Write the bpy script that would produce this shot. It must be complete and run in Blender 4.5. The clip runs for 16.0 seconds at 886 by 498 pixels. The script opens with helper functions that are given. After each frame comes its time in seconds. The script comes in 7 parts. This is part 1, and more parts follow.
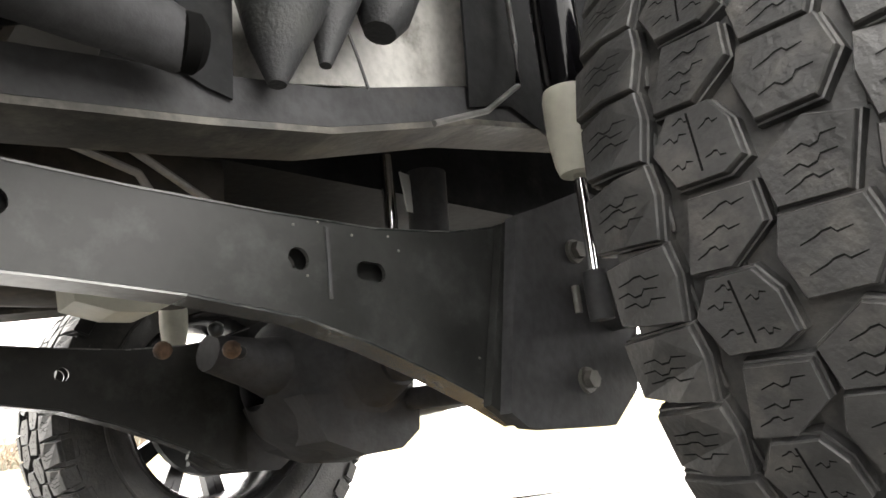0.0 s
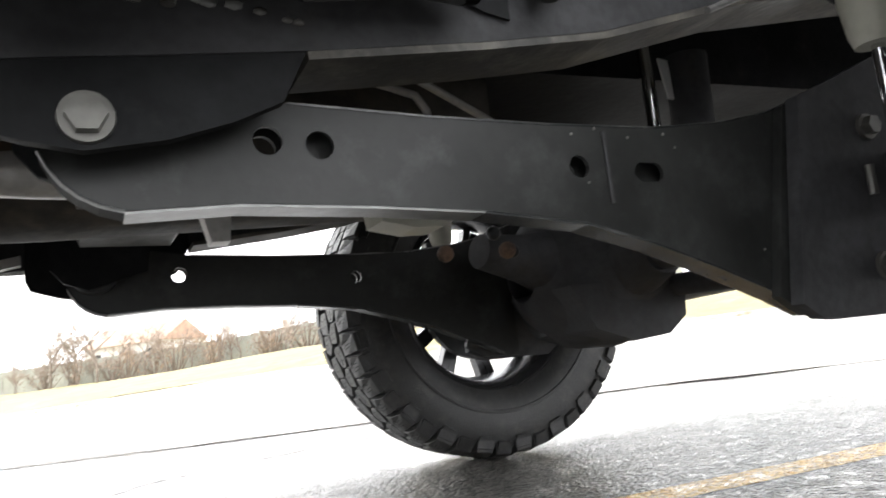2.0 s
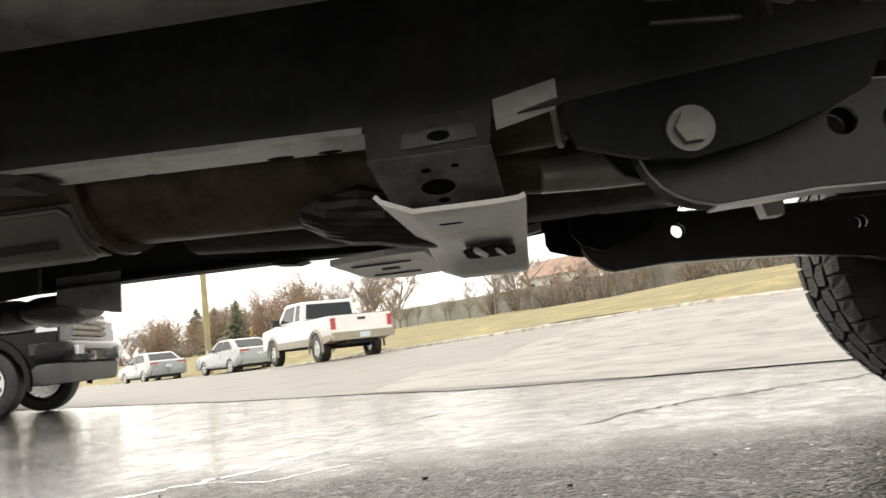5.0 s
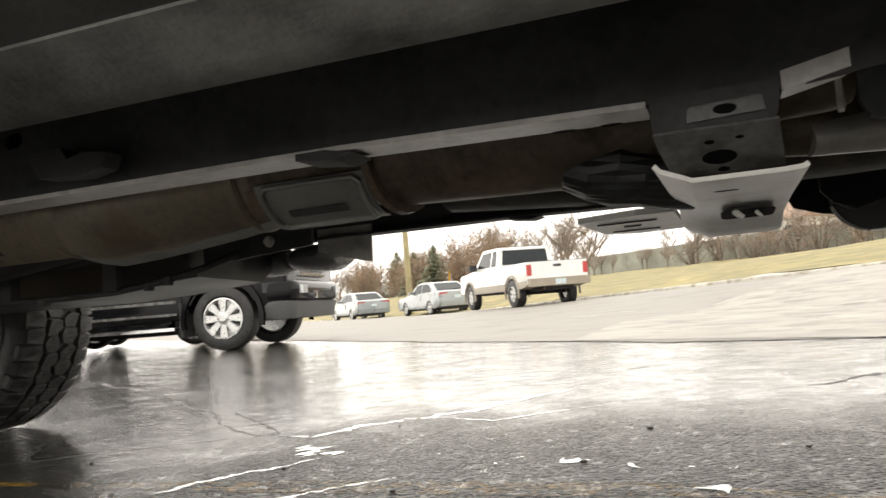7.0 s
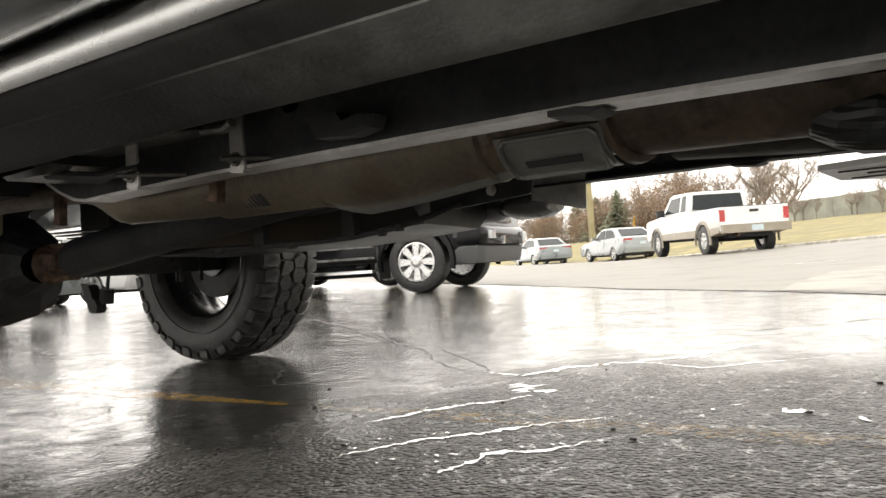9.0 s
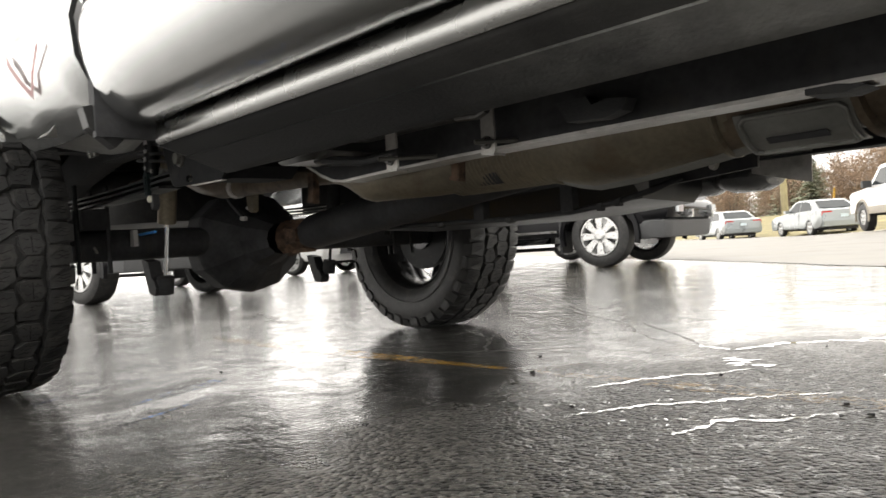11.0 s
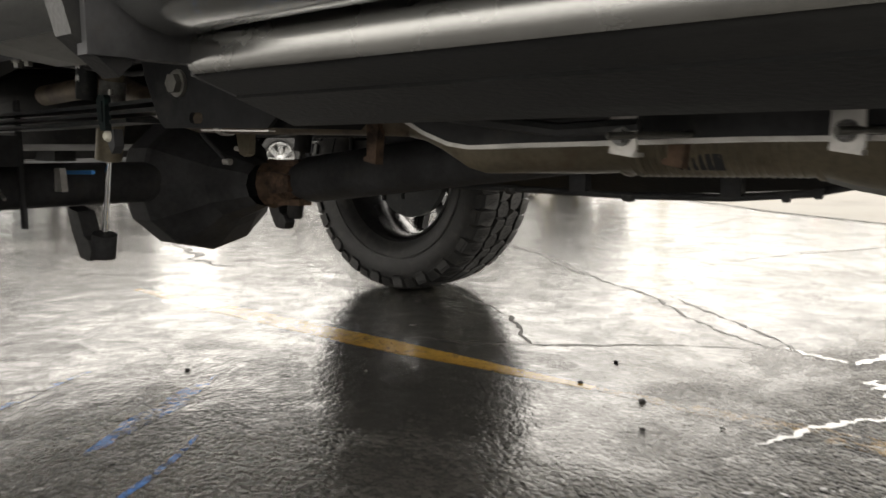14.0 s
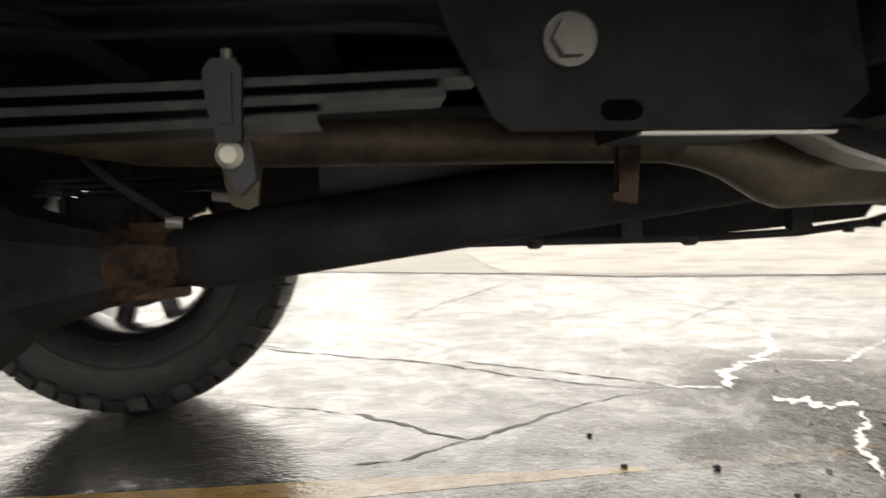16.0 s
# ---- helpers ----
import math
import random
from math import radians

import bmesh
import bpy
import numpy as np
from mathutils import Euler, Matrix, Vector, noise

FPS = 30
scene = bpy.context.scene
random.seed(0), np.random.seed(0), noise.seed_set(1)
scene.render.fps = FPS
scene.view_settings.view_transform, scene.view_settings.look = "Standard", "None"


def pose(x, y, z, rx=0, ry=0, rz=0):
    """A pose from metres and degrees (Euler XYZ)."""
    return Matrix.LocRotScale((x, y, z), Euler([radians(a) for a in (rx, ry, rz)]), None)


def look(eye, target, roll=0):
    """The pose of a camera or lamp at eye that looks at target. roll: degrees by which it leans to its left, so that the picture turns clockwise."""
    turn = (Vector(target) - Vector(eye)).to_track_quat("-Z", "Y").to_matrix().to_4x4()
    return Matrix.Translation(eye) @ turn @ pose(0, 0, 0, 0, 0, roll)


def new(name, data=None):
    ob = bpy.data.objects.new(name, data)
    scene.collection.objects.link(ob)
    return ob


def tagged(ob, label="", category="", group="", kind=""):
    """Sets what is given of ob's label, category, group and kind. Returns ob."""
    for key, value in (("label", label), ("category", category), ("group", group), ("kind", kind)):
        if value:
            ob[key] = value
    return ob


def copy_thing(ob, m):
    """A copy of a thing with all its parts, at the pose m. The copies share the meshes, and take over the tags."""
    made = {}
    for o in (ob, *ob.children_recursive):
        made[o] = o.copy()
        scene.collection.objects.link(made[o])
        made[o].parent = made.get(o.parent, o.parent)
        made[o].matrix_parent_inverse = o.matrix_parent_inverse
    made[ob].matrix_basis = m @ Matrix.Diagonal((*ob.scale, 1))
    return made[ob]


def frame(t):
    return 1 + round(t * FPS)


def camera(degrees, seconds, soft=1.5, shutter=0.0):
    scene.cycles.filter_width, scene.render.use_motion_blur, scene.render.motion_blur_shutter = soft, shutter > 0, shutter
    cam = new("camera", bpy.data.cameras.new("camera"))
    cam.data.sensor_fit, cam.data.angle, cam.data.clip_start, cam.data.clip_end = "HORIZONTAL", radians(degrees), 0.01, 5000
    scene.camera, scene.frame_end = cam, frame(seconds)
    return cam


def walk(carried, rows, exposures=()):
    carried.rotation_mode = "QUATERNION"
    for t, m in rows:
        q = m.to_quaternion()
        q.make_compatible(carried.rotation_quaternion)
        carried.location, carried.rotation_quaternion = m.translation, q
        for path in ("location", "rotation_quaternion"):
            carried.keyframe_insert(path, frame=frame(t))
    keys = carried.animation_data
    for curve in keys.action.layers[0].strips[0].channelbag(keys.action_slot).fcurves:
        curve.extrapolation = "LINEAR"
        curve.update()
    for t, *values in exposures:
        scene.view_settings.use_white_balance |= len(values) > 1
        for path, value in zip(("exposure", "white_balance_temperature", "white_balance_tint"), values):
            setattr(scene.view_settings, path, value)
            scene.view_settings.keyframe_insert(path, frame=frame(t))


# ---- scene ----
cam = camera(60.1, 16.0, shutter=0.35)
# seconds, eye in metres (x ahead along the truck, y to its left, z up), turn in degrees
PATH = [
    (0, -0.962, -1.140, 0.246, 105.63, 6.11, -41.82),
    (0.5, -0.957, -1.147, 0.249, 105.86, 7.54, -41.69),
    (1, -0.967, -1.149, 0.260, 103.48, 7.72, -36.65),
    (1.5, -1.008, -1.139, 0.278, 102.28, 7.84, -28.55),
    (2, -1.033, -1.140, 0.277, 98.56, 6.83, -24.32),
    (2.5, -1.064, -1.145, 0.281, 97.00, 6.89, -18.94),
    (3, -1.092, -1.152, 0.291, 96.45, 6.96, -12.09),
    (3.5, -1.122, -1.157, 0.296, 95.61, 5.83, -6.77),
    (4, -1.148, -1.177, 0.306, 96.74, 6.01, -1.94),
    (4.2, -1.159, -1.182, 0.314, 97.20, 6.11, 0.11),
    (6.3, -1.240, -1.259, 0.358, 95.25, 5.67, 15.29),
    (6.5, -1.248, -1.272, 0.359, 95.32, 5.30, 17.02),
    (7, -1.265, -1.291, 0.361, 94.09, 4.53, 20.78),
    (7.5, -1.277, -1.317, 0.366, 93.83, 4.51, 24.38),
    (8, -1.290, -1.346, 0.366, 92.73, 4.54, 27.45),
    (8.5, -1.302, -1.372, 0.368, 92.11, 4.36, 31.09),
    (9, -1.309, -1.393, 0.368, 90.99, 3.82, 34.22),
    (9.5, -1.316, -1.422, 0.366, 91.71, 3.63, 36.44),
    (10, -1.329, -1.461, 0.371, 90.81, 3.38, 40.37),
    (10.2, -1.332, -1.482, 0.372, 90.90, 3.29, 41.88),
    (12.3, -1.320, -1.620, 0.381, 88.25, 4.26, 51.97),
    (12.5, -1.332, -1.623, 0.402, 88.72, 3.53, 51.58),
    (13, -1.443, -1.581, 0.526, 84.88, 3.12, 43.46),
    (13.5, -1.744, -1.475, 0.553, 81.34, 3.99, 43.56),
    (14, -2.126, -1.420, 0.542, 82.58, 0.12, 38.02),
    (14.5, -2.429, -1.400, 0.516, 85.31, -0.59, 33.35),
    (15, -2.741, -1.436, 0.509, 84.53, -0.48, 28.33),
    (15.5, -3.082, -1.426, 0.525, 89.42, 0.47, 13.96),
    (16, -3.393, -1.298, 0.518, 86.98, 2.24, -4.72),
]
# seconds, stops, white balance
EXPOSURES = [(0.0, 3.1, 7000, 10), (0.5, 3.05, 6950, 10), (1.0, 2.85, 6900, 10), (1.5, 2.5, 6700, 10), (2.0, 2.2, 6500, 10), (2.5, 1.5, 6800, 10), (3.0, 1.25, 6400, 10), (3.5, 1.0, 7100, 10), (4.2, 0.95, 7200, 10), (6.3, 1.05, 7250, 10), (8.0, 1.15, 7250, 10), (10.2, 1.25, 7050, 10), (12.3, 1.35, 7100, 10), (13.0, 1.2, 7250, 10), (14.0, 1.25, 7300, 10), (16.0, 1.3, 7400, 10)]
walk(cam, [(t, pose(x, y, z, rx, ry, rz)) for t, x, y, z, rx, ry, rz in PATH], EXPOSURES)

# ---- sky and sun: a bright overcast day
world = bpy.data.worlds.new("overcast_sky")
scene.world = world
world.use_nodes = True
wn = world.node_tree.nodes
wl = world.node_tree.links
sky = wn.new("ShaderNodeTexSky")
sky.sky_type = "NISHITA"
sky.sun_disc = False
sky.sun_elevation = radians(42)
sky.sun_rotation = radians(-55)
sky.dust_density = 4.0
grey = wn.new("ShaderNodeHueSaturation")
grey.inputs["Saturation"].default_value = 0.12
wl.new(sky.outputs[0], grey.inputs["Color"])
veil = wn.new("ShaderNodeMix")
veil.data_type = "RGBA"
veil.inputs[0].default_value = 0.90
veil.inputs[7].default_value = (8.6, 8.7, 8.9, 1)
wl.new(grey.outputs[0], veil.inputs[6])
back = wn["Background"]
back.inputs["Strength"].default_value = 0.12
wl.new(veil.outputs[2], back.inputs["Color"])
sun_data = bpy.data.lights.new("sun", "SUN")
sun_data.energy, sun_data.angle, sun_data.color = 0.35, radians(100), (1.0, 0.97, 0.93)
sun = new("sun", sun_data)
sun.matrix_world = look((-41, 28.7, 45), (0, 0, 0))


# ---- materials
def mat(name, col, rough=0.5, metal=0.0, var=0.3, scale=6.0, bump=0.15, bscale=90.0, dirt=None, dirt_at=0.62, coat=0.0, spec=0.5):
    """A surface with broad and fine variation, fine relief and, where dirt is given, blotches of a second colour."""
    m = bpy.data.materials.new(name)
    m.use_nodes = True
    n, l = m.node_tree.nodes, m.node_tree.links
    b = n["Principled BSDF"]
    b.inputs["Metallic"].default_value = metal
    b.inputs["Coat Weight"].default_value = coat
    b.inputs["Coat Roughness"].default_value = 0.04
    b.inputs["Specular IOR Level"].default_value = spec
    geo = n.new("ShaderNodeNewGeometry")
    broad, fine = n.new("ShaderNodeTexNoise"), n.new("ShaderNodeTexNoise")
    broad.inputs["Scale"].default_value, broad.inputs["Detail"].default_value = scale, 6
    fine.inputs["Scale"].default_value, fine.inputs["Detail"].default_value = bscale, 4
    for t in (broad, fine):
        l.new(geo.outputs["Position"], t.inputs["Vector"])
    ramp = n.new("ShaderNodeValToRGB")
    lo, hi = 1 - var, 1 + var
    ramp.color_ramp.elements[0].position, ramp.color_ramp.elements[1].position = 0.3, 0.7
    ramp.color_ramp.elements[0].color = (*[min(c * lo, 1) for c in col], 1)
    ramp.color_ramp.elements[1].color = (*[min(c * hi, 1) for c in col], 1)
    l.new(broad.outputs["Fac"], ramp.inputs["Fac"])
    out = ramp.outputs["Color"]
    speck = n.new("ShaderNodeMix")
    speck.data_type, speck.blend_type = "RGBA", "MULTIPLY"
    speck.inputs[0].default_value = min(var, 0.5)
    l.new(out, speck.inputs[6])
    grain = n.new("ShaderNodeValToRGB")
    grain.color_ramp.elements[0].position, grain.color_ramp.elements[1].position = 0.35, 0.6
    grain.color_ramp.elements[0].color = (0.55, 0.55, 0.55, 1)
    l.new(fine.outputs["Fac"], grain.inputs["Fac"])
    l.new(grain.outputs["Color"], speck.inputs[7])
    out = speck.outputs[2]
    if dirt:
        spots = n.new("ShaderNodeTexNoise")
        spots.inputs["Scale"].default_value, spots.inputs["Detail"].default_value, spots.inputs["Roughness"].default_value = scale * 1.7, 8, 0.65
        l.new(geo.outputs["Position"], spots.inputs["Vector"])
        edge = n.new("ShaderNodeValToRGB")
        edge.color_ramp.elements[0].position, edge.color_ramp.elements[1].position = dirt_at - 0.12, dirt_at + 0.08
        l.new(spots.outputs["Fac"], edge.inputs["Fac"])
        mix = n.new("ShaderNodeMix")
        mix.data_type = "RGBA"
        l.new(edge.outputs["Color"], mix.inputs[0])
        l.new(out, mix.inputs[6])
        mix.inputs[7].default_value = (*dirt, 1)
        out = mix.outputs[2]
    l.new(out, b.inputs["Base Color"])
    rr = n.new("ShaderNodeMapRange")
    rr.inputs["To Min"].default_value, rr.inputs["To Max"].default_value = max(rough * 0.7, 0.02), min(rough * 1.35, 1)
    l.new(broad.outputs["Fac"], rr.inputs["Value"])
    l.new(rr.outputs[0], b.inputs["Roughness"])
    if bump:
        bp = n.new("ShaderNodeBump")
        bp.inputs["Strength"].default_value, bp.inputs["Distance"].default_value = bump, 0.004
        l.new(fine.outputs["Fac"], bp.inputs["Height"])
        l.new(bp.outputs[0], b.inputs["Normal"])
    return m


M_RUBBER = mat("tyre_rubber", (0.026, 0.026, 0.026), 0.5, var=0.35, scale=14, bump=0.3, bscale=160, dirt=(0.055, 0.052, 0.048), dirt_at=0.62)
M_FRAME = mat("black_frame_coating", (0.050, 0.0505, 0.053), 0.6, var=0.4, scale=9, bump=0.25, bscale=70, dirt=(0.055, 0.052, 0.048), dirt_at=0.68, spec=0.2)
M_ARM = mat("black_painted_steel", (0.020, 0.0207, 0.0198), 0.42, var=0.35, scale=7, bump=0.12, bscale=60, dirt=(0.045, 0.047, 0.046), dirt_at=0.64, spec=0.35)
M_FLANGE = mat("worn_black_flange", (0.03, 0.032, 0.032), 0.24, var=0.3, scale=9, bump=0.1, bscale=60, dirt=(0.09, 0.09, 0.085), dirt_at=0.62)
M_SATIN = mat("pale_satin_steel", (0.22, 0.22, 0.215), 0.3, 0.25, var=0.3, scale=9, bump=0.1, bscale=60, dirt=(0.08, 0.08, 0.075), dirt_at=0.62)
M_SCUFF = mat("scuffed_grey_steel", (0.16, 0.16, 0.155), 0.4, 0.2, var=0.4, scale=9, dirt=(0.05, 0.045, 0.04), dirt_at=0.55)
M_BARE = mat("bare_galvanised_steel", (0.50, 0.485, 0.46), 0.38, 0.3, var=0.25, scale=12, dirt=(0.30, 0.28, 0.25), dirt_at=0.66)
M_BOLT = mat("zinc_bolt", (0.14, 0.137, 0.125), 0.38, 0.5, var=0.2, scale=40)
M_EXH = mat("heat_tanned_exhaust_steel", (0.205, 0.175, 0.125), 0.45, 0.4, var=0.35, scale=6, bump=0.1, dirt=(0.13, 0.09, 0.055), dirt_at=0.66)
M_CAT = mat("browned_exhaust_steel", (0.15, 0.115, 0.08), 0.5, 0.35, var=0.4, scale=8, bump=0.1, dirt=(0.05, 0.035, 0.025), dirt_at=0.6)
M_SHIELD = mat("dull_aluminium_heat_shield", (0.25, 0.25, 0.235), 0.42, 0.4, var=0.2, scale=12, bump=0.2)
M_RUST = mat("rusty_steel", (0.16, 0.10, 0.065), 0.75, 0.1, var=0.5, scale=14, bump=0.4, dirt=(0.035, 0.022, 0.016), dirt_at=0.55)
M_PLASTIC = mat("black_textured_plastic", (0.032, 0.033, 0.035), 0.55, var=0.3, scale=5, bump=0.35, bscale=220, dirt=(0.06, 0.062, 0.058), dirt_at=0.66)
M_TANK = mat("black_moulded_tank_plastic", (0.012, 0.012, 0.013), 0.4, var=0.3, scale=5, bump=0.2, bscale=180, dirt=(0.03, 0.03, 0.028), dirt_at=0.68)
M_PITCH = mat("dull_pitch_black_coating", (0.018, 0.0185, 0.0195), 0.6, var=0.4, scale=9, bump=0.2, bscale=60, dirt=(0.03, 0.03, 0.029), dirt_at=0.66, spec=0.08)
M_STEP = mat("satin_black_step_moulding", (0.017, 0.0175, 0.018), 0.6, var=0.3, scale=5, bump=0.2, bscale=180, dirt=(0.022, 0.022, 0.021), dirt_at=0.66, spec=0.04)
M_BOARD = mat("dusted_black_underside", (0.017, 0.0175, 0.018), 0.6, var=0.3, scale=5, bump=0.3, bscale=150, spec=0.04)


def spray_dust(m, col, x0, x1):
    """Road dust thrown back by the front wheel: blotches that thin out from x1 to x0 along the truck."""
    n, l = m.node_tree.nodes, m.node_tree.links
    b = n["Principled BSDF"]
    geo, where = n.new("ShaderNodeNewGeometry"), n.new("ShaderNodeSeparateXYZ")
    l.new(geo.outputs["Position"], where.inputs[0])
    reach, spots, edge = n.new("ShaderNodeMapRange"), n.new("ShaderNodeTexNoise"), n.new("ShaderNodeMapRange")
    l.new(where.outputs["X"], reach.inputs[0])
    for i, k in enumerate((x0, x1, 0.0, 1.0)):
        reach.inputs[i + 1].default_value = k
    spots.inputs["Scale"].default_value, spots.inputs["Detail"].default_value, spots.inputs["Roughness"].default_value = 7, 8, 0.68
    l.new(geo.outputs["Position"], spots.inputs["Vector"])
    for i, k in enumerate((0.30, 0.68, 0.15, 1.0)):
        edge.inputs[i + 1].default_value = k
    l.new(spots.outputs["Fac"], edge.inputs[0])
    both, mix = n.new("ShaderNodeMath"), n.new("ShaderNodeMix")
    both.operation, mix.data_type = "MULTIPLY", "RGBA"
    l.new(reach.outputs[0], both.inputs[0])
    l.new(edge.outputs[0], both.inputs[1])
    l.new(b.inputs["Base Color"].links[0].from_socket, mix.inputs[6])
    mix.inputs[7].default_value = (*col, 1)
    l.new(both.outputs[0], mix.inputs[0])
    l.new(mix.outputs[2], b.inputs["Base Color"])


spray_dust(M_BOARD, (0.36, 0.357, 0.343), -2.15, -1.5)
spray_dust(M_STEP, (0.08, 0.079, 0.076), -2.45, -1.8)
for m in (M_STEP, M_BOARD):
    m.node_tree.nodes["Principled BSDF"].inputs["Sheen Weight"].default_value = 0.09
    m.node_tree.nodes["Principled BSDF"].inputs["Sheen Roughness"].default_value = 0.45
M_STRIP = mat("brushed_aluminium_trim", (0.41, 0.41, 0.40), 0.26, 0.92, var=0.1, scale=10, bump=0.05)
M_PAINT = mat("silver_white_car_paint", (0.56, 0.57, 0.565), 0.21, 0.92, var=0.06, scale=3, bump=0.0, coat=1.0)
M_RIM = mat("gloss_black_rim", (0.06, 0.06, 0.062), 0.22, 0.6, var=0.3, scale=20, dirt=(0.07, 0.067, 0.06), dirt_at=0.66)
M_MACH = mat("machined_aluminium", (0.30, 0.30, 0.30), 0.32, 0.9, var=0.25, scale=20, dirt=(0.12, 0.115, 0.105), dirt_at=0.62)
M_INNER = mat("grey_primed_sheet_metal", (0.36, 0.36, 0.345), 0.4, 0.2, var=0.2, scale=5, dirt=(0.2, 0.17, 0.12), dirt_at=0.66)
M_WING = mat("dusty_pale_wing_sheet", (0.58, 0.57, 0.54), 0.4, 0.1, var=0.35, scale=7, bump=0.15, dirt=(0.16, 0.15, 0.13), dirt_at=0.62)
M_CREAM = mat("cream_shock_boot", (0.62, 0.61, 0.52), 0.45, var=0.12, scale=20)
M_CHROME = mat("chrome", (0.75, 0.75, 0.75), 0.1, 1.0, var=0.05, scale=20, bump=0)
M_BLACKPAINT = mat("gloss_black_car_paint", (0.006, 0.006, 0.007), 0.10, var=0.1, scale=3, bump=0, coat=0.0, spec=0.18)
M_WHITE = mat("white_car_paint", (0.78, 0.78, 0.77), 0.25, var=0.04, scale=2, bump=0, coat=0.6)
M_SILVER = mat("pale_silver_car_paint", (0.30, 0.325, 0.33), 0.28, 0.3, var=0.04, scale=2, bump=0, coat=0.8)
M_TAN = mat("beige_lower_paint", (0.33, 0.29, 0.23), 0.4, var=0.12, scale=4, bump=0)
M_GLASS = mat("dark_car_glass", (0.035, 0.042, 0.045), 0.08, var=0.1, bump=0, spec=0.15)
M_RED = mat("red_tail_lamp", (0.45, 0.02, 0.02), 0.2, var=0.15, bump=0, coat=0.6)
M_MARK = mat("reflected_red", (0.42, 0.21, 0.20), 0.4, var=0.2, scale=9, bump=0)
M_LAMP = mat("clear_headlamp", (0.6, 0.62, 0.64), 0.12, 0.4, var=0.15, bump=0, coat=0.8)
M_SPRING = mat("worn_spring_steel", (0.017, 0.019, 0.020), 0.45, 0.1, var=0.5, scale=16, dirt=(0.05, 0.05, 0.047), dirt_at=0.64, spec=0.3)
M_CLAMP = mat("blue_grey_clamp_paint", (0.011, 0.017, 0.018), 0.42, var=0.4, scale=30, dirt=(0.02, 0.045, 0.04), dirt_at=0.68, spec=0.25)
M_BLUE = mat("slit_blue", (0.06, 0.35, 0.85), 0.4, var=0.1)
M_YELLOW = mat("amber_bump_stop", (0.5, 0.25, 0.04), 0.5, var=0.25)

M_XM = mat("bright_galvanised_beam", (0.62, 0.61, 0.58), 0.42, 0.2, var=0.15, scale=9, bump=0.1, dirt=(0.5, 0.47, 0.42), dirt_at=0.64)
M_ENGINE = mat("dusty_brown_black_casting", (0.052, 0.047, 0.041), 0.55, var=0.5, scale=9, bump=0.3, bscale=60, dirt=(0.09, 0.075, 0.058), dirt_at=0.6, spec=0.3)
M_RAILDUST = mat("dusty_dark_rail_underside", (0.062, 0.058, 0.051), 0.6, var=0.5, scale=9, bump=0.3, bscale=70, dirt=(0.14, 0.128, 0.108), dirt_at=0.60)
# near-black colour for the shade inside cuts, holes and openings
M_HOLLOW = mat("hollow_black", (0.006, 0.006, 0.006), 0.8, var=0.2, bump=0, spec=0.05)
M_RIB = mat("glossy_dark_plastic", (0.11, 0.112, 0.115), 0.28, var=0.2, scale=8, bump=0.1)


# ---- building helpers
def part(name, bm, material, parent=None, label="", smooth=False, bevel=0.0):
    """Links a bmesh as one mesh object under a thing or a part."""
    if bevel:
        edges = [e for e in bm.edges if e.is_manifold and e.calc_face_angle(0) > 0.6]
        bmesh.ops.bevel(bm, geom=edges, offset=bevel, segments=2, profile=0.6, affect="EDGES", clamp_overlap=True)
    bmesh.ops.recalc_face_normals(bm, faces=bm.faces)
    me = bpy.data.meshes.new(name)
    if smooth:
        for f in bm.faces:
            f.smooth = True
        for e in bm.edges:
            if e.is_manifold and e.calc_face_angle(0) > 0.7:
                e.smooth = False
    bm.to_mesh(me)
    bm.free()
    me.materials.append(material)
    ob = new(name, me)
    if parent is not None:
        ob.parent = parent
    if label:
        ob["label"] = label
    return ob


def thing(name, label, category, group="", at=None):
    ob = new(name)
    if at is not None:
        ob.matrix_basis = at
    return tagged(ob, label, category, group)


def box(bm, x0, x1, y0, y1, z0, z1, m=None):
    vs = [bm.verts.new((x, y, z)) for x in (x0, x1) for y in (y0, y1) for z in (z0, z1)]
    for f in ((0, 1, 3, 2), (4, 6, 7, 5), (0, 4, 5, 1), (2, 3, 7, 6), (0, 2, 6, 4), (1, 5, 7, 3)):
        bm.faces.new([vs[i] for i in f])
    if m is not None:
        for v in vs:
            v.co = m @ v.co
    return vs


def prism(bm, outline, y0, y1, axis="y"):
    """Extrudes a closed outline of (x, z) from y0 to y1; axis x: outline of (y, z); axis z: outline of (x, y)."""
    put = {"y": lambda a, b, c: (a, c, b), "x": lambda a, b, c: (c, a, b), "z": lambda a, b, c: (a, b, c)}[axis]
    lo = [bm.verts.new(put(a, b, y0)) for a, b in outline]
    hi = [bm.verts.new(put(a, b, y1)) for a, b in outline]
    bm.faces.new(lo)
    bm.faces.new(hi[::-1])
    for i in range(len(lo)):
        j = (i + 1) % len(lo)
        bm.faces.new((lo[i], hi[i], hi[j], lo[j]))
    return lo + hi


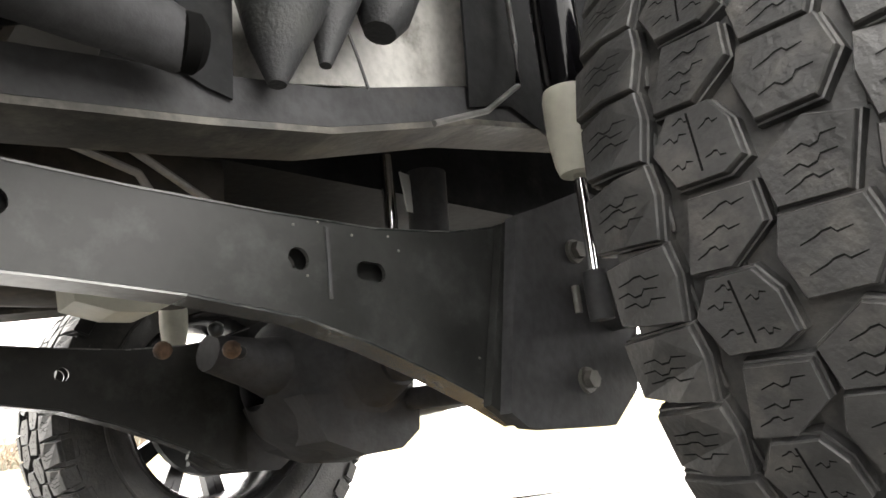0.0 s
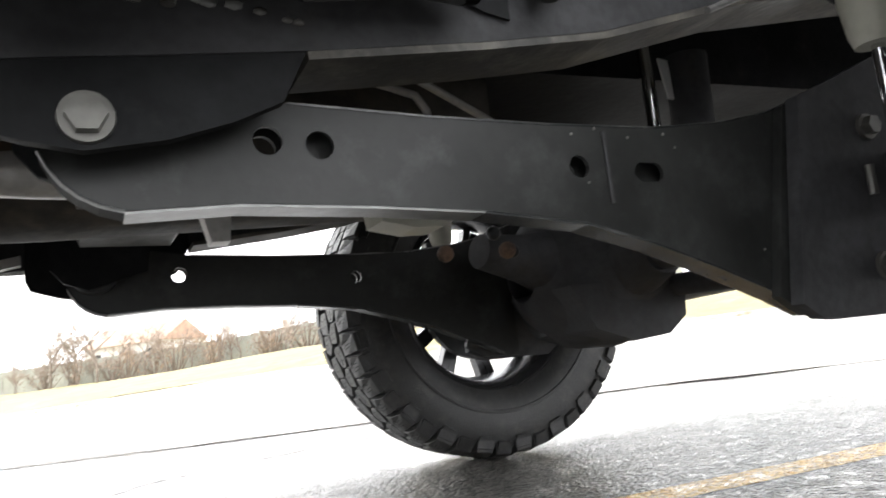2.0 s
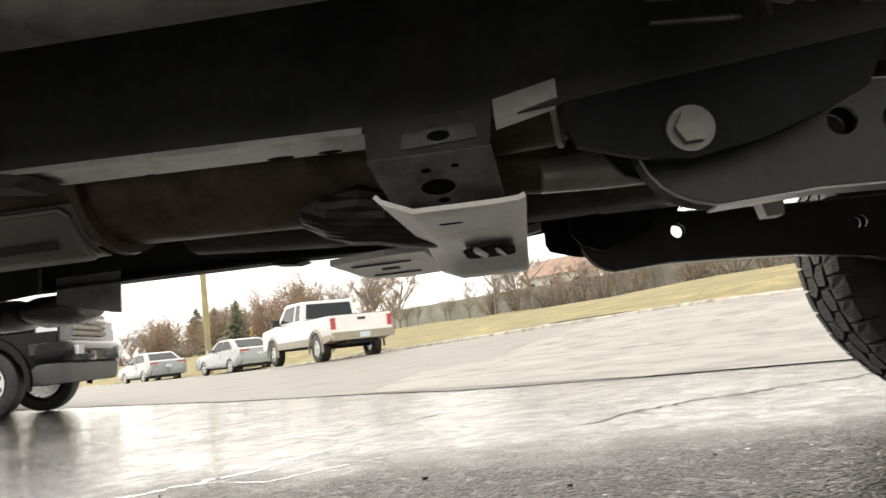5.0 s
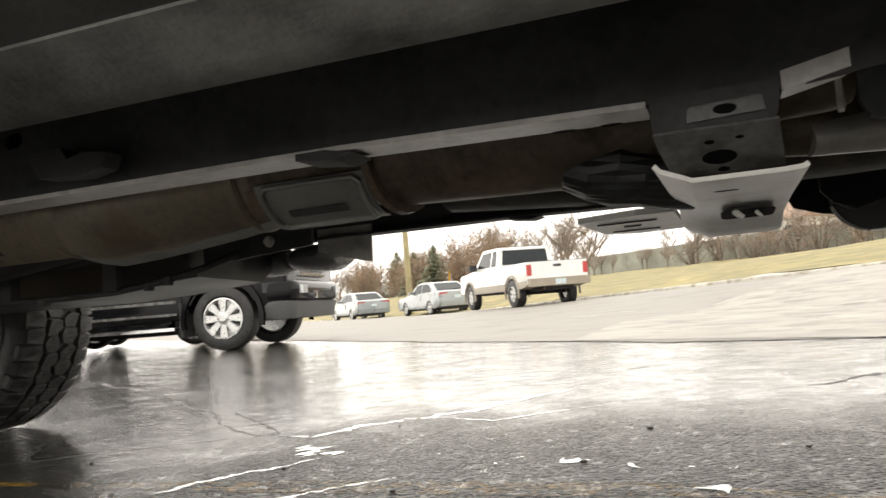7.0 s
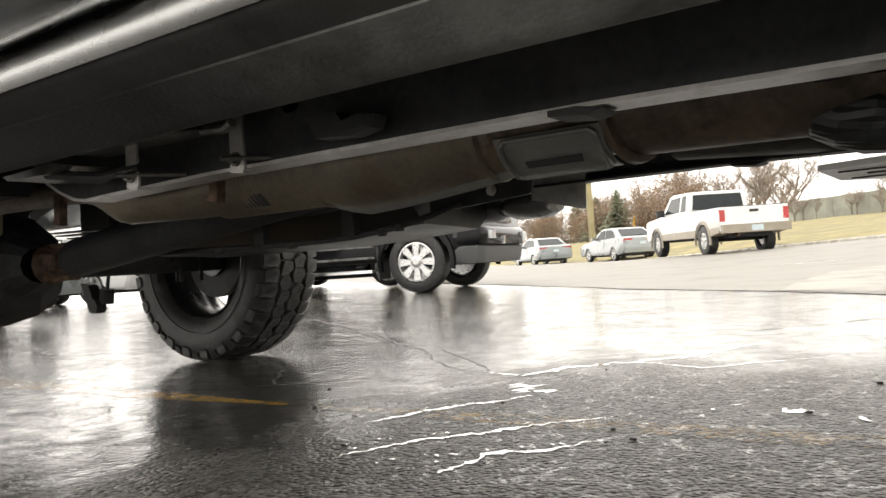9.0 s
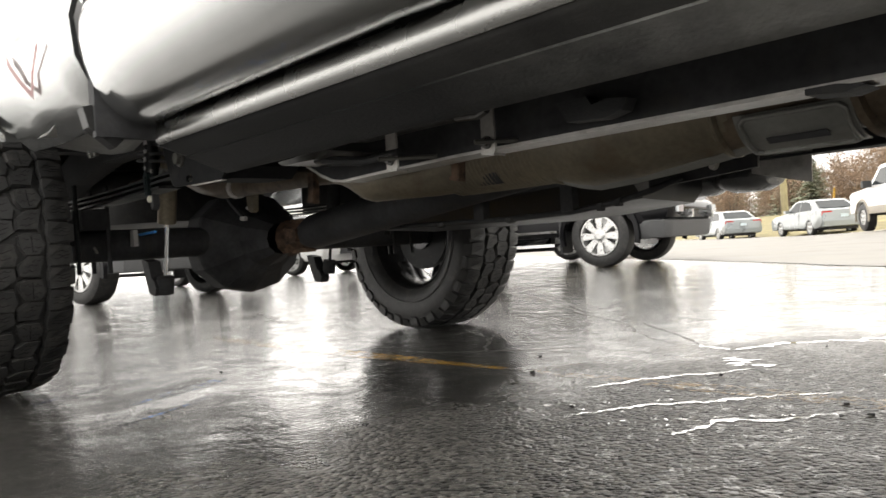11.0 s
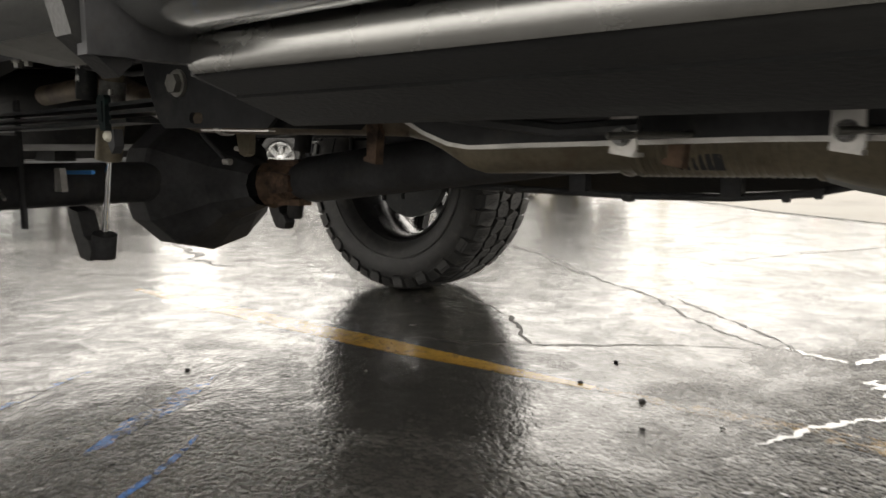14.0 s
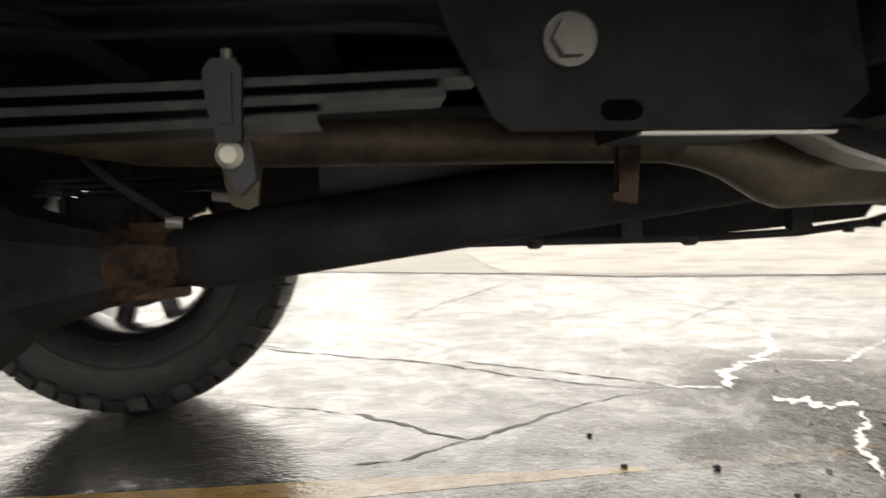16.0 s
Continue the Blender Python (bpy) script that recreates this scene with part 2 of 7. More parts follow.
def tube(bm, pts, r, seg=14, cap=True, squash=1.0):
    """A round bar along points; r may be a list."""
    pts = [Vector(p) for p in pts]
    rs = r if isinstance(r, (list, tuple)) else [r] * len(pts)
    rings, up = [], Vector((0, 0, 1))
    for i, p in enumerate(pts):
        d = ((pts[min(i + 1, len(pts) - 1)] - p).normalized() + (p - pts[max(i - 1, 0)]).normalized()).normalized()
        side = d.cross(up if abs(d.z) < 0.95 else Vector((1, 0, 0))).normalized()
        top = side.cross(d)
        rings.append([bm.verts.new(p + rs[i] * (side * math.cos(a) + top * squash * math.sin(a))) for a in [2 * math.pi * k / seg for k in range(seg)]])
    for a, b in zip(rings, rings[1:]):
        for k in range(seg):
            bm.faces.new((a[k], a[(k + 1) % seg], b[(k + 1) % seg], b[k]))
    if cap:
        bm.faces.new(rings[0][::-1])
        bm.faces.new(rings[-1])
    return rings


def lathe(bm, profile, seg=64, closed=False, m=None):
    """Turns a profile of (axial, radius) round the y axis."""
    rings = []
    for a, r in profile:
        ring = []
        for k in range(seg):
            t = 2 * math.pi * k / seg
            co = Vector((r * math.cos(t), a, r * math.sin(t)))
            ring.append(bm.verts.new(m @ co if m is not None else co))
        rings.append(ring)
    pairs = list(zip(rings, rings[1:])) + ([(rings[-1], rings[0])] if closed else [])
    for a, b in pairs:
        for k in range(seg):
            bm.faces.new((a[k], a[(k + 1) % seg], b[(k + 1) % seg], b[k]))
    return rings


def hexbolt(bm, at, r, axis, depth=0.02):
    """A flanged hexagon bolt head that points along axis."""
    q = Vector((0, 0, 1)).rotation_difference(Vector(axis)).to_matrix().to_4x4()
    m = Matrix.Translation(at) @ q
    for rad, z0, z1, seg in ((r, 0, depth * 0.35, 24), (r * 0.74, depth * 0.35, depth, 6)):
        lo = [bm.verts.new(m @ Vector((rad * math.cos(2 * math.pi * k / seg), rad * math.sin(2 * math.pi * k / seg), z0))) for k in range(seg)]
        hi = [bm.verts.new(m @ Vector((rad * 0.96 * math.cos(2 * math.pi * k / seg), rad * 0.96 * math.sin(2 * math.pi * k / seg), z1))) for k in range(seg)]
        bm.faces.new(hi)
        bm.faces.new(lo[::-1])
        for k in range(seg):
            bm.faces.new((lo[k], lo[(k + 1) % seg], hi[(k + 1) % seg], hi[k]))


def sheet(bm, grid):
    """Joins a grid of points into a surface."""
    vs = [[bm.verts.new(p) for p in row] for row in grid]
    for a, b in zip(vs, vs[1:]):
        for i in range(len(a) - 1):
            bm.faces.new((a[i], a[i + 1], b[i + 1], b[i]))
    return vs


def thicken(bm, t):
    bmesh.ops.recalc_face_normals(bm, faces=bm.faces)
    bmesh.ops.solidify(bm, geom=bm.faces[:], thickness=t)


B = bmesh.new


# ---- ground
def ground_z(x, y):
    """The lot is level; the road beyond it rises on one side and falls on the other."""
    d = 0.69 * x + 0.72 * y
    run = min(max(-0.72 * (x + 4.9) + 0.69 * (y - 22.2), -10), 12)
    return (0.2 - 0.035 * run) * min(max((d - 6) / 8, 0), 1)


def asphalt_material(name, col, flecks=1.0, worn=None, worn_at=0.6):
    """Wet asphalt: a smooth film of water over most of it, and a coarser worn patch with open stones beside the cracks.
    flecks: how far single stones differ; worn: a second colour that shows through in ragged spots."""
    m = bpy.data.materials.new(name)
    m.use_nodes = True
    n, l = m.node_tree.nodes, m.node_tree.links
    b = n["Principled BSDF"]
    geo = n.new("ShaderNodeNewGeometry")

    def noise(scale, detail, distort=0.0, rough=0.5):
        t = n.new("ShaderNodeTexNoise")
        t.inputs["Scale"].default_value, t.inputs["Detail"].default_value = scale, detail
        t.inputs["Distortion"].default_value, t.inputs["Roughness"].default_value = distort, rough
        l.new(geo.outputs["Position"], t.inputs["Vector"])
        return t.outputs["Fac"]

    def maths(op, a, c=0.0, d=None):
        t = n.new("ShaderNodeMath")
        t.operation = op
        for i, v in enumerate((a, c, d)):
            if v is None:
                continue
            if isinstance(v, (int, float)):
                t.inputs[i].default_value = v
            else:
                l.new(v, t.inputs[i])
        return t.outputs[0]

    def span(v, f0, f1, t0, t1):
        t = n.new("ShaderNodeMapRange")
        for i, k in enumerate((f0, f1, t0, t1)):
            t.inputs[i + 1].default_value = k
        l.new(v, t.inputs[0])
        return t.outputs[0]

    def blend(kind, fac, a, c):
        t = n.new("ShaderNodeMix")
        t.data_type, t.blend_type = "RGBA", kind
        for i, v in ((0, fac), (6, a), (7, c)):
            if isinstance(v, (int, float)):
                t.inputs[i].default_value = v
            elif isinstance(v, tuple):
                t.inputs[i].default_value = (*v, 1)
            else:
                l.new(v, t.inputs[i])
        return t.outputs[2]

    def grey(v, p0, p1, c0, c1):
        t = n.new("ShaderNodeValToRGB")
        t.color_ramp.elements[0].position, t.color_ramp.elements[1].position = p0, p1
        t.color_ramp.elements[0].color, t.color_ramp.elements[1].color = (c0, c0, c0, 1), (c1, c1 * 0.985, c1 * 0.95, 1)
        l.new(v, t.inputs[0])
        return t.outputs[0]

    where = n.new("ShaderNodeSeparateXYZ")
    l.new(geo.outputs["Position"], where.inputs[0])
    stones = n.new("ShaderNodeTexVoronoi")
    stones.inputs["Scale"].default_value = 95
    l.new(geo.outputs["Position"], stones.inputs["Vector"])
    single = n.new("ShaderNodeSeparateColor")
    l.new(stones.outputs["Color"], single.inputs[0])

    # the coarse worn patch, with a ragged border, and thin coarse spots elsewhere
    ragged = maths("MULTIPLY_ADD", noise(2.2, 7, 0.5, 0.65), 1.1, -0.55)
    px, py = maths("ADD", where.outputs["X"], ragged), maths("ADD", where.outputs["Y"], ragged)
    inside = maths("MULTIPLY", span(px, -2.75, -2.45, 0.0, 1.0), span(px, 1.2, 1.8, 1.0, 0.0))
    across = maths("MULTIPLY", span(py, 0.75, 1.3, 1.0, 0.0), span(py, -1.7, -1.2, 0.0, 1.0))
    coarse = maths("MULTIPLY", inside, across)
    patches = noise(1.6, 9, 0.9, 0.68)
    dry = span(patches, 0.50, 0.64, 0.0, 1.0)
    streak = span(noise(6.5, 8, 1.2, 0.72), 0.44, 0.62, 0.0, 1.0)
    open_stone = maths("MAXIMUM", coarse, maths("MULTIPLY", dry, 0.30))

    # colour
    broad = grey(noise(0.9, 6, 0.3, 0.6), 0.3, 0.7, 0.72, 1.3)
    tint = blend("MULTIPLY", 1.0, col, broad)
    if worn is not None:
        tint = blend("MIX", span(noise(17, 8, 0.4, 0.7), worn_at - 0.08, worn_at + 0.05, 0.0, 1.0), tint, worn)
    stone_tone = grey(maths("MULTIPLY_ADD", noise(120, 5, 0.0, 0.8), 0.55, maths("MULTIPLY", single.outputs[0], 0.5)), 0.36, 0.70, 0.25, 3.6)
    tint = blend("MULTIPLY", maths("MULTIPLY", maths("MULTIPLY_ADD", open_stone, 0.75, 0.15), flecks), tint, stone_tone)
    l.new(tint, b.inputs["Base Color"])

    # gloss: a film of water that thins out over the coarse patch
    spots = span(noise(30, 7, 0.7, 0.72), 0.53, 0.60, 0.06, 1.0)
    film = maths("MULTIPLY_ADD", maths("SUBTRACT", spots, 1.0), open_stone, 1.0)
    film = maths("MULTIPLY", film, maths("MULTIPLY_ADD", streak, -0.48, 1.0))
    thin = span(noise(3.1, 9, 1.6, 0.7), 0.45, 0.57, 0.90, 0.52)
    film = maths("MULTIPLY", film, thin)
    l.new(maths("MULTIPLY_ADD", open_stone, 0.20, maths("MULTIPLY_ADD", streak, 0.06, 0.16)), b.inputs["Roughness"])
    l.new(film, b.inputs["Coat Weight"])
    l.new(maths("MULTIPLY_ADD", dry, 0.05, maths("MULTIPLY_ADD", streak, 0.05, 0.028)), b.inputs["Coat Roughness"])
    b.inputs["Coat IOR"].default_value = 1.45
    b.inputs["Specular IOR Level"].default_value = 0.22

    # relief: stones under the film, ripples on it
    height = maths("MULTIPLY_ADD", noise(45, 5, 0.2, 0.65), 1.0, maths("MULTIPLY", stones.outputs["Distance"], -1.4))
    under = n.new("ShaderNodeBump")
    under.inputs["Distance"].default_value = 0.006
    l.new(maths("MULTIPLY_ADD", open_stone, 0.75, 0.16), under.inputs["Strength"])
    l.new(height, under.inputs["Height"])
    l.new(under.outputs[0], b.inputs["Normal"])
    waves = maths("MULTIPLY_ADD", noise(5.0, 4, 0.6), 2.4, maths("MULTIPLY_ADD", noise(21, 4, 0.8, 0.6), 0.75, maths("MULTIPLY", height, maths("MULTIPLY_ADD", open_stone, 0.45, 0.06))))
    ripple = n.new("ShaderNodeBump")
    ripple.inputs["Distance"].default_value, ripple.inputs["Strength"].default_value = 0.0055, 0.40
    l.new(waves, ripple.inputs["Height"])
    l.new(ripple.outputs[0], b.inputs["Coat Normal"])
    return m


M_ASPHALT = asphalt_material("wet_asphalt", (0.050, 0.049, 0.047))
M_CONCRETE = mat("wet_concrete", (0.33, 0.31, 0.28), 0.6, var=0.25, scale=1.2, bump=0.2, bscale=90, dirt=(0.17, 0.16, 0.145), dirt_at=0.6)
M_KERB = mat("pale_weathered_kerb", (0.5, 0.475, 0.42), 0.7, var=0.3, scale=2, bump=0.3, dirt=(0.2, 0.17, 0.11), dirt_at=0.58)
M_GRASS = mat("dry_winter_grass", (0.31, 0.255, 0.115), 0.9, var=0.4, scale=0.8, bump=0.5, bscale=9, dirt=(0.19, 0.175, 0.075), dirt_at=0.56)
M_YPAINT = asphalt_material("worn_yellow_paint", (0.46, 0.27, 0.05), 0.3, (0.05, 0.045, 0.035), 0.66)
M_FADED = asphalt_material("faded_yellow_paint", (0.17, 0.11, 0.045), 0.8, (0.04, 0.038, 0.034), 0.50)
M_ROAD = mat("pale_worn_asphalt", (0.21, 0.195, 0.17), 0.5, var=0.2, scale=0.7, bump=0.3, bscale=60, dirt=(0.15, 0.14, 0.12), dirt_at=0.6)
M_BPAINT = asphalt_material("worn_blue_paint", (0.03, 0.11, 0.32), 0.5, (0.04, 0.04, 0.04), 0.5)
# the pale base colour carries the white of the reflected sky
M_WATER = mat("sky_white_water", (0.52, 0.53, 0.53), 0.06, var=0.1, bump=0.0, coat=1.0)

xs = [-900, -300, -120, -60] + [-40 + 2 * i for i in range(31)] + [30, 60, 120, 300, 900]
ys = [-900, -300, -100, -40, -20] + [-10 + 2 * i for i in range(31)] + [60, 90, 150, 300, 900]
bm = B()
sheet(bm, [[(x, y, ground_z(x, y) - 0.06 * min(max((0.69 * x + 0.72 * y - 4.5) / 1.5, 0), 1)) for x in xs] for y in ys])
tagged(part("ground", bm, M_ASPHALT), "wet patched asphalt of a parking lot", "ground", kind="structure")

# road direction and the kerb line beyond the parked vehicles
U, N = Vector((-0.72, 0.69, 0)), Vector((0.69, 0.72, 0))
KERB = Vector((-4.9, 22.2, 0))


def along(s, d, z=0.0):
    p = KERB + U * s + N * d
    return Vector((p.x, p.y, ground_z(p.x, p.y) + z))


bm = B()
rows = []
for d, z in ((0.12, 0.07), (3, 0.40), (8, 0.85), (15, 1.4), (25, 1.95), (45, 2.6), (400, 3.2)):
    rows.append([along(s, d, z + 0.05 * math.sin(s * 0.7 + d)) for s in [-400, -120, -60] + list(range(-40, 121, 2)) + [200, 500]])
sheet(bm, rows)
tagged(part("grass", bm, M_GRASS, smooth=True), "dry yellow winter grass bank beyond the kerb", "grass", kind="structure")
bm = B()
sheet(bm, [[along(s, d, z) for s in [-400, -60, -30] + list(range(-14, 17, 2)) + [30, 60, 120, 500]] for d, z in ((-0.03, -0.02), (0, 0.06), (0.04, 0.085), (0.17, 0.09), (0.22, 0.05))])
tagged(part("kerb", bm, M_KERB), "pale concrete kerb along the grass", "kerb", kind="structure")


# ---- the lifted pickup truck: wheels
TR, TW = 0.455, 0.30  # tyre radius and width


def on_tread(s, w, r):
    """A point of the tread: s along the circumference, w across, r from the axle; the shoulders fall away."""
    edge = max(abs(w) - 0.1, 0) / 0.05
    rr = r - 0.014 * edge * edge
    a = s / TR
    return (rr * math.cos(a), w, rr * math.sin(a))


def tread_block(bm, outline, r0, r1):
    """A rubber block with a stepped foot and a small chamfer, from an outline of (along, across)."""
    cx = sum(p[0] for p in outline) / len(outline)
    cy = sum(p[1] for p in outline) / len(outline)
    rings = []
    for r, k in ((r0, 1.14), (r1 - 0.0085, 1.12), (r1 - 0.0080, 1.06), (r1 - 0.0018, 1.045), (r1, 1.01)):
        rings.append([bm.verts.new(on_tread(cx + (s - cx) * k, cy + (w - cy) * k, r)) for s, w in outline])
    bm.faces.new(rings[-1])
    for a, b in zip(rings, rings[1:]):
        for i in range(len(a)):
            j = (i + 1) % len(a)
            bm.faces.new((a[i], a[j], b[j], b[i]))


def sipe(bm, s, w, length, r, rnd, lean=0.0, width=0.0011):
    """A thin zigzag cut across a block, drawn as a dark strip on its top."""
    z = rnd.choice((-1, 1)) * 0.0032
    line = [(-0.5, 0.0), (-0.18, 0.0015), (-0.05, z), (0.12, z * 0.9), (0.2, -z * 0.3), (0.5, -0.001)]
    rows = []
    for i, (k, ds) in enumerate(line):
        half = width * (0.45 if i in (0, len(line) - 1) else 0.75)
        p, q = s + ds + lean * k * length, w + k * length
        rows.append([on_tread(p - half, q, r + 0.00025), on_tread(p + half, q, r + 0.00025)])
    sheet(bm, rows)


def tyre_mesh():
    bm = B()
    h = TW / 2
    prof = [(-0.11, 0.262), (-0.128, 0.275), (-0.148, 0.315), (-0.155, 0.355), (-0.152, 0.395), (-0.142, 0.425), (-0.128, 0.430), (-0.06, 0.436), (0, 0.437)]
    prof = prof + [(-a, r) for a, r in prof[-2::-1]]
    lathe(bm, prof, 96)
    lathe(bm, [(-0.150, 0.322), (-0.1545, 0.324), (-0.1545, 0.330), (-0.152, 0.332)], 96)
    lathe(bm, [(0.152, 0.332), (0.1545, 0.330), (0.1545, 0.324), (0.150, 0.322)], 96)
    return bm


GROUPS = 22  # the pattern repeats this often round the tyre
PITCH = 0.80
CENTRE = (  # outlines of (along, across) for one group, with the lines of their cuts: along, across, length, lean
    ([(-0.036, -0.058), (-0.037, -0.020), (-0.026, -0.005), (0.010, -0.009), (0.034, -0.022), (0.034, -0.056), (0.002, -0.072)], 0.0, ((-0.018, -0.050, 0.018, 0.1), (-0.020, -0.023, 0.016, -0.1), (0.010, -0.052, 0.020, 0.1), (0.012, -0.024, 0.016, 0.2), (0.023, -0.045, 0.014, 0.0))),
    ([(-0.034, -0.066), (-0.036, -0.034), (-0.006, -0.003), (0.030, -0.005), (0.033, -0.052)], 0.078, ((-0.020, -0.044, 0.026, 0.2), (-0.004, -0.034, 0.030, 0.15), (0.016, -0.028, 0.034, 0.2))),
    ([(-0.037, 0.010), (-0.036, 0.052), (-0.002, 0.070), (0.034, 0.062), (0.036, 0.008), (0.004, 0.000)], 0.036, ((-0.014, 0.036, 0.040, 0.2), (0.010, 0.034, 0.036, 0.15))),
    ([(-0.034, 0.010), (-0.036, 0.056), (0.022, 0.071), (0.034, 0.040), (0.004, 0.004)], 0.114, ((-0.022, 0.034, 0.034, 0.2), (-0.006, 0.038, 0.038, 0.2), (0.010, 0.042, 0.034, 0.2))),
)


def tread_mesh():
    """Two staggered centre columns of many-sided blocks, and long lugs on the shoulders."""
    bm = B()
    step = 2 * math.pi * TR / GROUPS
    for k in range(GROUPS):
        for outline, at, cuts in CENTRE:
            o = k * step + PITCH * at
            tread_block(bm, [(o + PITCH * s, w) for s, w in outline], 0.430, TR)
        # low ribs between the columns
        for s0, w0, s1, w1 in ((0.040, -0.068, 0.040, -0.030), (0.075, 0.002, 0.090, 0.004), (-0.02, 0.078, 0.05, 0.081), (0.08, 0.079, 0.14, 0.083), (0.0, -0.077, 0.06, -0.080), (0.09, -0.078, 0.13, -0.079)):
            tube(bm, [on_tread(k * step + PITCH * s0, w0, 0.4385), on_tread(k * step + PITCH * s1, w1, 0.4385)], 0.0022, 5)
        for q in (-1, 1):
            for j in range(2):
                o = k * step + (0.5 * j + (0.0 if q > 0 else 0.25)) * step
                h = 0.225 * step
                out = 0.151 if j else 0.144
                shp = [(o - h, q * 0.085), (o - h * 0.92, q * 0.115), (o - h * 0.80, q * out), (o + h * 0.80, q * out), (o + h * 0.94, q * 0.112), (o + h, q * 0.083), (o + 0.15 * h, q * 0.079)]
                tread_block(bm, shp, 0.424, TR - 0.0006)
                a0, a1 = (o - 0.72 * h) / TR, (o + 0.72 * h) / TR
                depth = 0.397 if j else 0.41
                ring = []
                for a in (a0, a1):
                    for r, w in ((0.44, 0.147), (depth, 0.1585), (depth - 0.004, 0.150)):
                        ring.append(bm.verts.new((r * math.cos(a), q * w, r * math.sin(a))))
                for i, jj in ((0, 1), (1, 2)):
                    bm.faces.new((ring[i], ring[jj], ring[jj + 3], ring[i + 3]))
                bm.faces.new(ring[:3])
                bm.faces.new(ring[3:])
    return bm


def sipes_mesh():
    """The thin cuts in all the blocks, as dark strips on their tops."""
    bm = B()
    rnd = random.Random(4)
    step = 2 * math.pi * TR / GROUPS
    for k in range(GROUPS):
        for outline, at, cuts in CENTRE:
            for ds, w, length, lean in cuts:
                sipe(bm, k * step + PITCH * (at + ds), w, length, TR, rnd, lean)
        s0 = k * step
        sheet(bm, [[on_tread(s0 - 0.024, -0.0365, TR + 0.0002), on_tread(s0 - 0.024, -0.0345, TR + 0.0002)], [on_tread(s0 + 0.024, -0.0405, TR + 0.0002), on_tread(s0 + 0.024, -0.0385, TR + 0.0002)]])
        for q in (-1, 1):
            for j in range(2):
                o = s0 + (0.5 * j + (0.0 if q > 0 else 0.25)) * step
                for d in (-0.009, 0.0, 0.009):
                    sipe(bm, o + d, q * (0.113 + 0.004 * (d == 0)), 0.042, TR - 0.0006, rnd, 0.05)
    return bm


def rim_mesh():
    bm = B()
    lathe(bm, [(-0.118, 0.268), (-0.122, 0.262), (-0.11, 0.25), (-0.07, 0.238), (0.0, 0.225), (0.06, 0.232), (0.10, 0.248), (0.122, 0.262), (0.124, 0.272), (0.112, 0.268),
               (0.09, 0.256), (0.05, 0.243), (0.0, 0.235), (-0.07, 0.247), (-0.105, 0.262)], 64, True)
    return bm


def spoke_outline(a, k, r0, r1, w0, w1):
    """A tapered spoke at angle a that leans by k."""
    out = []
    for r, w, s in ((r0, w0, -1), (r1, w1, -1), (r1, w1, 1), (r0, w0, 1)):
        t = a + k * (r - r0) + s * w / r
        out.append((r * math.cos(t), r * math.sin(t)))
    return out


def make_wheel(at, steer, out, label):
    """A wheel whose outer face looks along out (+1 or -1 along y)."""
    m = pose(*at, 0, 0, steer) @ (Matrix.Identity(4) if out > 0 else pose(0, 0, 0, 0, 0, 180))
    wheel = new("wheel")
    wheel.matrix_basis = m
    wheel.parent = truck
    wheel["label"] = label
    for nm, data, mt in (("tyre", TYRE, M_RUBBER), ("rim", RIM, M_RIM)):
        o = new(nm, data)
        o.parent = wheel
    o = tagged(new("tread", TREAD), "chunky siped tread blocks", kind="stuff")
    o.parent = wheel
    o = tagged(new("siping", SIPES), "thin zigzag cuts in the blocks", kind="stuff")
    o.parent = wheel
    for k in range(10):
        for side in (-1, 1):
            o = new("spoke", SPOKES[side])
            o.parent = wheel
            o.matrix_basis = pose(0, 0, 0, 0, 36 * k + 7 * side, 0)
    o = new("hub", HUB)
    o.parent = wheel
    o = new("brake_disc", DISC)
    o.parent = wheel
    o = new("brake_caliper", CALIPER)
    o.parent = wheel
    o["label"] = "rusty brake caliper"
    return wheel


def hold(name, bm, material, smooth=False, bevel=0):
    """A mesh that several objects share."""
    o = part(name, bm, material, smooth=smooth, bevel=bevel)
    me = o.data
    bpy.data.objects.remove(o)
    return me


truck = thing("pickup_truck", "lifted silver-white pickup truck on large mud tyres", "pickup truck")
TYRE = hold("tyre", tyre_mesh(), M_RUBBER, smooth=True)
TREAD = hold("tread", tread_mesh(), M_RUBBER)
SIPES = hold("siping", sipes_mesh(), M_HOLLOW)
RIM = hold("rim", rim_mesh(), M_RIM, smooth=True)
SPOKES = {}
for side in (-1, 1):
    bm = B()
    lo = spoke_outline(0, side * 0.35, 0.055, 0.242, 0.011, 0.0115)
    vs = prism(bm, lo, 0.080, 0.120)
    for v in vs:
        r = math.hypot(v.co.x, v.co.z)
        v.co.y += 0.06 * (r - 0.06)
    SPOKES[side] = hold("spoke", bm, M_RIM, bevel=0.0035)
    SPOKES[side].materials.append(M_MACH)
    for f in SPOKES[side].polygons:
        if f.normal.y > 0.25:
            f.material_index = 1
bm = B()
lathe(bm, [(0.135, 0.0), (0.135, 0.035), (0.125, 0.048), (0.118, 0.075), (0.05, 0.082), (-0.06, 0.08), (-0.06, 0.0)], 32)
for k in range(8):
    a = 2 * math.pi * k / 8
    tube(bm, [(0.066 * math.cos(a), 0.09, 0.066 * math.sin(a)), (0.066 * math.cos(a), 0.116, 0.066 * math.sin(a))], 0.009, 6)
HUB = hold("hub", bm, M_RIM, smooth=True)
bm = B()
lathe(bm, [(-0.045, 0.07), (-0.045, 0.176), (-0.015, 0.176), (-0.015, 0.07)], 48, True)
DISC = hold("brake_disc", bm, M_SPRING, smooth=True)
bm = B()
prism(bm, [(0.06, 0.09), (0.13, 0.06), (0.2, 0.08), (0.2, 0.15), (0.12, 0.19), (0.05, 0.17)], -0.085, 0.02)
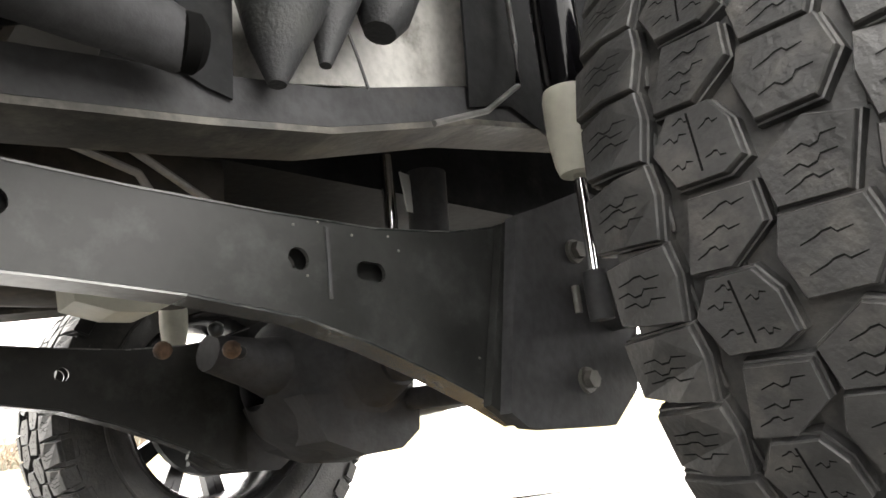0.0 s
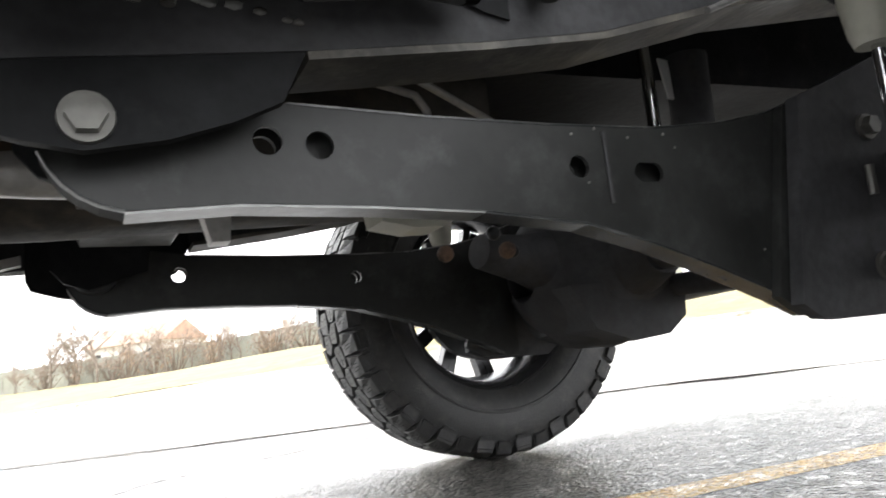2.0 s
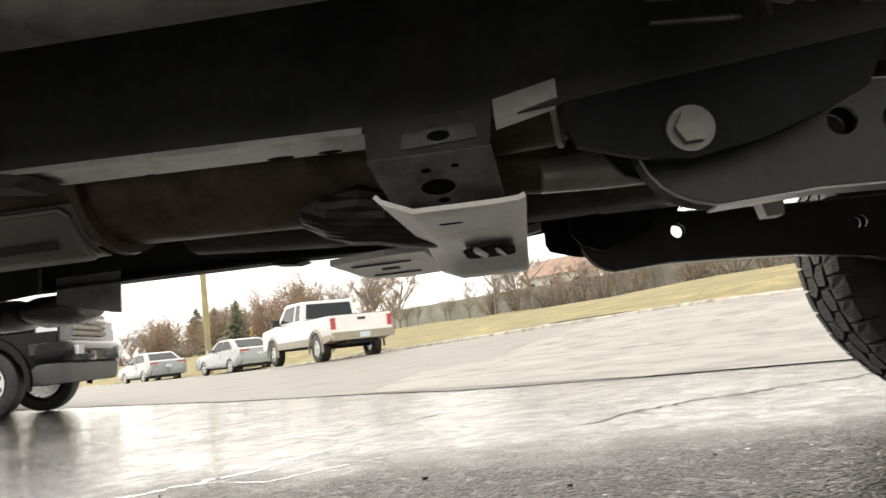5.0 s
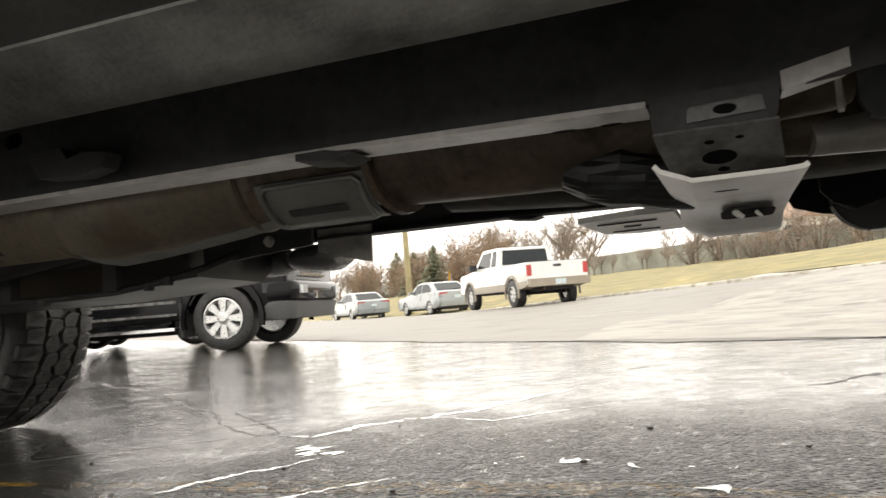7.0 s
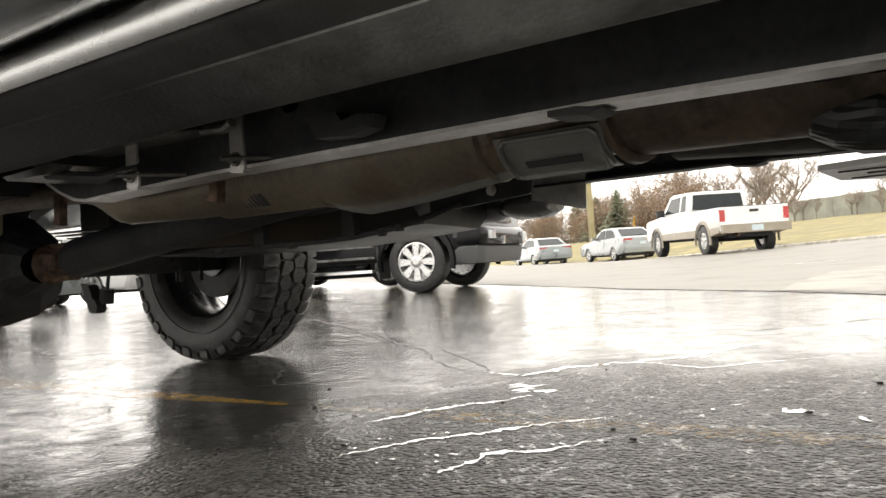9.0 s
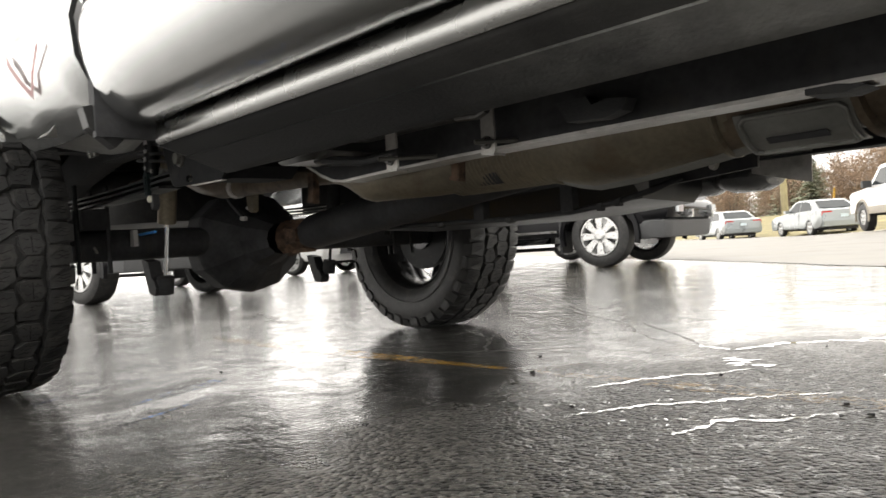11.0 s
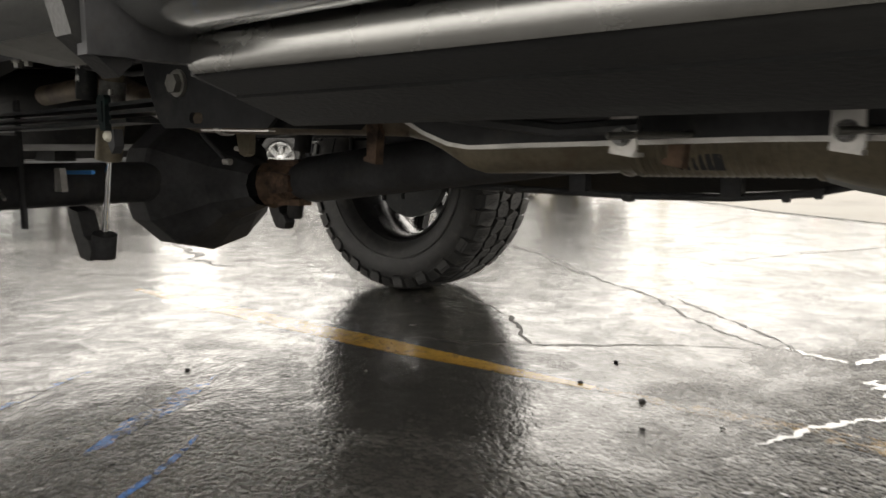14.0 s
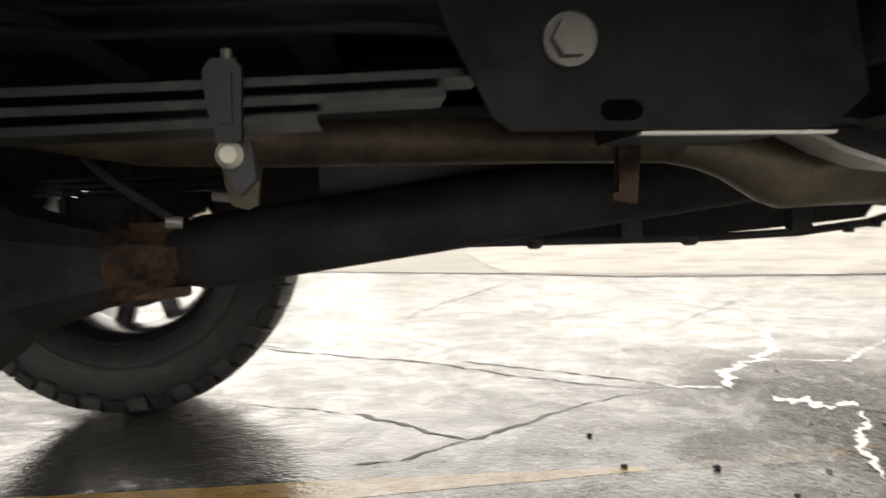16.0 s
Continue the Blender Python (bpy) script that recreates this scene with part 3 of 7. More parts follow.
CALIPER = hold("brake_caliper", bm, M_FRAME, bevel=0.008)

make_wheel((0, -0.925, TR), 0, -1, "black spoked wheel with a deep-blocked mud tyre")
make_wheel((0.02, 0.93, TR), 0, 1, "black spoked wheel with a mud tyre, seen from inside")
make_wheel((-4.085, -0.988, TR), 0, -1, "black and machined spoked wheel with a worn mud tyre")
make_wheel((-4.08, 0.91, TR), 0, 1, "black spoked wheel with a mud tyre, seen from inside")

# ---- front axle
for y0, y1, r0, r1 in ((-0.70, 0.05, 0.042, 0.042), (0.46, 0.72, 0.055, 0.05)):
    bm = B()
    tube(bm, [(0, y0, 0.45), (0, y1, 0.45)], [r0, r1], 20)
    part("front_axle_tube", bm, M_FRAME, truck, smooth=True)
bm = B()
lathe(bm, [(-0.19, 0.05), (-0.17, 0.10), (-0.12, 0.155), (-0.04, 0.175), (0.05, 0.17), (0.13, 0.12), (0.17, 0.06)], 28, m=pose(-0.02, 0.27, 0.445, 0, 0, 90))
tube(bm, [(0, 0.03, 0.45), (0, 0.16, 0.45)], [0.05, 0.1], 20)
tube(bm, [(0, 0.38, 0.45), (0, 0.50, 0.45)], [0.1, 0.055], 20)
part("front_differential", bm, M_FRAME, truck, "black cast front differential housing", smooth=True)
bm = B()
prism(bm, [(-0.17, 0.40), (-0.12, 0.31), (-0.03, 0.278), (0.06, 0.285), (0.11, 0.32), (0.12, 0.40)], 0.12, 0.36)
part("differential_guard", bm, M_FRAME, truck, bevel=0.02)
bm = B()
tube(bm, [(-0.32, 0.2, 0.49), (-0.22, 0.22, 0.475), (-0.15, 0.23, 0.465)], [0.035, 0.05, 0.07], 16)
part("pinion", bm, M_FRAME, truck, smooth=True)
bm = B()
tube(bm, [(0.16, -0.70, 0.385), (0.16, 0.70, 0.36)], 0.018, 12)
part("tie_rod", bm, M_BARE, truck, "grey steel tie rod", smooth=True)
bm = B()
tube(bm, [(0.10, -0.45, 0.36), (0.10, 0.5, 0.40)], 0.024, 12)
part("track_bar", bm, M_FRAME, truck, smooth=True)
for s in (-1, 1):
    bm = B()
    prism(bm, [(-0.10, 0.32), (0.10, 0.32), (0.09, 0.58), (-0.08, 0.58)], s * 0.66, s * 0.75)
    part("steering_knuckle", bm, M_FRAME, truck, bevel=0.015)

# ---- radius arms
ARM_LOW = [(-1.062, 0.545), (-1.068, 0.515), (-1.066, 0.495), (-1.059, 0.48), (-1.049, 0.466), (-1.036, 0.455), (-1.02, 0.4465), (-1.0, 0.441), (-0.9, 0.446), (-0.77, 0.441), (-0.645, 0.433), (-0.515, 0.416), (-0.42, 0.388), (-0.326, 0.353), (-0.228, 0.312), (-0.178, 0.288)]
ARM_TOP = [(-0.125, 0.583), (-0.20, 0.557), (-0.28, 0.541), (-0.40, 0.530), (-0.55, 0.531), (-0.70, 0.536), (-0.848, 0.545), (-1.03, 0.575)]
HOLES = [(-0.870, 0.507, 0.0145, 0), (-0.819, 0.503, 0.0145, 0), (-0.515, 0.481, 0.0135, 0), (-0.415, 0.474, 0.0125, 0.009)]


def disc_hole(cx, cz, r, stretch):
    return [(cx + r * math.cos(a) + (stretch if math.cos(a) > 0 else -stretch), cz + r * math.sin(a)) for a in [2 * math.pi * (k + 0.5) / 16 for k in range(16)]]


def plate_with_holes(bm, outline, holes, y0, y1):
    """A plate whose holes go right through: outline and holes of (x, z), filled between and then extruded."""
    edges = []
    for pts in [outline] + holes:
        vs = [bm.verts.new((a, y0, b)) for a, b in pts]
        edges += [bm.edges.new((vs[i], vs[(i + 1) % len(vs)])) for i in range(len(vs))]
    got = bmesh.ops.triangle_fill(bm, use_beauty=True, use_dissolve=False, edges=edges)
    faces = [f for f in got["geom"] if isinstance(f, bmesh.types.BMFace)]
    ext = bmesh.ops.extrude_face_region(bm, geom=faces, use_keep_orig=True)
    for v in ext["geom"]:
        if isinstance(v, bmesh.types.BMVert):
            v.co.y = y1


for s in (-1, 1):
    arm = new("radius_arm")
    arm.parent = truck
    arm["label"] = "long black steel radius arm with drilled holes"
    bm = B()
    plate_with_holes(bm, ARM_LOW + ARM_TOP, [disc_hole(*h) for h in HOLES], s * 0.436, s * 0.430)
    part("outer_plate", bm, M_ARM, arm)
    bm = B()
    plate_with_holes(bm, ARM_LOW + ARM_TOP, [disc_hole(*h) for h in HOLES[::2]], s * 0.406, s * 0.400)
    part("inner_plate", bm, M_ARM, arm)
    # bright and dark runs of one flange, the brightness put into its colour
    for nm, line, mt in (("rear_lower_flange", [(x, z - 0.001) for x, z in ARM_LOW[1:] if x <= -1.0], M_PITCH), ("lower_flange", [(x, z - 0.001) for x, z in ARM_LOW[1:] if -1.0 <= x < -0.6], M_SATIN), ("front_lower_flange", [(x, z - 0.001) for x, z in ARM_LOW if x > -0.65], M_FLANGE), ("upper_flange", [(x, z + 0.001) for x, z in ARM_TOP[:-1]], M_FLANGE if s < 0 else M_SATIN)):
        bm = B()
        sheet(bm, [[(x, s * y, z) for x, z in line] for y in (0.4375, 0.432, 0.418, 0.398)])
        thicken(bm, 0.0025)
        part(nm, bm, mt, arm, "steel flange of the arm")
    # the bright line on the rear edge is a thin pale tube
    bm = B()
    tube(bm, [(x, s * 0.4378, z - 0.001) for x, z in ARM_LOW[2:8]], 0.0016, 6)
    part("flange_edge", bm, M_SATIN, arm, "thin bright line along the flange", smooth=True)
    bm = B()
    box(bm, -0.478, -0.474, s * 0.435, s * 0.4385, 0.437, 0.523)
    part("weld_seam", bm, M_FRAME, arm)
    for cx, cz in ((-0.52, 0.520), (-0.487, 0.527), (-0.44, 0.517), (-0.385, 0.522), (-0.25, 0.372), (-0.21, 0.352), (-0.505, 0.462), (-0.37, 0.505)):
        bm = B()
        bmesh.ops.create_icosphere(bm, subdivisions=1, radius=0.002, matrix=Matrix.Translation((cx, s * 0.4365, cz)))
        part("weld_spatter", bm, M_BOLT, arm)
    # the bracket on the axle that clasps the arm
    bm = B()
    prism(bm, [(-0.244, 0.297), (-0.215, 0.278), (-0.178, 0.274), (-0.03, 0.272), (0.038, 0.322), (0.06, 0.40), (0.08, 0.47), (0.08, 0.62), (-0.02, 0.63), (-0.12, 0.59), (-0.185, 0.566)], s * 0.455, s * 0.475)
    part("axle_bracket", bm, M_FRAME, arm, bevel=0.004)
    bm = B()
    prism(bm, [(-0.255, 0.31), (-0.215, 0.284), (-0.12, 0.278), (-0.12, 0.585), (-0.19, 0.56)], s * 0.438, s * 0.452)
    part("bracket_lip", bm, M_ARM, arm, bevel=0.004)
    for bx, bz in ((-0.083, 0.336), (-0.067, 0.525)):
        bm = B()
        hexbolt(bm, (bx, s * 0.475, bz), 0.0185, (0, s, 0), 0.016)
        part("bolt", bm, M_BOLT, arm, "pale zinc bolt", smooth=True)
    bm = B()
    tube(bm, [(-0.085, s * 0.482, 0.43), (-0.085, s * 0.482, 0.47)], 0.006, 8)
    part("clip", bm, M_BOLT, arm)
    bm = B()
    hexbolt(bm, (-1.027, s * 0.493, 0.505), 0.0225, (0, s, 0), 0.016)
    part("pivot_bolt", bm, M_BOLT, arm, "large pale flanged bolt", smooth=True)
    bm = B()
    tube(bm, [(-1.02, s * 0.36, 0.522), (-1.02, s * 0.43, 0.522)], 0.045, 20)
    part("bushing", bm, M_RUBBER, arm, smooth=True)

# ---- frame
RAIL = [(-5.1, 0.64), (-4.7, 0.74), (-4.35, 0.79), (-3.9, 0.79), (-3.6, 0.76), (-3.35, 0.73), (-3.10, 0.675), (-3.02, 0.642), (-2.95, 0.598), (-2.89, 0.567), (-2.84, 0.549), (-2.80, 0.5435), (-2.72, 0.546), (-2.4, 0.552), (-1.68, 0.552), (-1.33, 0.545), (-1.2, 0.541), (-0.84, 0.574), (-0.65, 0.597), (-0.5, 0.62), (-0.27, 0.685), (0.05, 0.74), (0.5, 0.68), (0.8, 0.63)]
for s in (-1, 1):
    rail = new("frame_rail")
    rail.parent = truck
    rail["label"] = "long black boxed frame rail"
    bm = B()
    top = [(x, z + (0.17 if -3.4 < x < -0.85 else 0.13 if x < -1 else 0.048)) for x, z in RAIL[::-1]]
    plate_with_holes(bm, RAIL + top, [disc_hole(-2.2, 0.64, 0.012, 0.006)], s * 0.495, s * 0.488)
    part("rail_web", bm, M_FRAME, rail)
    bm = B()
    sheet(bm, [[(x, s * y, z - 0.002) for x, z in RAIL if -3.03 <= x <= -1.3] for y in (0.497, 0.46, 0.435)])
    thicken(bm, 0.006)
    part("lower_flange", bm, M_BARE if s < 0 else M_FRAME, rail, "dusty pale rail underside")
    bm = B()
    sheet(bm, [[(x, s * y, z - 0.001) for x, z in RAIL if x >= -0.9] for y in (0.496, 0.45, 0.41)])
    thicken(bm, 0.008)
    part("front_flange", bm, M_RAILDUST, rail, "scuffed dark rail underside")
    bm = B()
    sheet(bm, [[(x, s * y, z - 0.001) for x, z in RAIL if x <= -3.05] for y in (0.495, 0.42)])
    thicken(bm, 0.008)
    part("rear_flange", bm, M_FRAME, rail)
    bm = B()
    sheet(bm, [[(x, s * 0.42, z + 0.14 * k) for x, z in RAIL if -3.1 <= x <= -0.9] for k in (0.15, 0.6, 1)])
    part("inner_web", bm, M_FRAME, rail)
    # drain holes are flat black ovals just below the flange
    for hx, r in ((-1.37, 0.0085), (-1.421, 0.0095), (-1.56, 0.004), (-2.5, 0.006)):
        bm = B()
        bm.faces.new([bm.verts.new((hx + 1.5 * r * math.cos(a), s * (0.466 + 0.8 * r * math.sin(a)), 0.5375 + 0.011 * (-1.33 - hx) * (hx < -1.33) - 0.0005)) for a in [2 * math.pi * k / 16 for k in range(16)]])
        part("drain_hole", bm, M_HOLLOW, rail)
    bm = B()
    prism(bm, [(-1.74, 0.545), (-1.69, 0.540), (-1.665, 0.546), (-1.70, 0.553), (-1.74, 0.553)], s * 0.499, s * 0.44)
    part("flange_joint", bm, M_FRAME, rail, bevel=0.002)
    # drop bracket that carries the arm's rear pivot
    bm = B()
    prism(bm, [(-1.135, 0.72), (-1.138, 0.520), (-1.130, 0.504), (-1.092, 0.491), (-1.075, 0.486), (-1.03, 0.478), (-0.965, 0.488), (-0.91, 0.505), (-0.865, 0.525), (-0.84, 0.575), (-0.835, 0.72)], s * 0.480, s * 0.4925)
    part("arm_bracket", bm, M_PITCH, rail, bevel=0.003)
    bm = B()
    prism(bm, [(-1.09, 0.70), (-1.09, 0.52), (-1.07, 0.495), (-1.03, 0.48), (-0.93, 0.51), (-0.9, 0.70)], s * 0.345, s * 0.357)
    part("arm_bracket_inner", bm, M_PITCH, rail)
    bm = B()
    prism(bm, [(-1.203, 0.538), (-1.143, 0.551), (-1.143, 0.569), (-1.203, 0.557)], s * 0.50, s * 0.46)
    part("upper_tab", bm, M_BARE, rail, bevel=0.002)

# ---- gearbox crossmember with its end brackets
xm = new("gearbox_crossmember")
xm.parent = truck
xm["label"] = "pale galvanised gearbox crossmember with oval holes"
LO, HI = -1.335, -1.178
prof = [(-0.462, 0.470), (-0.36, 0.4695), (-0.2, 0.468), (-0.02, 0.462), (0.04, 0.447), (0.09, 0.443), (0.14, 0.455), (0.26, 0.463), (0.40, 0.472)]
def beam_z(y):
    return float(np.interp(y, [p[0] for p in prof], [p[1] for p in prof]))


bm = B()
sheet(bm, [[(LO + 0.002, y, z + 0.016) for y, z in prof], [(LO + 0.008, y, z + 0.009) for y, z in prof], [(LO + 0.034, y, z - 0.002) for y, z in prof], [(LO + 0.040, y, z - 0.005) for y, z in prof], [(HI - 0.030, y, z - 0.005) for y, z in prof], [(HI - 0.010, y, z - 0.004) for y, z in prof], [(HI - 0.004, y, z - 0.001) for y, z in prof]])
thicken(bm, 0.005)
part("beam", bm, M_XM, xm, smooth=True)
# openings are flat black faces under the beam, their shade put into colour
for cx, cy, rx, ry, squared in ((-1.262, -0.412, 0.013, 0.007, 0.7), (-1.236, -0.130, 0.036, 0.056, 0.35), (-1.250, -0.215, 0.014, 0.004, 0.5), (-1.24, 0.30, 0.03, 0.02, 1.0)):
    bm = B()
    pts = [(cx + rx * math.copysign(abs(math.cos(a)) ** squared, math.cos(a)), cy + ry * math.copysign(abs(math.sin(a)) ** squared, math.sin(a))) for a in [2 * math.pi * k / 20 for k in range(20)]]
    bm.faces.new([bm.verts.new((x, y, beam_z(y) - 0.0115)) for x, y in pts])
    part("opening", bm, M_HOLLOW, xm)
for x0, y0, w in ((-1.252, -0.150, 0.010), (-1.225, -0.130, 0.006)):
    bm = B()
    tube(bm, [(x0, y0 - 0.03, beam_z(y0) - 0.013), (x0 + 0.008, y0 + 0.045, beam_z(y0) - 0.013)], w * 0.5, 6)
    part("inner_web", bm, M_XM, xm)
bm = B()
prism(bm, [(-1.50, 0.0), (-1.40, -0.05), (-1.34, -0.05), (-1.34, 0.33), (-1.44, 0.36), (-1.50, 0.3)], 0.476, 0.486, "z")
part("skid_plate", bm, M_XM, xm, bevel=0.003)
for x0, x1, y0, y1 in ((-1.475, -1.375, 0.045, 0.055), (-1.44, -1.41, 0.13, 0.15), (-1.475, -1.385, 0.235, 0.245)):
    bm = B()
    box(bm, x0, x1, y0, y1, 0.4735, 0.4755)
    part("slot", bm, M_RUBBER, xm)
for s in (-1, 1):
    bm = B()
    prism(bm, [(-1.325, 0.548), (-1.326, 0.522), (-1.324, 0.512), (-1.211, 0.512), (-1.208, 0.522), (-1.205, 0.548)], s * 0.502, s * 0.510)
    part("bracket_side", bm, M_FRAME, xm)
    bm = B()
    prism(bm, [(-1.292, 0.517), (-1.290, 0.532), (-1.222, 0.535), (-1.220, 0.520)], s * 0.511, s * 0.514)
    part("bracket_pad", bm, M_FLANGE, xm, "scuffed dark bracket face", bevel=0.001)
    bm = B()
    bm.faces.new([bm.verts.new((-1.256 + 0.011 * math.cos(a), s * 0.5145, 0.526 + 0.005 * math.sin(a))) for a in [2 * math.pi * k / 16 for k in range(16)]])
    part("hole", bm, M_HOLLOW, xm)
    bm = B()
    sheet(bm, [[(x, s * 0.510, 0.512) for x in (-1.326, -1.209)], [(x, s * 0.480, 0.494) for x in (-1.320, -1.206)], [(x, s * 0.446, 0.476) for x in (-1.312, -1.203)]])
    thicken(bm, 0.003)
    part("bracket_plate", bm, M_SCUFF, xm)
    # plate holes: dark discs painted on, nothing is cut through
    for cx, cy, r in ((-1.265, 0.474, 0.017), (-1.273, 0.496, 0.005), (-1.245, 0.498, 0.004), (-1.262, 0.456, 0.006)):
        bm = B()
        bm.faces.new([bm.verts.new((cx + r * math.cos(a), s * (cy + 0.6 * r * math.sin(a)), 0.476 + 0.5625 * (cy + 0.6 * r * math.sin(a) - 0.446) - 0.0055)) for a in [2 * math.pi * k / 18 for k in range(18)]])
        part("hole", bm, M_HOLLOW, xm)

# ---- gearbox and what hangs beside it
bm = B()
tube(bm, [(-0.45, 0.03, 0.70), (-1.1, 0.03, 0.66), (-1.5, 0.04, 0.64), (-1.75, 0.06, 0.62)], [0.17, 0.15, 0.13, 0.09], 20)
part("gearbox", bm, M_ENGINE, truck, smooth=True)
bm = B()
prism(bm, [(-1.05, 0.56), (-1.04, 0.535), (-0.90, 0.532), (-0.88, 0.56)], -0.1, 0.22)
part("oil_pan", bm, M_SCUFF, truck, "pale scuffed metal oil pan", bevel=0.006)
for k in range(2):
    bm = B()
    box(bm, -1.01 + 0.055 * k, -0.975 + 0.055 * k, -0.02, 0.05, 0.5285, 0.536)
    part("pan_slot", bm, M_RUBBER, truck, bevel=0.003)
bm = B()
tube(bm, [(-1.16, -0.25, 0.53), (-1.08, -0.23, 0.535), (-0.97, -0.2, 0.54)], [0.024, 0.03, 0.03], 14)
part("catalyst_pipe", bm, M_BARE, truck, "pale metal exhaust joint", smooth=True)
bm = B()
tube(bm, [(-1.235, -0.375, 0.580), (-1.215, -0.372, 0.580), (-1.145, -0.362, 0.585), (-1.128, -0.36, 0.586)], [0.036, 0.047, 0.047, 0.042], 24)
part("catalyst_drum", bm, M_CAT, truck, "brown exhaust catalyst drum", smooth=True)
bm = B()
lathe(bm, [(-0.005, 0.044), (-0.003, 0.050), (0.003, 0.050), (0.005, 0.044)], 28, m=pose(-1.136, -0.361, 0.5855, 0, 0, 82))
part("catalyst_rim", bm, M_BARE, truck, "pale rolled drum rim", smooth=True)
bm = B()
prism(bm, [(-0.92, 0.50), (-0.905, 0.44), (-0.885, 0.44), (-0.88, 0.50)], -0.28, -0.25)
part("pale_tab", bm, M_BARE, truck, bevel=0.003)
bm = B()
prism(bm, [(-0.70, 0.50), (-0.695, 0.462), (-0.65, 0.452), (-0.61, 0.453), (-0.565, 0.476), (-0.56, 0.50)], -0.26, -0.20)
part("skid_bracket", bm, M_CREAM, truck, "pale tan bracket", bevel=0.006)
for k, (x, y, z) in enumerate(((-0.45, -0.1, 0.47), (-0.4, -0.05, 0.45), (-0.36, 0.0, 0.455), (-0.48, 0.02, 0.46))):
    bm = B()
    bmesh.ops.create_icosphere(bm, subdivisions=2, radius=0.012 + 0.003 * (k % 2), matrix=Matrix.Translation((x, y, z)))
    part("steering_joint", bm, M_RUST if k % 2 else M_SPRING, truck, smooth=True)

# ---- engine bay seen past the rail
bm = B()
sheet(bm, [[(x, y + 0.012 * math.sin(9 * x + 14 * z), z + dz) for y, z in ((-0.44, 0.64), (-0.45, 0.70), (-0.465, 0.80), (-0.50, 0.92), (-0.56, 1.02), (-0.72, 1.08))] for x, dz in [(-0.66 + 0.06 * k, 0.015 + 0.014 * k) for k in range(8)] + [(-0.1, 0.14), (0.1, 0.14), (0.4, 0.14), (0.8, 0.14)]])
thicken(bm, 0.004)
part("inner_wing", bm, M_WING, truck, "pale inner wing panel", smooth=True)
bm = B()
tube(bm, [(-0.205, -0.53, 1.0), (-0.200, -0.53, 0.80), (-0.206, -0.53, 0.735), (-0.275, -0.528, 0.680), (-0.369, -0.525, 0.642)], 0.0042, 8)
part("tower_edge", bm, M_SCUFF, truck, "pale folded sheet edge", smooth=True)
# cab mount outside the rail, with an open black end
bm = B()
tube(bm, [(-1.02, -0.60, 0.672), (-0.95, -0.585, 0.664), (-0.84, -0.565, 0.656), (-0.74, -0.548, 0.646), (-0.692, -0.54, 0.641)], [0.062, 0.056, 0.042, 0.031, 0.026], 20, squash=1.15)
part("cab_mount", bm, M_FRAME, truck, "dark dusty cab mount with an open end", smooth=True)
bm = B()
lathe(bm, [(-0.016, 0.0), (-0.016, 0.020), (-0.008, 0.0285), (0.006, 0.0285), (0.014, 0.020), (0.016, 0.0)], 24, m=pose(-0.690, -0.545, 0.640, 0, 0, 82))
part("mount_opening", bm, M_HOLLOW, truck, "black open end", smooth=True)
bm = B()
tube(bm, [(-0.915 + 0.030 * math.cos(a), -0.585 + 0.022 * math.sin(a), 0.6005 + 0.006 * math.sin(a)) for a in [2 * math.pi * k / 24 for k in range(25)]], 0.003, 6)
part("mount_ring", bm, M_RUST, truck, "brown ring under the mount", smooth=True)
for pts, r in (([(-1.06, -0.55, 0.622), (-0.968, -0.55, 0.612)], 0.0045), ([(-1.06, -0.55, 0.611), (-0.968, -0.55, 0.603)], 0.0035), ([(-1.06, -0.55, 0.589), (-0.985, -0.55, 0.583)], 0.003), ([(-0.962, -0.55, 0.645), (-0.965, -0.55, 0.580)], 0.006)):
    bm = B()
    tube(bm, pts, r, 8)
    part("floor_wire", bm, M_SCUFF, truck, "grey wire guide", smooth=True)
rnd = random.Random(8)
for k in range(6):
    bm = B()
    bmesh.ops.create_icosphere(bm, subdivisions=1, radius=rnd.uniform(0.004, 0.007), matrix=Matrix.Translation((-0.94 + 0.02 * k + rnd.uniform(-0.006, 0.006), -0.497, 0.617 - 0.003 * k + rnd.uniform(-0.004, 0.004))) @ Matrix.Diagonal((1.4, 0.6, 0.8, 1)))
    part("mud_clot", bm, M_SCUFF, truck, "dried grey mud clot", smooth=True)
# dark sheets added either side of the pale sheet, for the shadowed body there
for name, x0, x1 in (("wing_shade_sheet", -0.278, 0.40), ("toe_shade_sheet", -0.86, -0.622)):
    bm = B()
    sheet(bm, [[(x, y, z + 0.02 * math.sin(23 * x)) for x in [x0 + (x1 - x0) * k / 8 for k in range(9)]] for y, z in ((-0.497, 0.64 if x1 < 0 else 0.70), (-0.503, 0.76), (-0.51, 0.88), (-0.53, 1.0), (-0.60, 1.1))])
    thicken(bm, 0.004)
    part(name, bm, M_PITCH, truck, "wrinkled dark sheet added for the shadowed body", smooth=True)
for pts, r in (([(-0.50, -0.525, 0.95), (-0.545, -0.525, 0.84), (-0.575, -0.525, 0.735), (-0.582, -0.525, 0.68), (-0.585, -0.525, 0.635)], [0.085, 0.072, 0.050, 0.030, 0.010]), ([(-0.45, -0.525, 0.92), (-0.495, -0.525, 0.80), (-0.515, -0.525, 0.72), (-0.523, -0.525, 0.675)], [0.050, 0.036, 0.020, 0.007]), ([(-0.37, -0.53, 0.93), (-0.415, -0.53, 0.83), (-0.437, -0.53, 0.765), (-0.446, -0.53, 0.738)], [0.050, 0.042, 0.034, 0.020])):
    bm = B()
    tube(bm, pts, r, 14)
    part("body_mount", bm, M_PLASTIC, truck, "black hanging rubber mount", smooth=True)
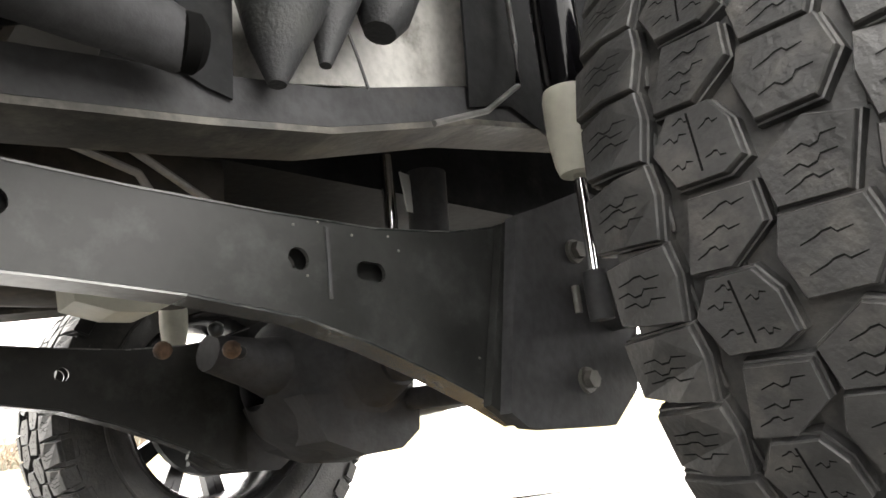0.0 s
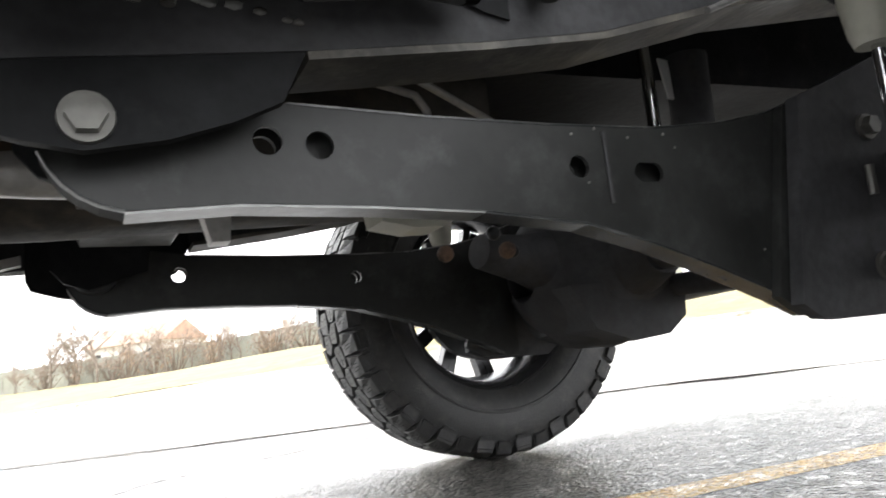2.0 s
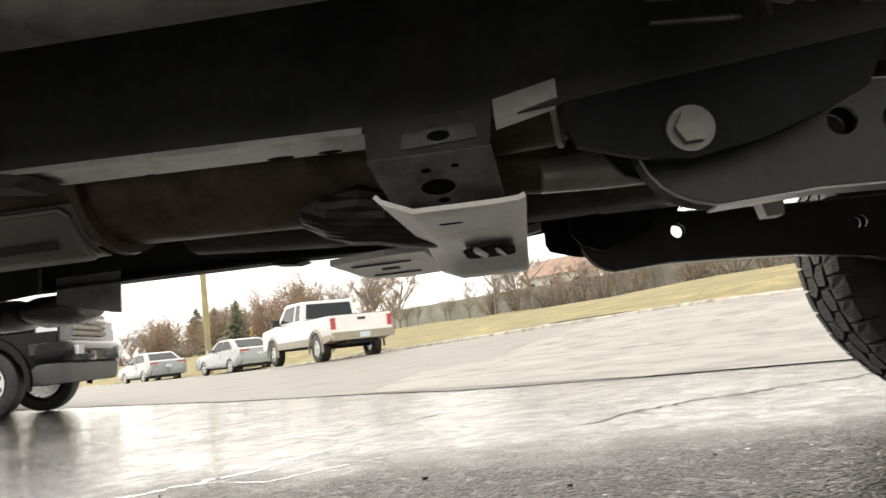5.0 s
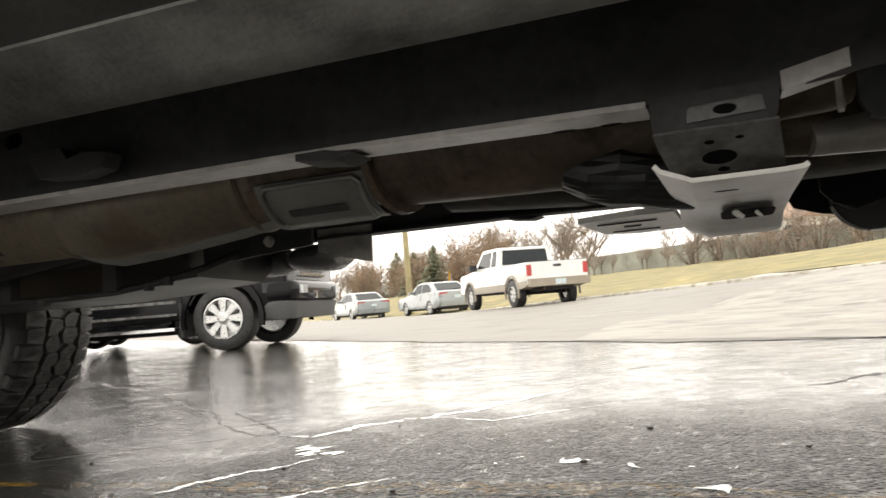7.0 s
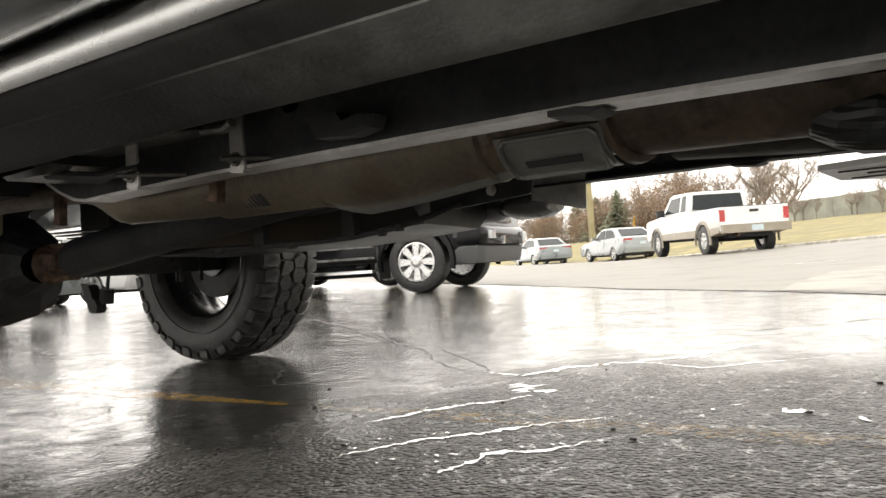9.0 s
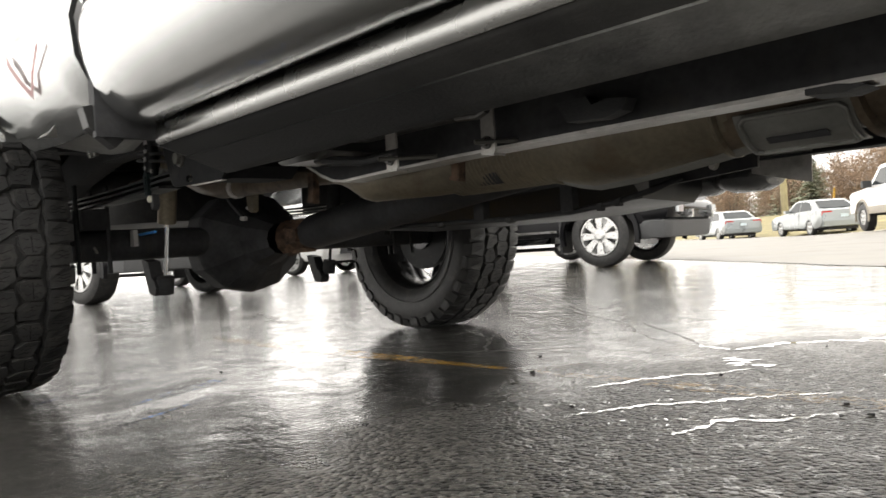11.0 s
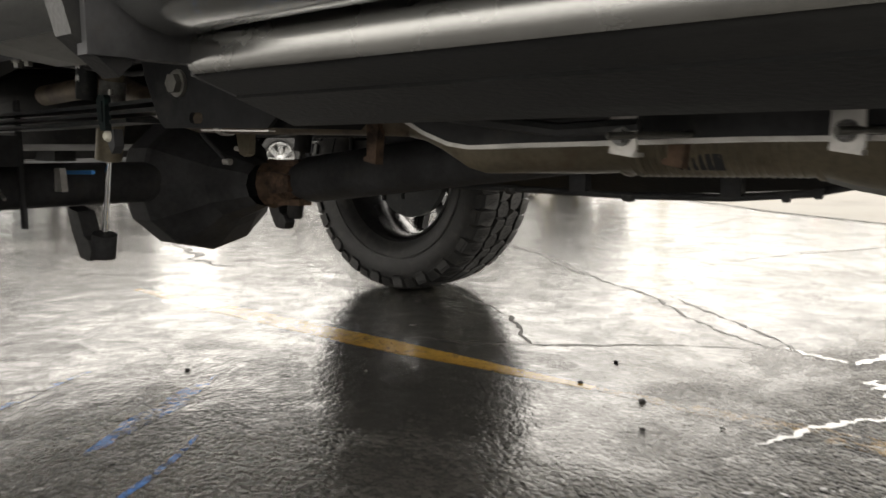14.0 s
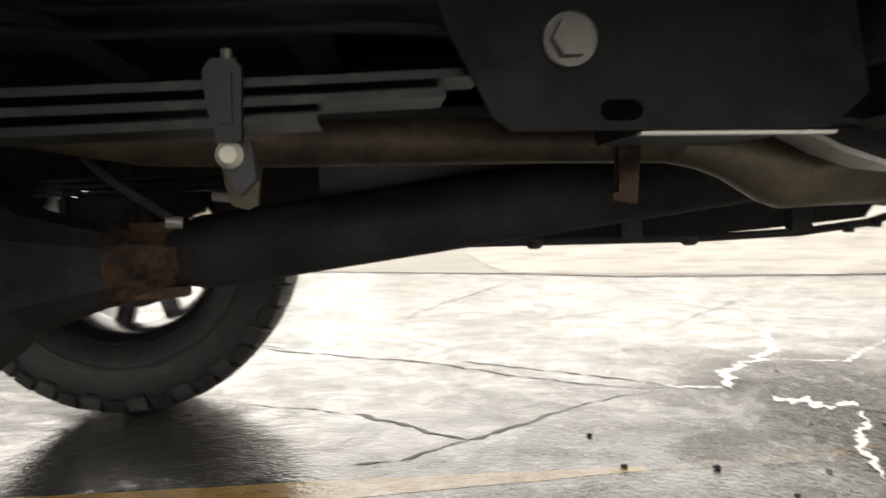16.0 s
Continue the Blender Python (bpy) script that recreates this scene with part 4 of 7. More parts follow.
bm = B()
tube(bm, [(-0.50, -0.525, 0.76), (-0.475, -0.522, 0.70), (-0.462, -0.52, 0.665)], 0.002, 6)
part("thin_cable", bm, M_RUBBER, truck)
bm = B()
sheet(bm, [[(-0.80, y, z) for y in (-0.95, -0.5, 0.0, 0.5, 0.95)] for z in (0.72, 0.9, 1.25)])
thicken(bm, 0.01)
part("firewall", bm, M_ENGINE, truck)
bm = B()
box(bm, -0.5, 0.6, -0.15, 0.27, 0.72, 1.1)
part("engine_block", bm, M_PITCH, truck, bevel=0.04)
for k, pts in enumerate(([(-0.86, -0.215, 0.70), (-0.685, -0.212, 0.67), (-0.60, -0.195, 0.655), (-0.583, -0.19, 0.635), (-0.575, -0.19, 0.60)], [(-0.74, -0.22, 0.72), (-0.62, -0.2, 0.69), (-0.48, -0.185, 0.625), (-0.44, -0.18, 0.60)])):
    bm = B()
    tube(bm, pts, 0.0058, 8)
    part("brake_line", bm, M_BARE, truck, "thin grey metal brake line", smooth=True)
for k in range(4):
    bm = B()
    tube(bm, [(-1.0, -0.30 - 0.008 * k, 0.60 + 0.008 * k), (-0.85, -0.36, 0.605 + 0.009 * k), (-0.66, -0.40, 0.625 + 0.009 * k), (-0.5, -0.4, 0.65 + 0.008 * k)], 0.004, 6)
    part("hard_line", bm, M_EXH, truck, "thin tan metal line", smooth=True)
# the black damper's bright highlight strip, added as a thin chrome rod
bm = B()
tube(bm, [(-0.182, -0.2, 0.60), (-0.180, -0.2, 0.68), (-0.180, -0.2, 0.76)], 0.011, 14)
part("damper_highlight_rod", bm, M_CHROME, truck, "chrome rod added for the highlight on the black damper", smooth=True)
bm = B()
prism(bm, [(-0.156, 0.735), (-0.146, 0.665), (-0.128, 0.663), (-0.136, 0.732)], -0.205, -0.202)
part("paper_tag", bm, M_WHITE, truck, "white tag")
bm = B()
tube(bm, [(-0.10, -0.2, 0.58), (-0.10, -0.21, 0.74)], 0.035, 14)
part("damper_body", bm, M_FRAME, truck, smooth=True)

# ---- front shocks
for s in (-1, 1):
    shock = new("front_shock")
    shock.parent = truck
    shock["label"] = "black shock absorber with a cream boot and bare rod"
    top, bot = Vector((-0.215, s * 0.615, 0.95)), Vector((-0.205, s * 0.605, 0.47))
    d = (bot - top).normalized()
    for nm, a, b, r, mt in (("body", 0.0, 0.262, 0.030, M_BLACKPAINT), ("boot", 0.262, 0.375, 0.033, M_CREAM), ("rod", 0.375, 0.50, 0.0075, M_CHROME), ("lower_eye", 0.50, 0.56, 0.016, M_FRAME)):
        bm = B()
        tube(bm, [top + d * a, top + d * (a + 0.01), top + d * (a + 0.5 * (b - a)), top + d * (b - 0.014), top + d * b], [r * 0.93, r, r, r * (0.86 if nm == "boot" else 1), r * (0.72 if nm == "boot" else 0.93)], 20)
        part(nm, bm, mt, shock, smooth=True)
    bm = B()
    for k, (dz, w) in enumerate(((0.06, 0.035), (0.10, 0.05), (0.135, 0.03), (0.165, 0.045))):
        p = top + d * (dz + 0.02)
        for j in range(5):
            a0 = math.radians(-150 + 14 * j + 6 * k)
            rr = 0.0306
            vs = [bm.verts.new((p.x + rr * math.cos(a0 + e), p.y + s * -1 * rr * math.sin(a0 + e) * -1, p.z + h)) for e, h in ((0, 0), (0.17, 0.004), (0.17, w * 0.4), (0, w * 0.4 - 0.004))]
            bm.faces.new(vs)
    part("decal", bm, M_WHITE, shock, "white flame-like decal")

# ---- exhaust
ex = new("exhaust")
ex.parent = truck
ex["label"] = "long heat-tanned exhaust with aluminium heat shield"
for nm, pts, rs in (
    ("front_pipe", [(-0.97, -0.2, 0.54), (-1.16, -0.23, 0.55), (-1.34, -0.21, 0.585), (-1.42, -0.2, 0.59)], [0.03, 0.04, 0.05, 0.07]),
    ("filter_body", [(-1.37, -0.2, 0.59), (-1.47, -0.2, 0.598), (-1.72, -0.2, 0.605), (-1.77, -0.2, 0.605)], [0.05, 0.088, 0.088, 0.08]),
    ("link_pipe", [(-1.77, -0.2, 0.605), (-1.88, -0.2, 0.60), (-2.0, -0.2, 0.597)], [0.08, 0.08, 0.088]),
    ("rear_filter", [(-1.96, -0.2, 0.60), (-2.04, -0.2, 0.597), (-2.18, -0.205, 0.591), (-2.28, -0.205, 0.588), (-2.33, -0.208, 0.589), (-2.37, -0.212, 0.59)], [0.086, 0.094, 0.105, 0.108, 0.100, 0.090]),
    ("sleeve", [(-2.31, -0.21, 0.59), (-2.36, -0.215, 0.59), (-2.62, -0.235, 0.588), (-2.70, -0.25, 0.585)], [0.095, 0.09, 0.088, 0.08]),
    ("silencer", [(-2.64, -0.25, 0.582), (-2.72, -0.275, 0.565), (-2.80, -0.31, 0.560), (-2.87, -0.34, 0.556), (-2.89, -0.345, 0.560), (-2.95, -0.352, 0.577), (-2.99, -0.354, 0.584), (-3.03, -0.355, 0.586)], [0.078, 0.064, 0.058, 0.055, 0.052, 0.036, 0.028, 0.022]),
    ("tail_pipe", [(-2.96, -0.354, 0.582), (-3.02, -0.356, 0.588), (-3.16, -0.36, 0.595), (-3.30, -0.36, 0.600), (-3.50, -0.36, 0.604), (-3.66, -0.36, 0.610), (-3.82, -0.35, 0.640), (-4.1, -0.32, 0.72), (-4.45, -0.34, 0.70)], [0.022, 0.024, 0.0265, 0.0285, 0.029, 0.029, 0.029, 0.029, 0.029]),
):
    bm = B()
    tube(bm, pts, rs, 28)
    part(nm, bm, M_CAT if nm in ("tail_pipe", "filter_body", "link_pipe", "front_pipe") else M_EXH, ex, "brown heat-stained tail pipe" if nm == "tail_pipe" else "", smooth=True)
for x, r in ((-1.985, 0.092), (-2.375, 0.092), (-2.66, 0.09)):
    bm = B()
    lathe(bm, [(-0.008, r - 0.002), (-0.003, r + 0.005), (0.003, r + 0.005), (0.008, r - 0.002)], 32, m=pose(x, -0.2 - 0.03 * max(-2.3 - x, 0) / 0.3, 0.60 if x > -2.0 else 0.592, 0, 0, 90))
    part("clamp_ring", bm, M_EXH, ex, smooth=True)
def shell_patch(name, x0, x1, a0, a1, r, material, label, t=0.003):
    """A pressed sheet that lies on the exhaust between two turns round it, in half turns."""
    bm = B()
    sheet(bm, [[(x, -0.2 + r * math.cos(a), 0.60 + r * math.sin(a)) for a in [math.pi * (a0 + (a1 - a0) * k / 8) for k in range(9)]] for x in (x0, 0.5 * (x0 + x1), x1)])
    thicken(bm, t)
    part(name, bm, material, ex, label, smooth=True)


shell_patch("heat_shield", -1.945, -1.755, 1.12, 1.50, 0.0945, M_SHIELD, "grey pressed heat shield")
shell_patch("shield_recess", -1.90, -1.80, 1.28, 1.33, 0.0985, M_FRAME, "dark slot in the heat shield", 0.001)
bm = B()
tube(bm, [(-1.50, -0.20, 0.575), (-1.455, -0.20, 0.550), (-1.43, -0.20, 0.540), (-1.40, -0.198, 0.531), (-1.37, -0.19, 0.523), (-1.335, -0.18, 0.515), (-1.30, -0.165, 0.510)], [0.036, 0.052, 0.054, 0.053, 0.052, 0.050, 0.046], 32)
dents = random.Random(21)
for v in bm.verts:
    v.co += Vector((0, -0.2 - v.co.y, 0.53 - v.co.z)).normalized() * (0.004 * math.sin(70 * v.co.x + 60 * v.co.z) + dents.uniform(0, 0.004))
part("dark_elbow", bm, M_ARM, ex, "black crumpled foil round a pipe elbow")
ring = [(-1.935, 1.17), (-1.935, 1.42), (-1.925, 1.45), (-1.775, 1.45), (-1.765, 1.42), (-1.765, 1.17), (-1.775, 1.14), (-1.925, 1.14)]
bm = B()
pts = []
for (x0, a0), (x1, a1) in zip(ring, ring[1:] + ring[:1]):
    for k in range(6):
        x, a = x0 + (x1 - x0) * k / 6, math.pi * (a0 + (a1 - a0) * k / 6)
        pts.append((x, -0.2 + 0.097 * math.cos(a), 0.60 + 0.097 * math.sin(a)))
tube(bm, pts + pts[:1], 0.0048, 8)
part("shield_rim", bm, M_SHIELD, ex, smooth=True)
# pinched seam under the tapered canister, ribbed sleeve with a pressed window
bm = B()
sheet(bm, [[(x, -0.205 + dy, z - dz) for x, z in ((-1.95, 0.514), (-2.02, 0.503), (-2.10, 0.494), (-2.20, 0.484), (-2.28, 0.479), (-2.33, 0.488), (-2.37, 0.499))] for dy, dz in ((-0.022, -0.004), (0.0, 0.006), (0.022, -0.004))])
thicken(bm, 0.002)
part("pinched_seam", bm, M_SHIELD, ex, "bright pinched seam", smooth=True)
for k in range(22):
    x = -2.395 - 0.0115 * k
    bm = B()
    lathe(bm, [(-0.004, 0.0885), (0.0, 0.0912), (0.004, 0.0885)], 36, m=pose(x, -0.215 - 0.075 * (-2.36 - x), 0.59 - 0.008 * (-2.36 - x), 0, 0, 90))
    part("sleeve_rib", bm, M_EXH, ex, smooth=True)
bm = B()
sheet(bm, [[(x, -0.222 + 0.0925 * math.cos(a), 0.589 + 0.0925 * math.sin(a)) for a in [math.pi * (1.20 + 0.03 * k) for k in range(5)]] for x in (-2.565, -2.53, -2.495)])
thicken(bm, 0.001)
part("sleeve_window", bm, M_FRAME, ex, "dark pressed window in the sleeve", smooth=True)
# folded brown flange where the first canister ends
bm = B()
lathe(bm, [(-0.012, 0.072), (-0.010, 0.099), (0.002, 0.101), (0.010, 0.086)], 28, m=pose(-1.735, -0.2, 0.605, 0, 0, 78))
part("canister_flange", bm, M_CAT, ex, smooth=True)
for x in (-3.089, -2.52):
    bm = B()
    prism(bm, [(x - 0.014, 0.60), (x - 0.016, 0.53), (x - 0.024, 0.528), (x - 0.024, 0.521), (x + 0.006, 0.515), (x + 0.010, 0.56), (x + 0.014, 0.60)], -0.375, -0.395)
    part("hanger", bm, M_RUST, ex, "brown steel hanger", bevel=0.002)
bm = B()
tube(bm, [(-3.02, -0.40, 0.598), (-2.95, -0.40, 0.60), (-2.82, -0.40, 0.606)], 0.004, 8)
part("hanger_wire", bm, M_BARE, ex)

bm = B()
lathe(bm, [(-0.011, 0.028), (-0.010, 0.034), (0.010, 0.034), (0.011, 0.028)], 28, m=pose(-3.565, -0.36, 0.6063, 2, 0, 90))
part("pipe_band", bm, M_BARE, ex, "pale band clamp on the tail pipe", smooth=True)
bm = B()
prism(bm, [(-3.592, 0.625), (-3.585, 0.560), (-3.577, 0.532), (-3.560, 0.526), (-3.545, 0.532), (-3.540, 0.575), (-3.535, 0.62)], -0.318, -0.300)
part("pipe_hanger", bm, M_EXH, ex, "tan steel pipe hanger", bevel=0.004)
bm = B()
tube(bm, [(-3.602, -0.309, 0.545), (-3.575, -0.309, 0.541), (-3.55, -0.309, 0.545)], 0.006, 8)
part("hanger_pin", bm, M_BARE, ex, smooth=True)
bm = B()
tube(bm, [(-3.76, -0.30, 0.60), (-3.73, -0.30, 0.57), (-3.655, -0.295, 0.516)], 0.006, 8)
part("sensor_rod", bm, M_FRAME, ex, "thin black rod", smooth=True)
bm = B()
tube(bm, [(-3.665, -0.297, 0.515), (-3.645, -0.293, 0.513)], 0.008, 10)
part("rod_tip", bm, M_BARE, ex, smooth=True)

# ---- driveshaft and rear axle
bm = B()
tube(bm, [(-2.40, 0.02, 0.608), (-2.46, 0.02, 0.602), (-3.68, 0.0, 0.462), (-3.74, 0.0, 0.455)], [0.04, 0.062, 0.062, 0.045], 28)
part("driveshaft", bm, M_FRAME, truck, "thick black driveshaft", smooth=True)
bm = B()
tube(bm, [(-1.75, 0.06, 0.62), (-2.4, 0.02, 0.608)], 0.05, 20)
part("front_driveshaft", bm, M_FRAME, truck, smooth=True)
bm = B()
tube(bm, [(-3.72, 0.0, 0.457), (-3.78, 0.0, 0.45), (-3.84, -0.01, 0.447)], [0.045, 0.058, 0.07], 12)
part("pinion_yoke", bm, M_RUST, truck, "rusty brown universal joint")
for a in (0, 90, 180, 270):
    bm = B()
    prism(bm, [(-0.04, -0.03), (0.04, -0.022), (0.04, 0.022), (-0.04, 0.03)], 0.045, 0.062)
    bm.transform(pose(-3.755, 0.0, 0.452, a, 0, 0))
    part("yoke_ear", bm, M_RUST, truck)
bm = B()
lathe(bm, [(-0.2, 0.03), (-0.195, 0.09), (-0.17, 0.125), (-0.065, 0.192), (-0.05, 0.198), (0.045, 0.2), (0.06, 0.195), (0.155, 0.125), (0.18, 0.10), (0.27, 0.07), (0.30, 0.06)], 12, m=pose(-4.11, -0.055, 0.447, 0, 0, -90) @ Matrix.Diagonal((1.15, 1, 1, 1)))
part("rear_differential", bm, M_FRAME, truck, "large black rear differential housing", bevel=0.018)
for y0, y1 in ((-0.93, -0.15), (0.1, 0.87)):
    bm = B()
    tube(bm, [(-4.07, y0, TR), (-4.07, 0.5 * (y0 + y1), TR), (-4.07, y1, TR)], 0.055, 20)
    part("rear_axle_tube", bm, M_FRAME, truck, smooth=True)
for s in (-1, 1):
    spring = new("leaf_spring")
    spring.parent = truck
    spring["label"] = "stack of worn grey leaf springs with clamps"
    for k, (x0, x1) in enumerate(((-3.305, -5.0), (-3.335, -4.9), (-3.44, -4.8))):
        bm = B()
        pts = []
        for i in range(15):
            x = x0 + (x1 - x0) * i / 14
            u = (x + 4.07) / 0.9
            pts.append((x, 0.619 - 0.0155 * k + 0.014 * u * u))
        prism(bm, [(x, z - 0.0036) for x, z in pts] + [(x, z + 0.0036) for x, z in pts[::-1]], s * 0.600, s * 0.668)
        part("leaf", bm, M_SPRING, spring, bevel=0.002)
    bm = B()
    prism(bm, [(-3.519, 0.578), (-3.500, 0.577), (-3.497, 0.636), (-3.502, 0.643), (-3.521, 0.643), (-3.528, 0.634), (-3.526, 0.606)], s * 0.664, s * 0.676)
    clamp = part("leaf_clamp", bm, M_CLAMP, spring, "dark blue-grey pressed clamp", bevel=0.003)
    bm = B()
    prism(bm, [(-3.517, 0.592), (-3.506, 0.592), (-3.505, 0.632), (-3.518, 0.632)], s * 0.674, s * 0.6785)
    part("clamp_ridge", bm, M_CLAMP, clamp, bevel=0.0015)
    bm = B()
    prism(bm, [(-3.520, 0.580), (-3.494, 0.580), (-3.492, 0.548), (-3.505, 0.535), (-3.515, 0.552)], s * 0.645, s * 0.664)
    part("clamp_tail", bm, M_FRAME, spring, bevel=0.003)
    bm = B()
    tube(bm, [(-3.512, s * 0.655, 0.568), (-3.512, s * 0.666, 0.568), (-3.512, s * 0.672, 0.568)], [0.0115, 0.0115, 0.007], 14)
    part("clamp_bolt", bm, M_CREAM, spring, "white round bolt end", smooth=True)
    bm = B()
    tube(bm, [(-3.512, s * 0.655, 0.643), (-3.512, s * 0.655, 0.654)], 0.005, 8)
    part("clamp_stud", bm, M_BOLT, spring)
    bm = B()
    box(bm, -4.17, -3.97, s * 0.63, s * 0.71, 0.505, 0.575)
    part("lift_block", bm, M_FRAME, spring, bevel=0.004)
    for x in (-4.15, -3.99):
        for y in (0.62, 0.72):
            bm = B()
            tube(bm, [(x, s * y, 0.36), (x, s * y, 0.655)], 0.008, 8)
            part("u_bolt", bm, M_SPRING if y > 0.7 else M_FRAME, spring, smooth=True)
    bm = B()
    plate_with_holes(bm, [(-3.36, 0.74), (-3.335, 0.66), (-3.30, 0.59), (-3.285, 0.578), (-3.02, 0.573), (-2.985, 0.60), (-3.0, 0.70), (-3.02, 0.78), (-3.30, 0.78)], [disc_hole(-3.195, 0.592, 0.009, 0.009)], s * 0.69, s * 0.683)
    part("spring_hanger", bm, M_PITCH, spring)
    bm = B()
    prism(bm, [(-3.20, 0.72), (-3.16, 0.578), (-3.02, 0.574), (-2.985, 0.60), (-3.02, 0.74)], s * 0.66, s * 0.496)
    part("hanger_box", bm, M_PITCH, spring, bevel=0.005)
    bm = B()
    prism(bm, [(-3.18, 0.574), (-3.015, 0.570), (-3.015, 0.5675), (-3.18, 0.5715)], s * 0.692, s * 0.68)
    part("hanger_edge", bm, M_BARE, spring)
    bm = B()
    hexbolt(bm, (-3.237, s * 0.69, 0.648), 0.0225, (0, s, 0), 0.016)
    part("hanger_bolt", bm, M_BOLT, spring, "large pale flanged bolt", smooth=True)
    # shock beside the spring
    shock = new("rear_shock")
    shock.parent = truck
    shock["label"] = "grey-gold shock absorber with bare rod"
    top, bot = (Vector((-3.835, -0.455, 0.82)), Vector((-3.965, -0.446, 0.30))) if s < 0 else (Vector((-4.22, 0.50, 0.84)), Vector((-4.33, 0.49, 0.28)))
    d = (bot - top).normalized()
    for nm, a, b, r, mt in (("upper_body", 0.0, 0.12, 0.026, M_EXH), ("collar", 0.12, 0.19, 0.03, M_SCUFF), ("body", 0.19, 0.31, 0.031, M_EXH), ("rod", 0.31, 0.5, 0.0075, M_CHROME), ("lower_eye", 0.5, 0.56, 0.03, M_FRAME)):
        bm = B()
        tube(bm, [top + d * a, top + d * b], r, 16)
        part(nm, bm, mt if s < 0 else M_FRAME, shock, smooth=True)
    bm = B()
    prism(bm, [(bot.x + a, bot.z + b) for a, b in ((-0.10, 0.10), (-0.045, 0.09), (-0.02, 0.03), (0.0, 0.02), (0.012, -0.005), (0.0, -0.03), (-0.045, -0.025), (-0.075, 0.03))], s * 0.44, s * 0.485)
    part("lower_mount", bm, M_FRAME, shock, bevel=0.012)
    if s < 0:
        bm = B()
        tube(bm, [(-3.90, s * 0.49, 0.84), (-3.92, s * 0.49, 0.66)], 0.024, 14)
        part("reservoir", bm, M_SPRING, shock, "scratched dark reservoir", smooth=True)
        for k in range(4):
            bm = B()
            z0 = 0.70 + 0.028 * k
            sheet(bm, [[(-3.92 + 0.11 * (z0 + h - 0.66) + 0.0245 * math.cos(a), -0.49 + 0.0245 * math.sin(a), z0 + h + 0.004 * (j % 2)) for j, a in enumerate([math.radians(-125 + 14 * i + 5 * k) for i in range(5)])] for h in (0, 0.007, 0.012 + 0.003 * (k % 2))])
            part("decal", bm, M_WHITE, shock, "white worn lettering bar")
    bm = B()
    prism(bm, [(-3.955, 0.50), (-3.93, 0.50), (-3.925, 0.445), (-3.96, 0.445)], s * 0.545, s * 0.56)
    part("bracket", bm, M_BARE if s < 0 else M_FRAME, shock, bevel=0.003)
bm = B()
lathe(bm, [(0.0, 0.0), (0.0, 0.02), (-0.03, 0.028), (-0.05, 0.02), (-0.07, 0.026), (-0.085, 0.0)], 16, m=pose(-3.98, -0.60, 0.80, -90))
part("bump_stop", bm, M_YELLOW, truck, "amber rubber bump stop", smooth=True)
# added bar: stands for distant blue showing through a slit above the axle
bm = B()
tube(bm, [(-4.20, -0.5, 0.484), (-4.05, -0.5, 0.487), (-3.89, -0.5, 0.490)], 0.005, 8)
part("blue_slit_bar", bm, M_BLUE, truck, "thin blue bar added for far-off blue seen through a slit", smooth=True)
bm = B()
tube(bm, [(-4.08, -0.66, 0.54), (-4.05, -0.66, 0.47), (-3.99, -0.66, 0.43)], 0.004, 8)
part("cable", bm, M_BARE, truck, "thin pale cable", smooth=True)
for z in (0.695, 0.72):
    bm = B()
    tube(bm, [(-3.0, -0.53, z - 0.02), (-3.4, -0.55, z), (-3.7, -0.5, z + 0.01), (-4.0, -0.5, z + 0.05)], 0.006, 8)
    part("loom", bm, M_PLASTIC, truck, smooth=True)

# ---- left side: fuel tank, straps and shields
bm = B()
rings = []
for x, z in ((-3.50, 0.437), (-2.82, 0.432), (-2.64, 0.439), (-2.42, 0.455)):
    rings.append([bm.verts.new((x, y, max(h, z + k))) for y, h, k in ((0.08, 0.70, 0), (0.10, 0, 0.08), (0.17, 0, 0.013), (0.43, 0, 0), (0.48, 0, 0.035), (0.48, 0.70, 0))])
for p, q in zip(rings, rings[1:]):
    for i in range(6):
        bm.faces.new((p[i], p[(i + 1) % 6], q[(i + 1) % 6], q[i]))
bm.faces.new(rings[0])
bm.faces.new(rings[-1][::-1])
part("fuel_tank", bm, M_TANK, truck, "black moulded fuel tank", bevel=0.02)
for x in (-2.63, -2.475, -2.32):
    bm = B()
    lathe(bm, [(-0.075, 0.0), (-0.07, 0.03), (-0.04, 0.045), (0.04, 0.045), (0.07, 0.03), (0.075, 0.0)], 20, m=pose(x, 0.57, 0.513, 0, 0, 90) @ Matrix.Diagonal((2.2, 1.0, 0.85, 1)))
    part("shield_rib", bm, M_RIB, truck, "smooth dark shield rib", smooth=True)
bm = B()
prism(bm, [(-2.256, 0.61), (-2.259, 0.518), (-2.235, 0.512), (-2.125, 0.484), (-2.105, 0.481), (-2.10, 0.60)], 0.448, 0.453)
part("splash_flap", bm, M_BARE, truck, "small grey splash flap")
bm = B()
hexbolt(bm, (-2.217, 0.165, 0.529), 0.013, (0, -1, 0), 0.012)
part("tank_bolt", bm, M_BARE, truck)
bm = B()
prism(bm, [(-2.40, 0.60), (-2.40, 0.49), (-2.115, 0.512), (-2.11, 0.60)], 0.17, 0.18)
part("tank_front", bm, M_FRAME, truck)

# thin guard rail along the inner lower edge of the tank, with feet and clips
bm = B()
tube(bm, [(-3.42, 0.10, 0.456), (-3.1, 0.10, 0.450), (-2.8, 0.10, 0.444), (-2.6, 0.10, 0.447), (-2.46, 0.10, 0.460), (-2.36, 0.12, 0.483), (-2.30, 0.16, 0.51)], 0.008, 10)
part("guard_rail", bm, M_FRAME, truck, "thin black guard rail", smooth=True)
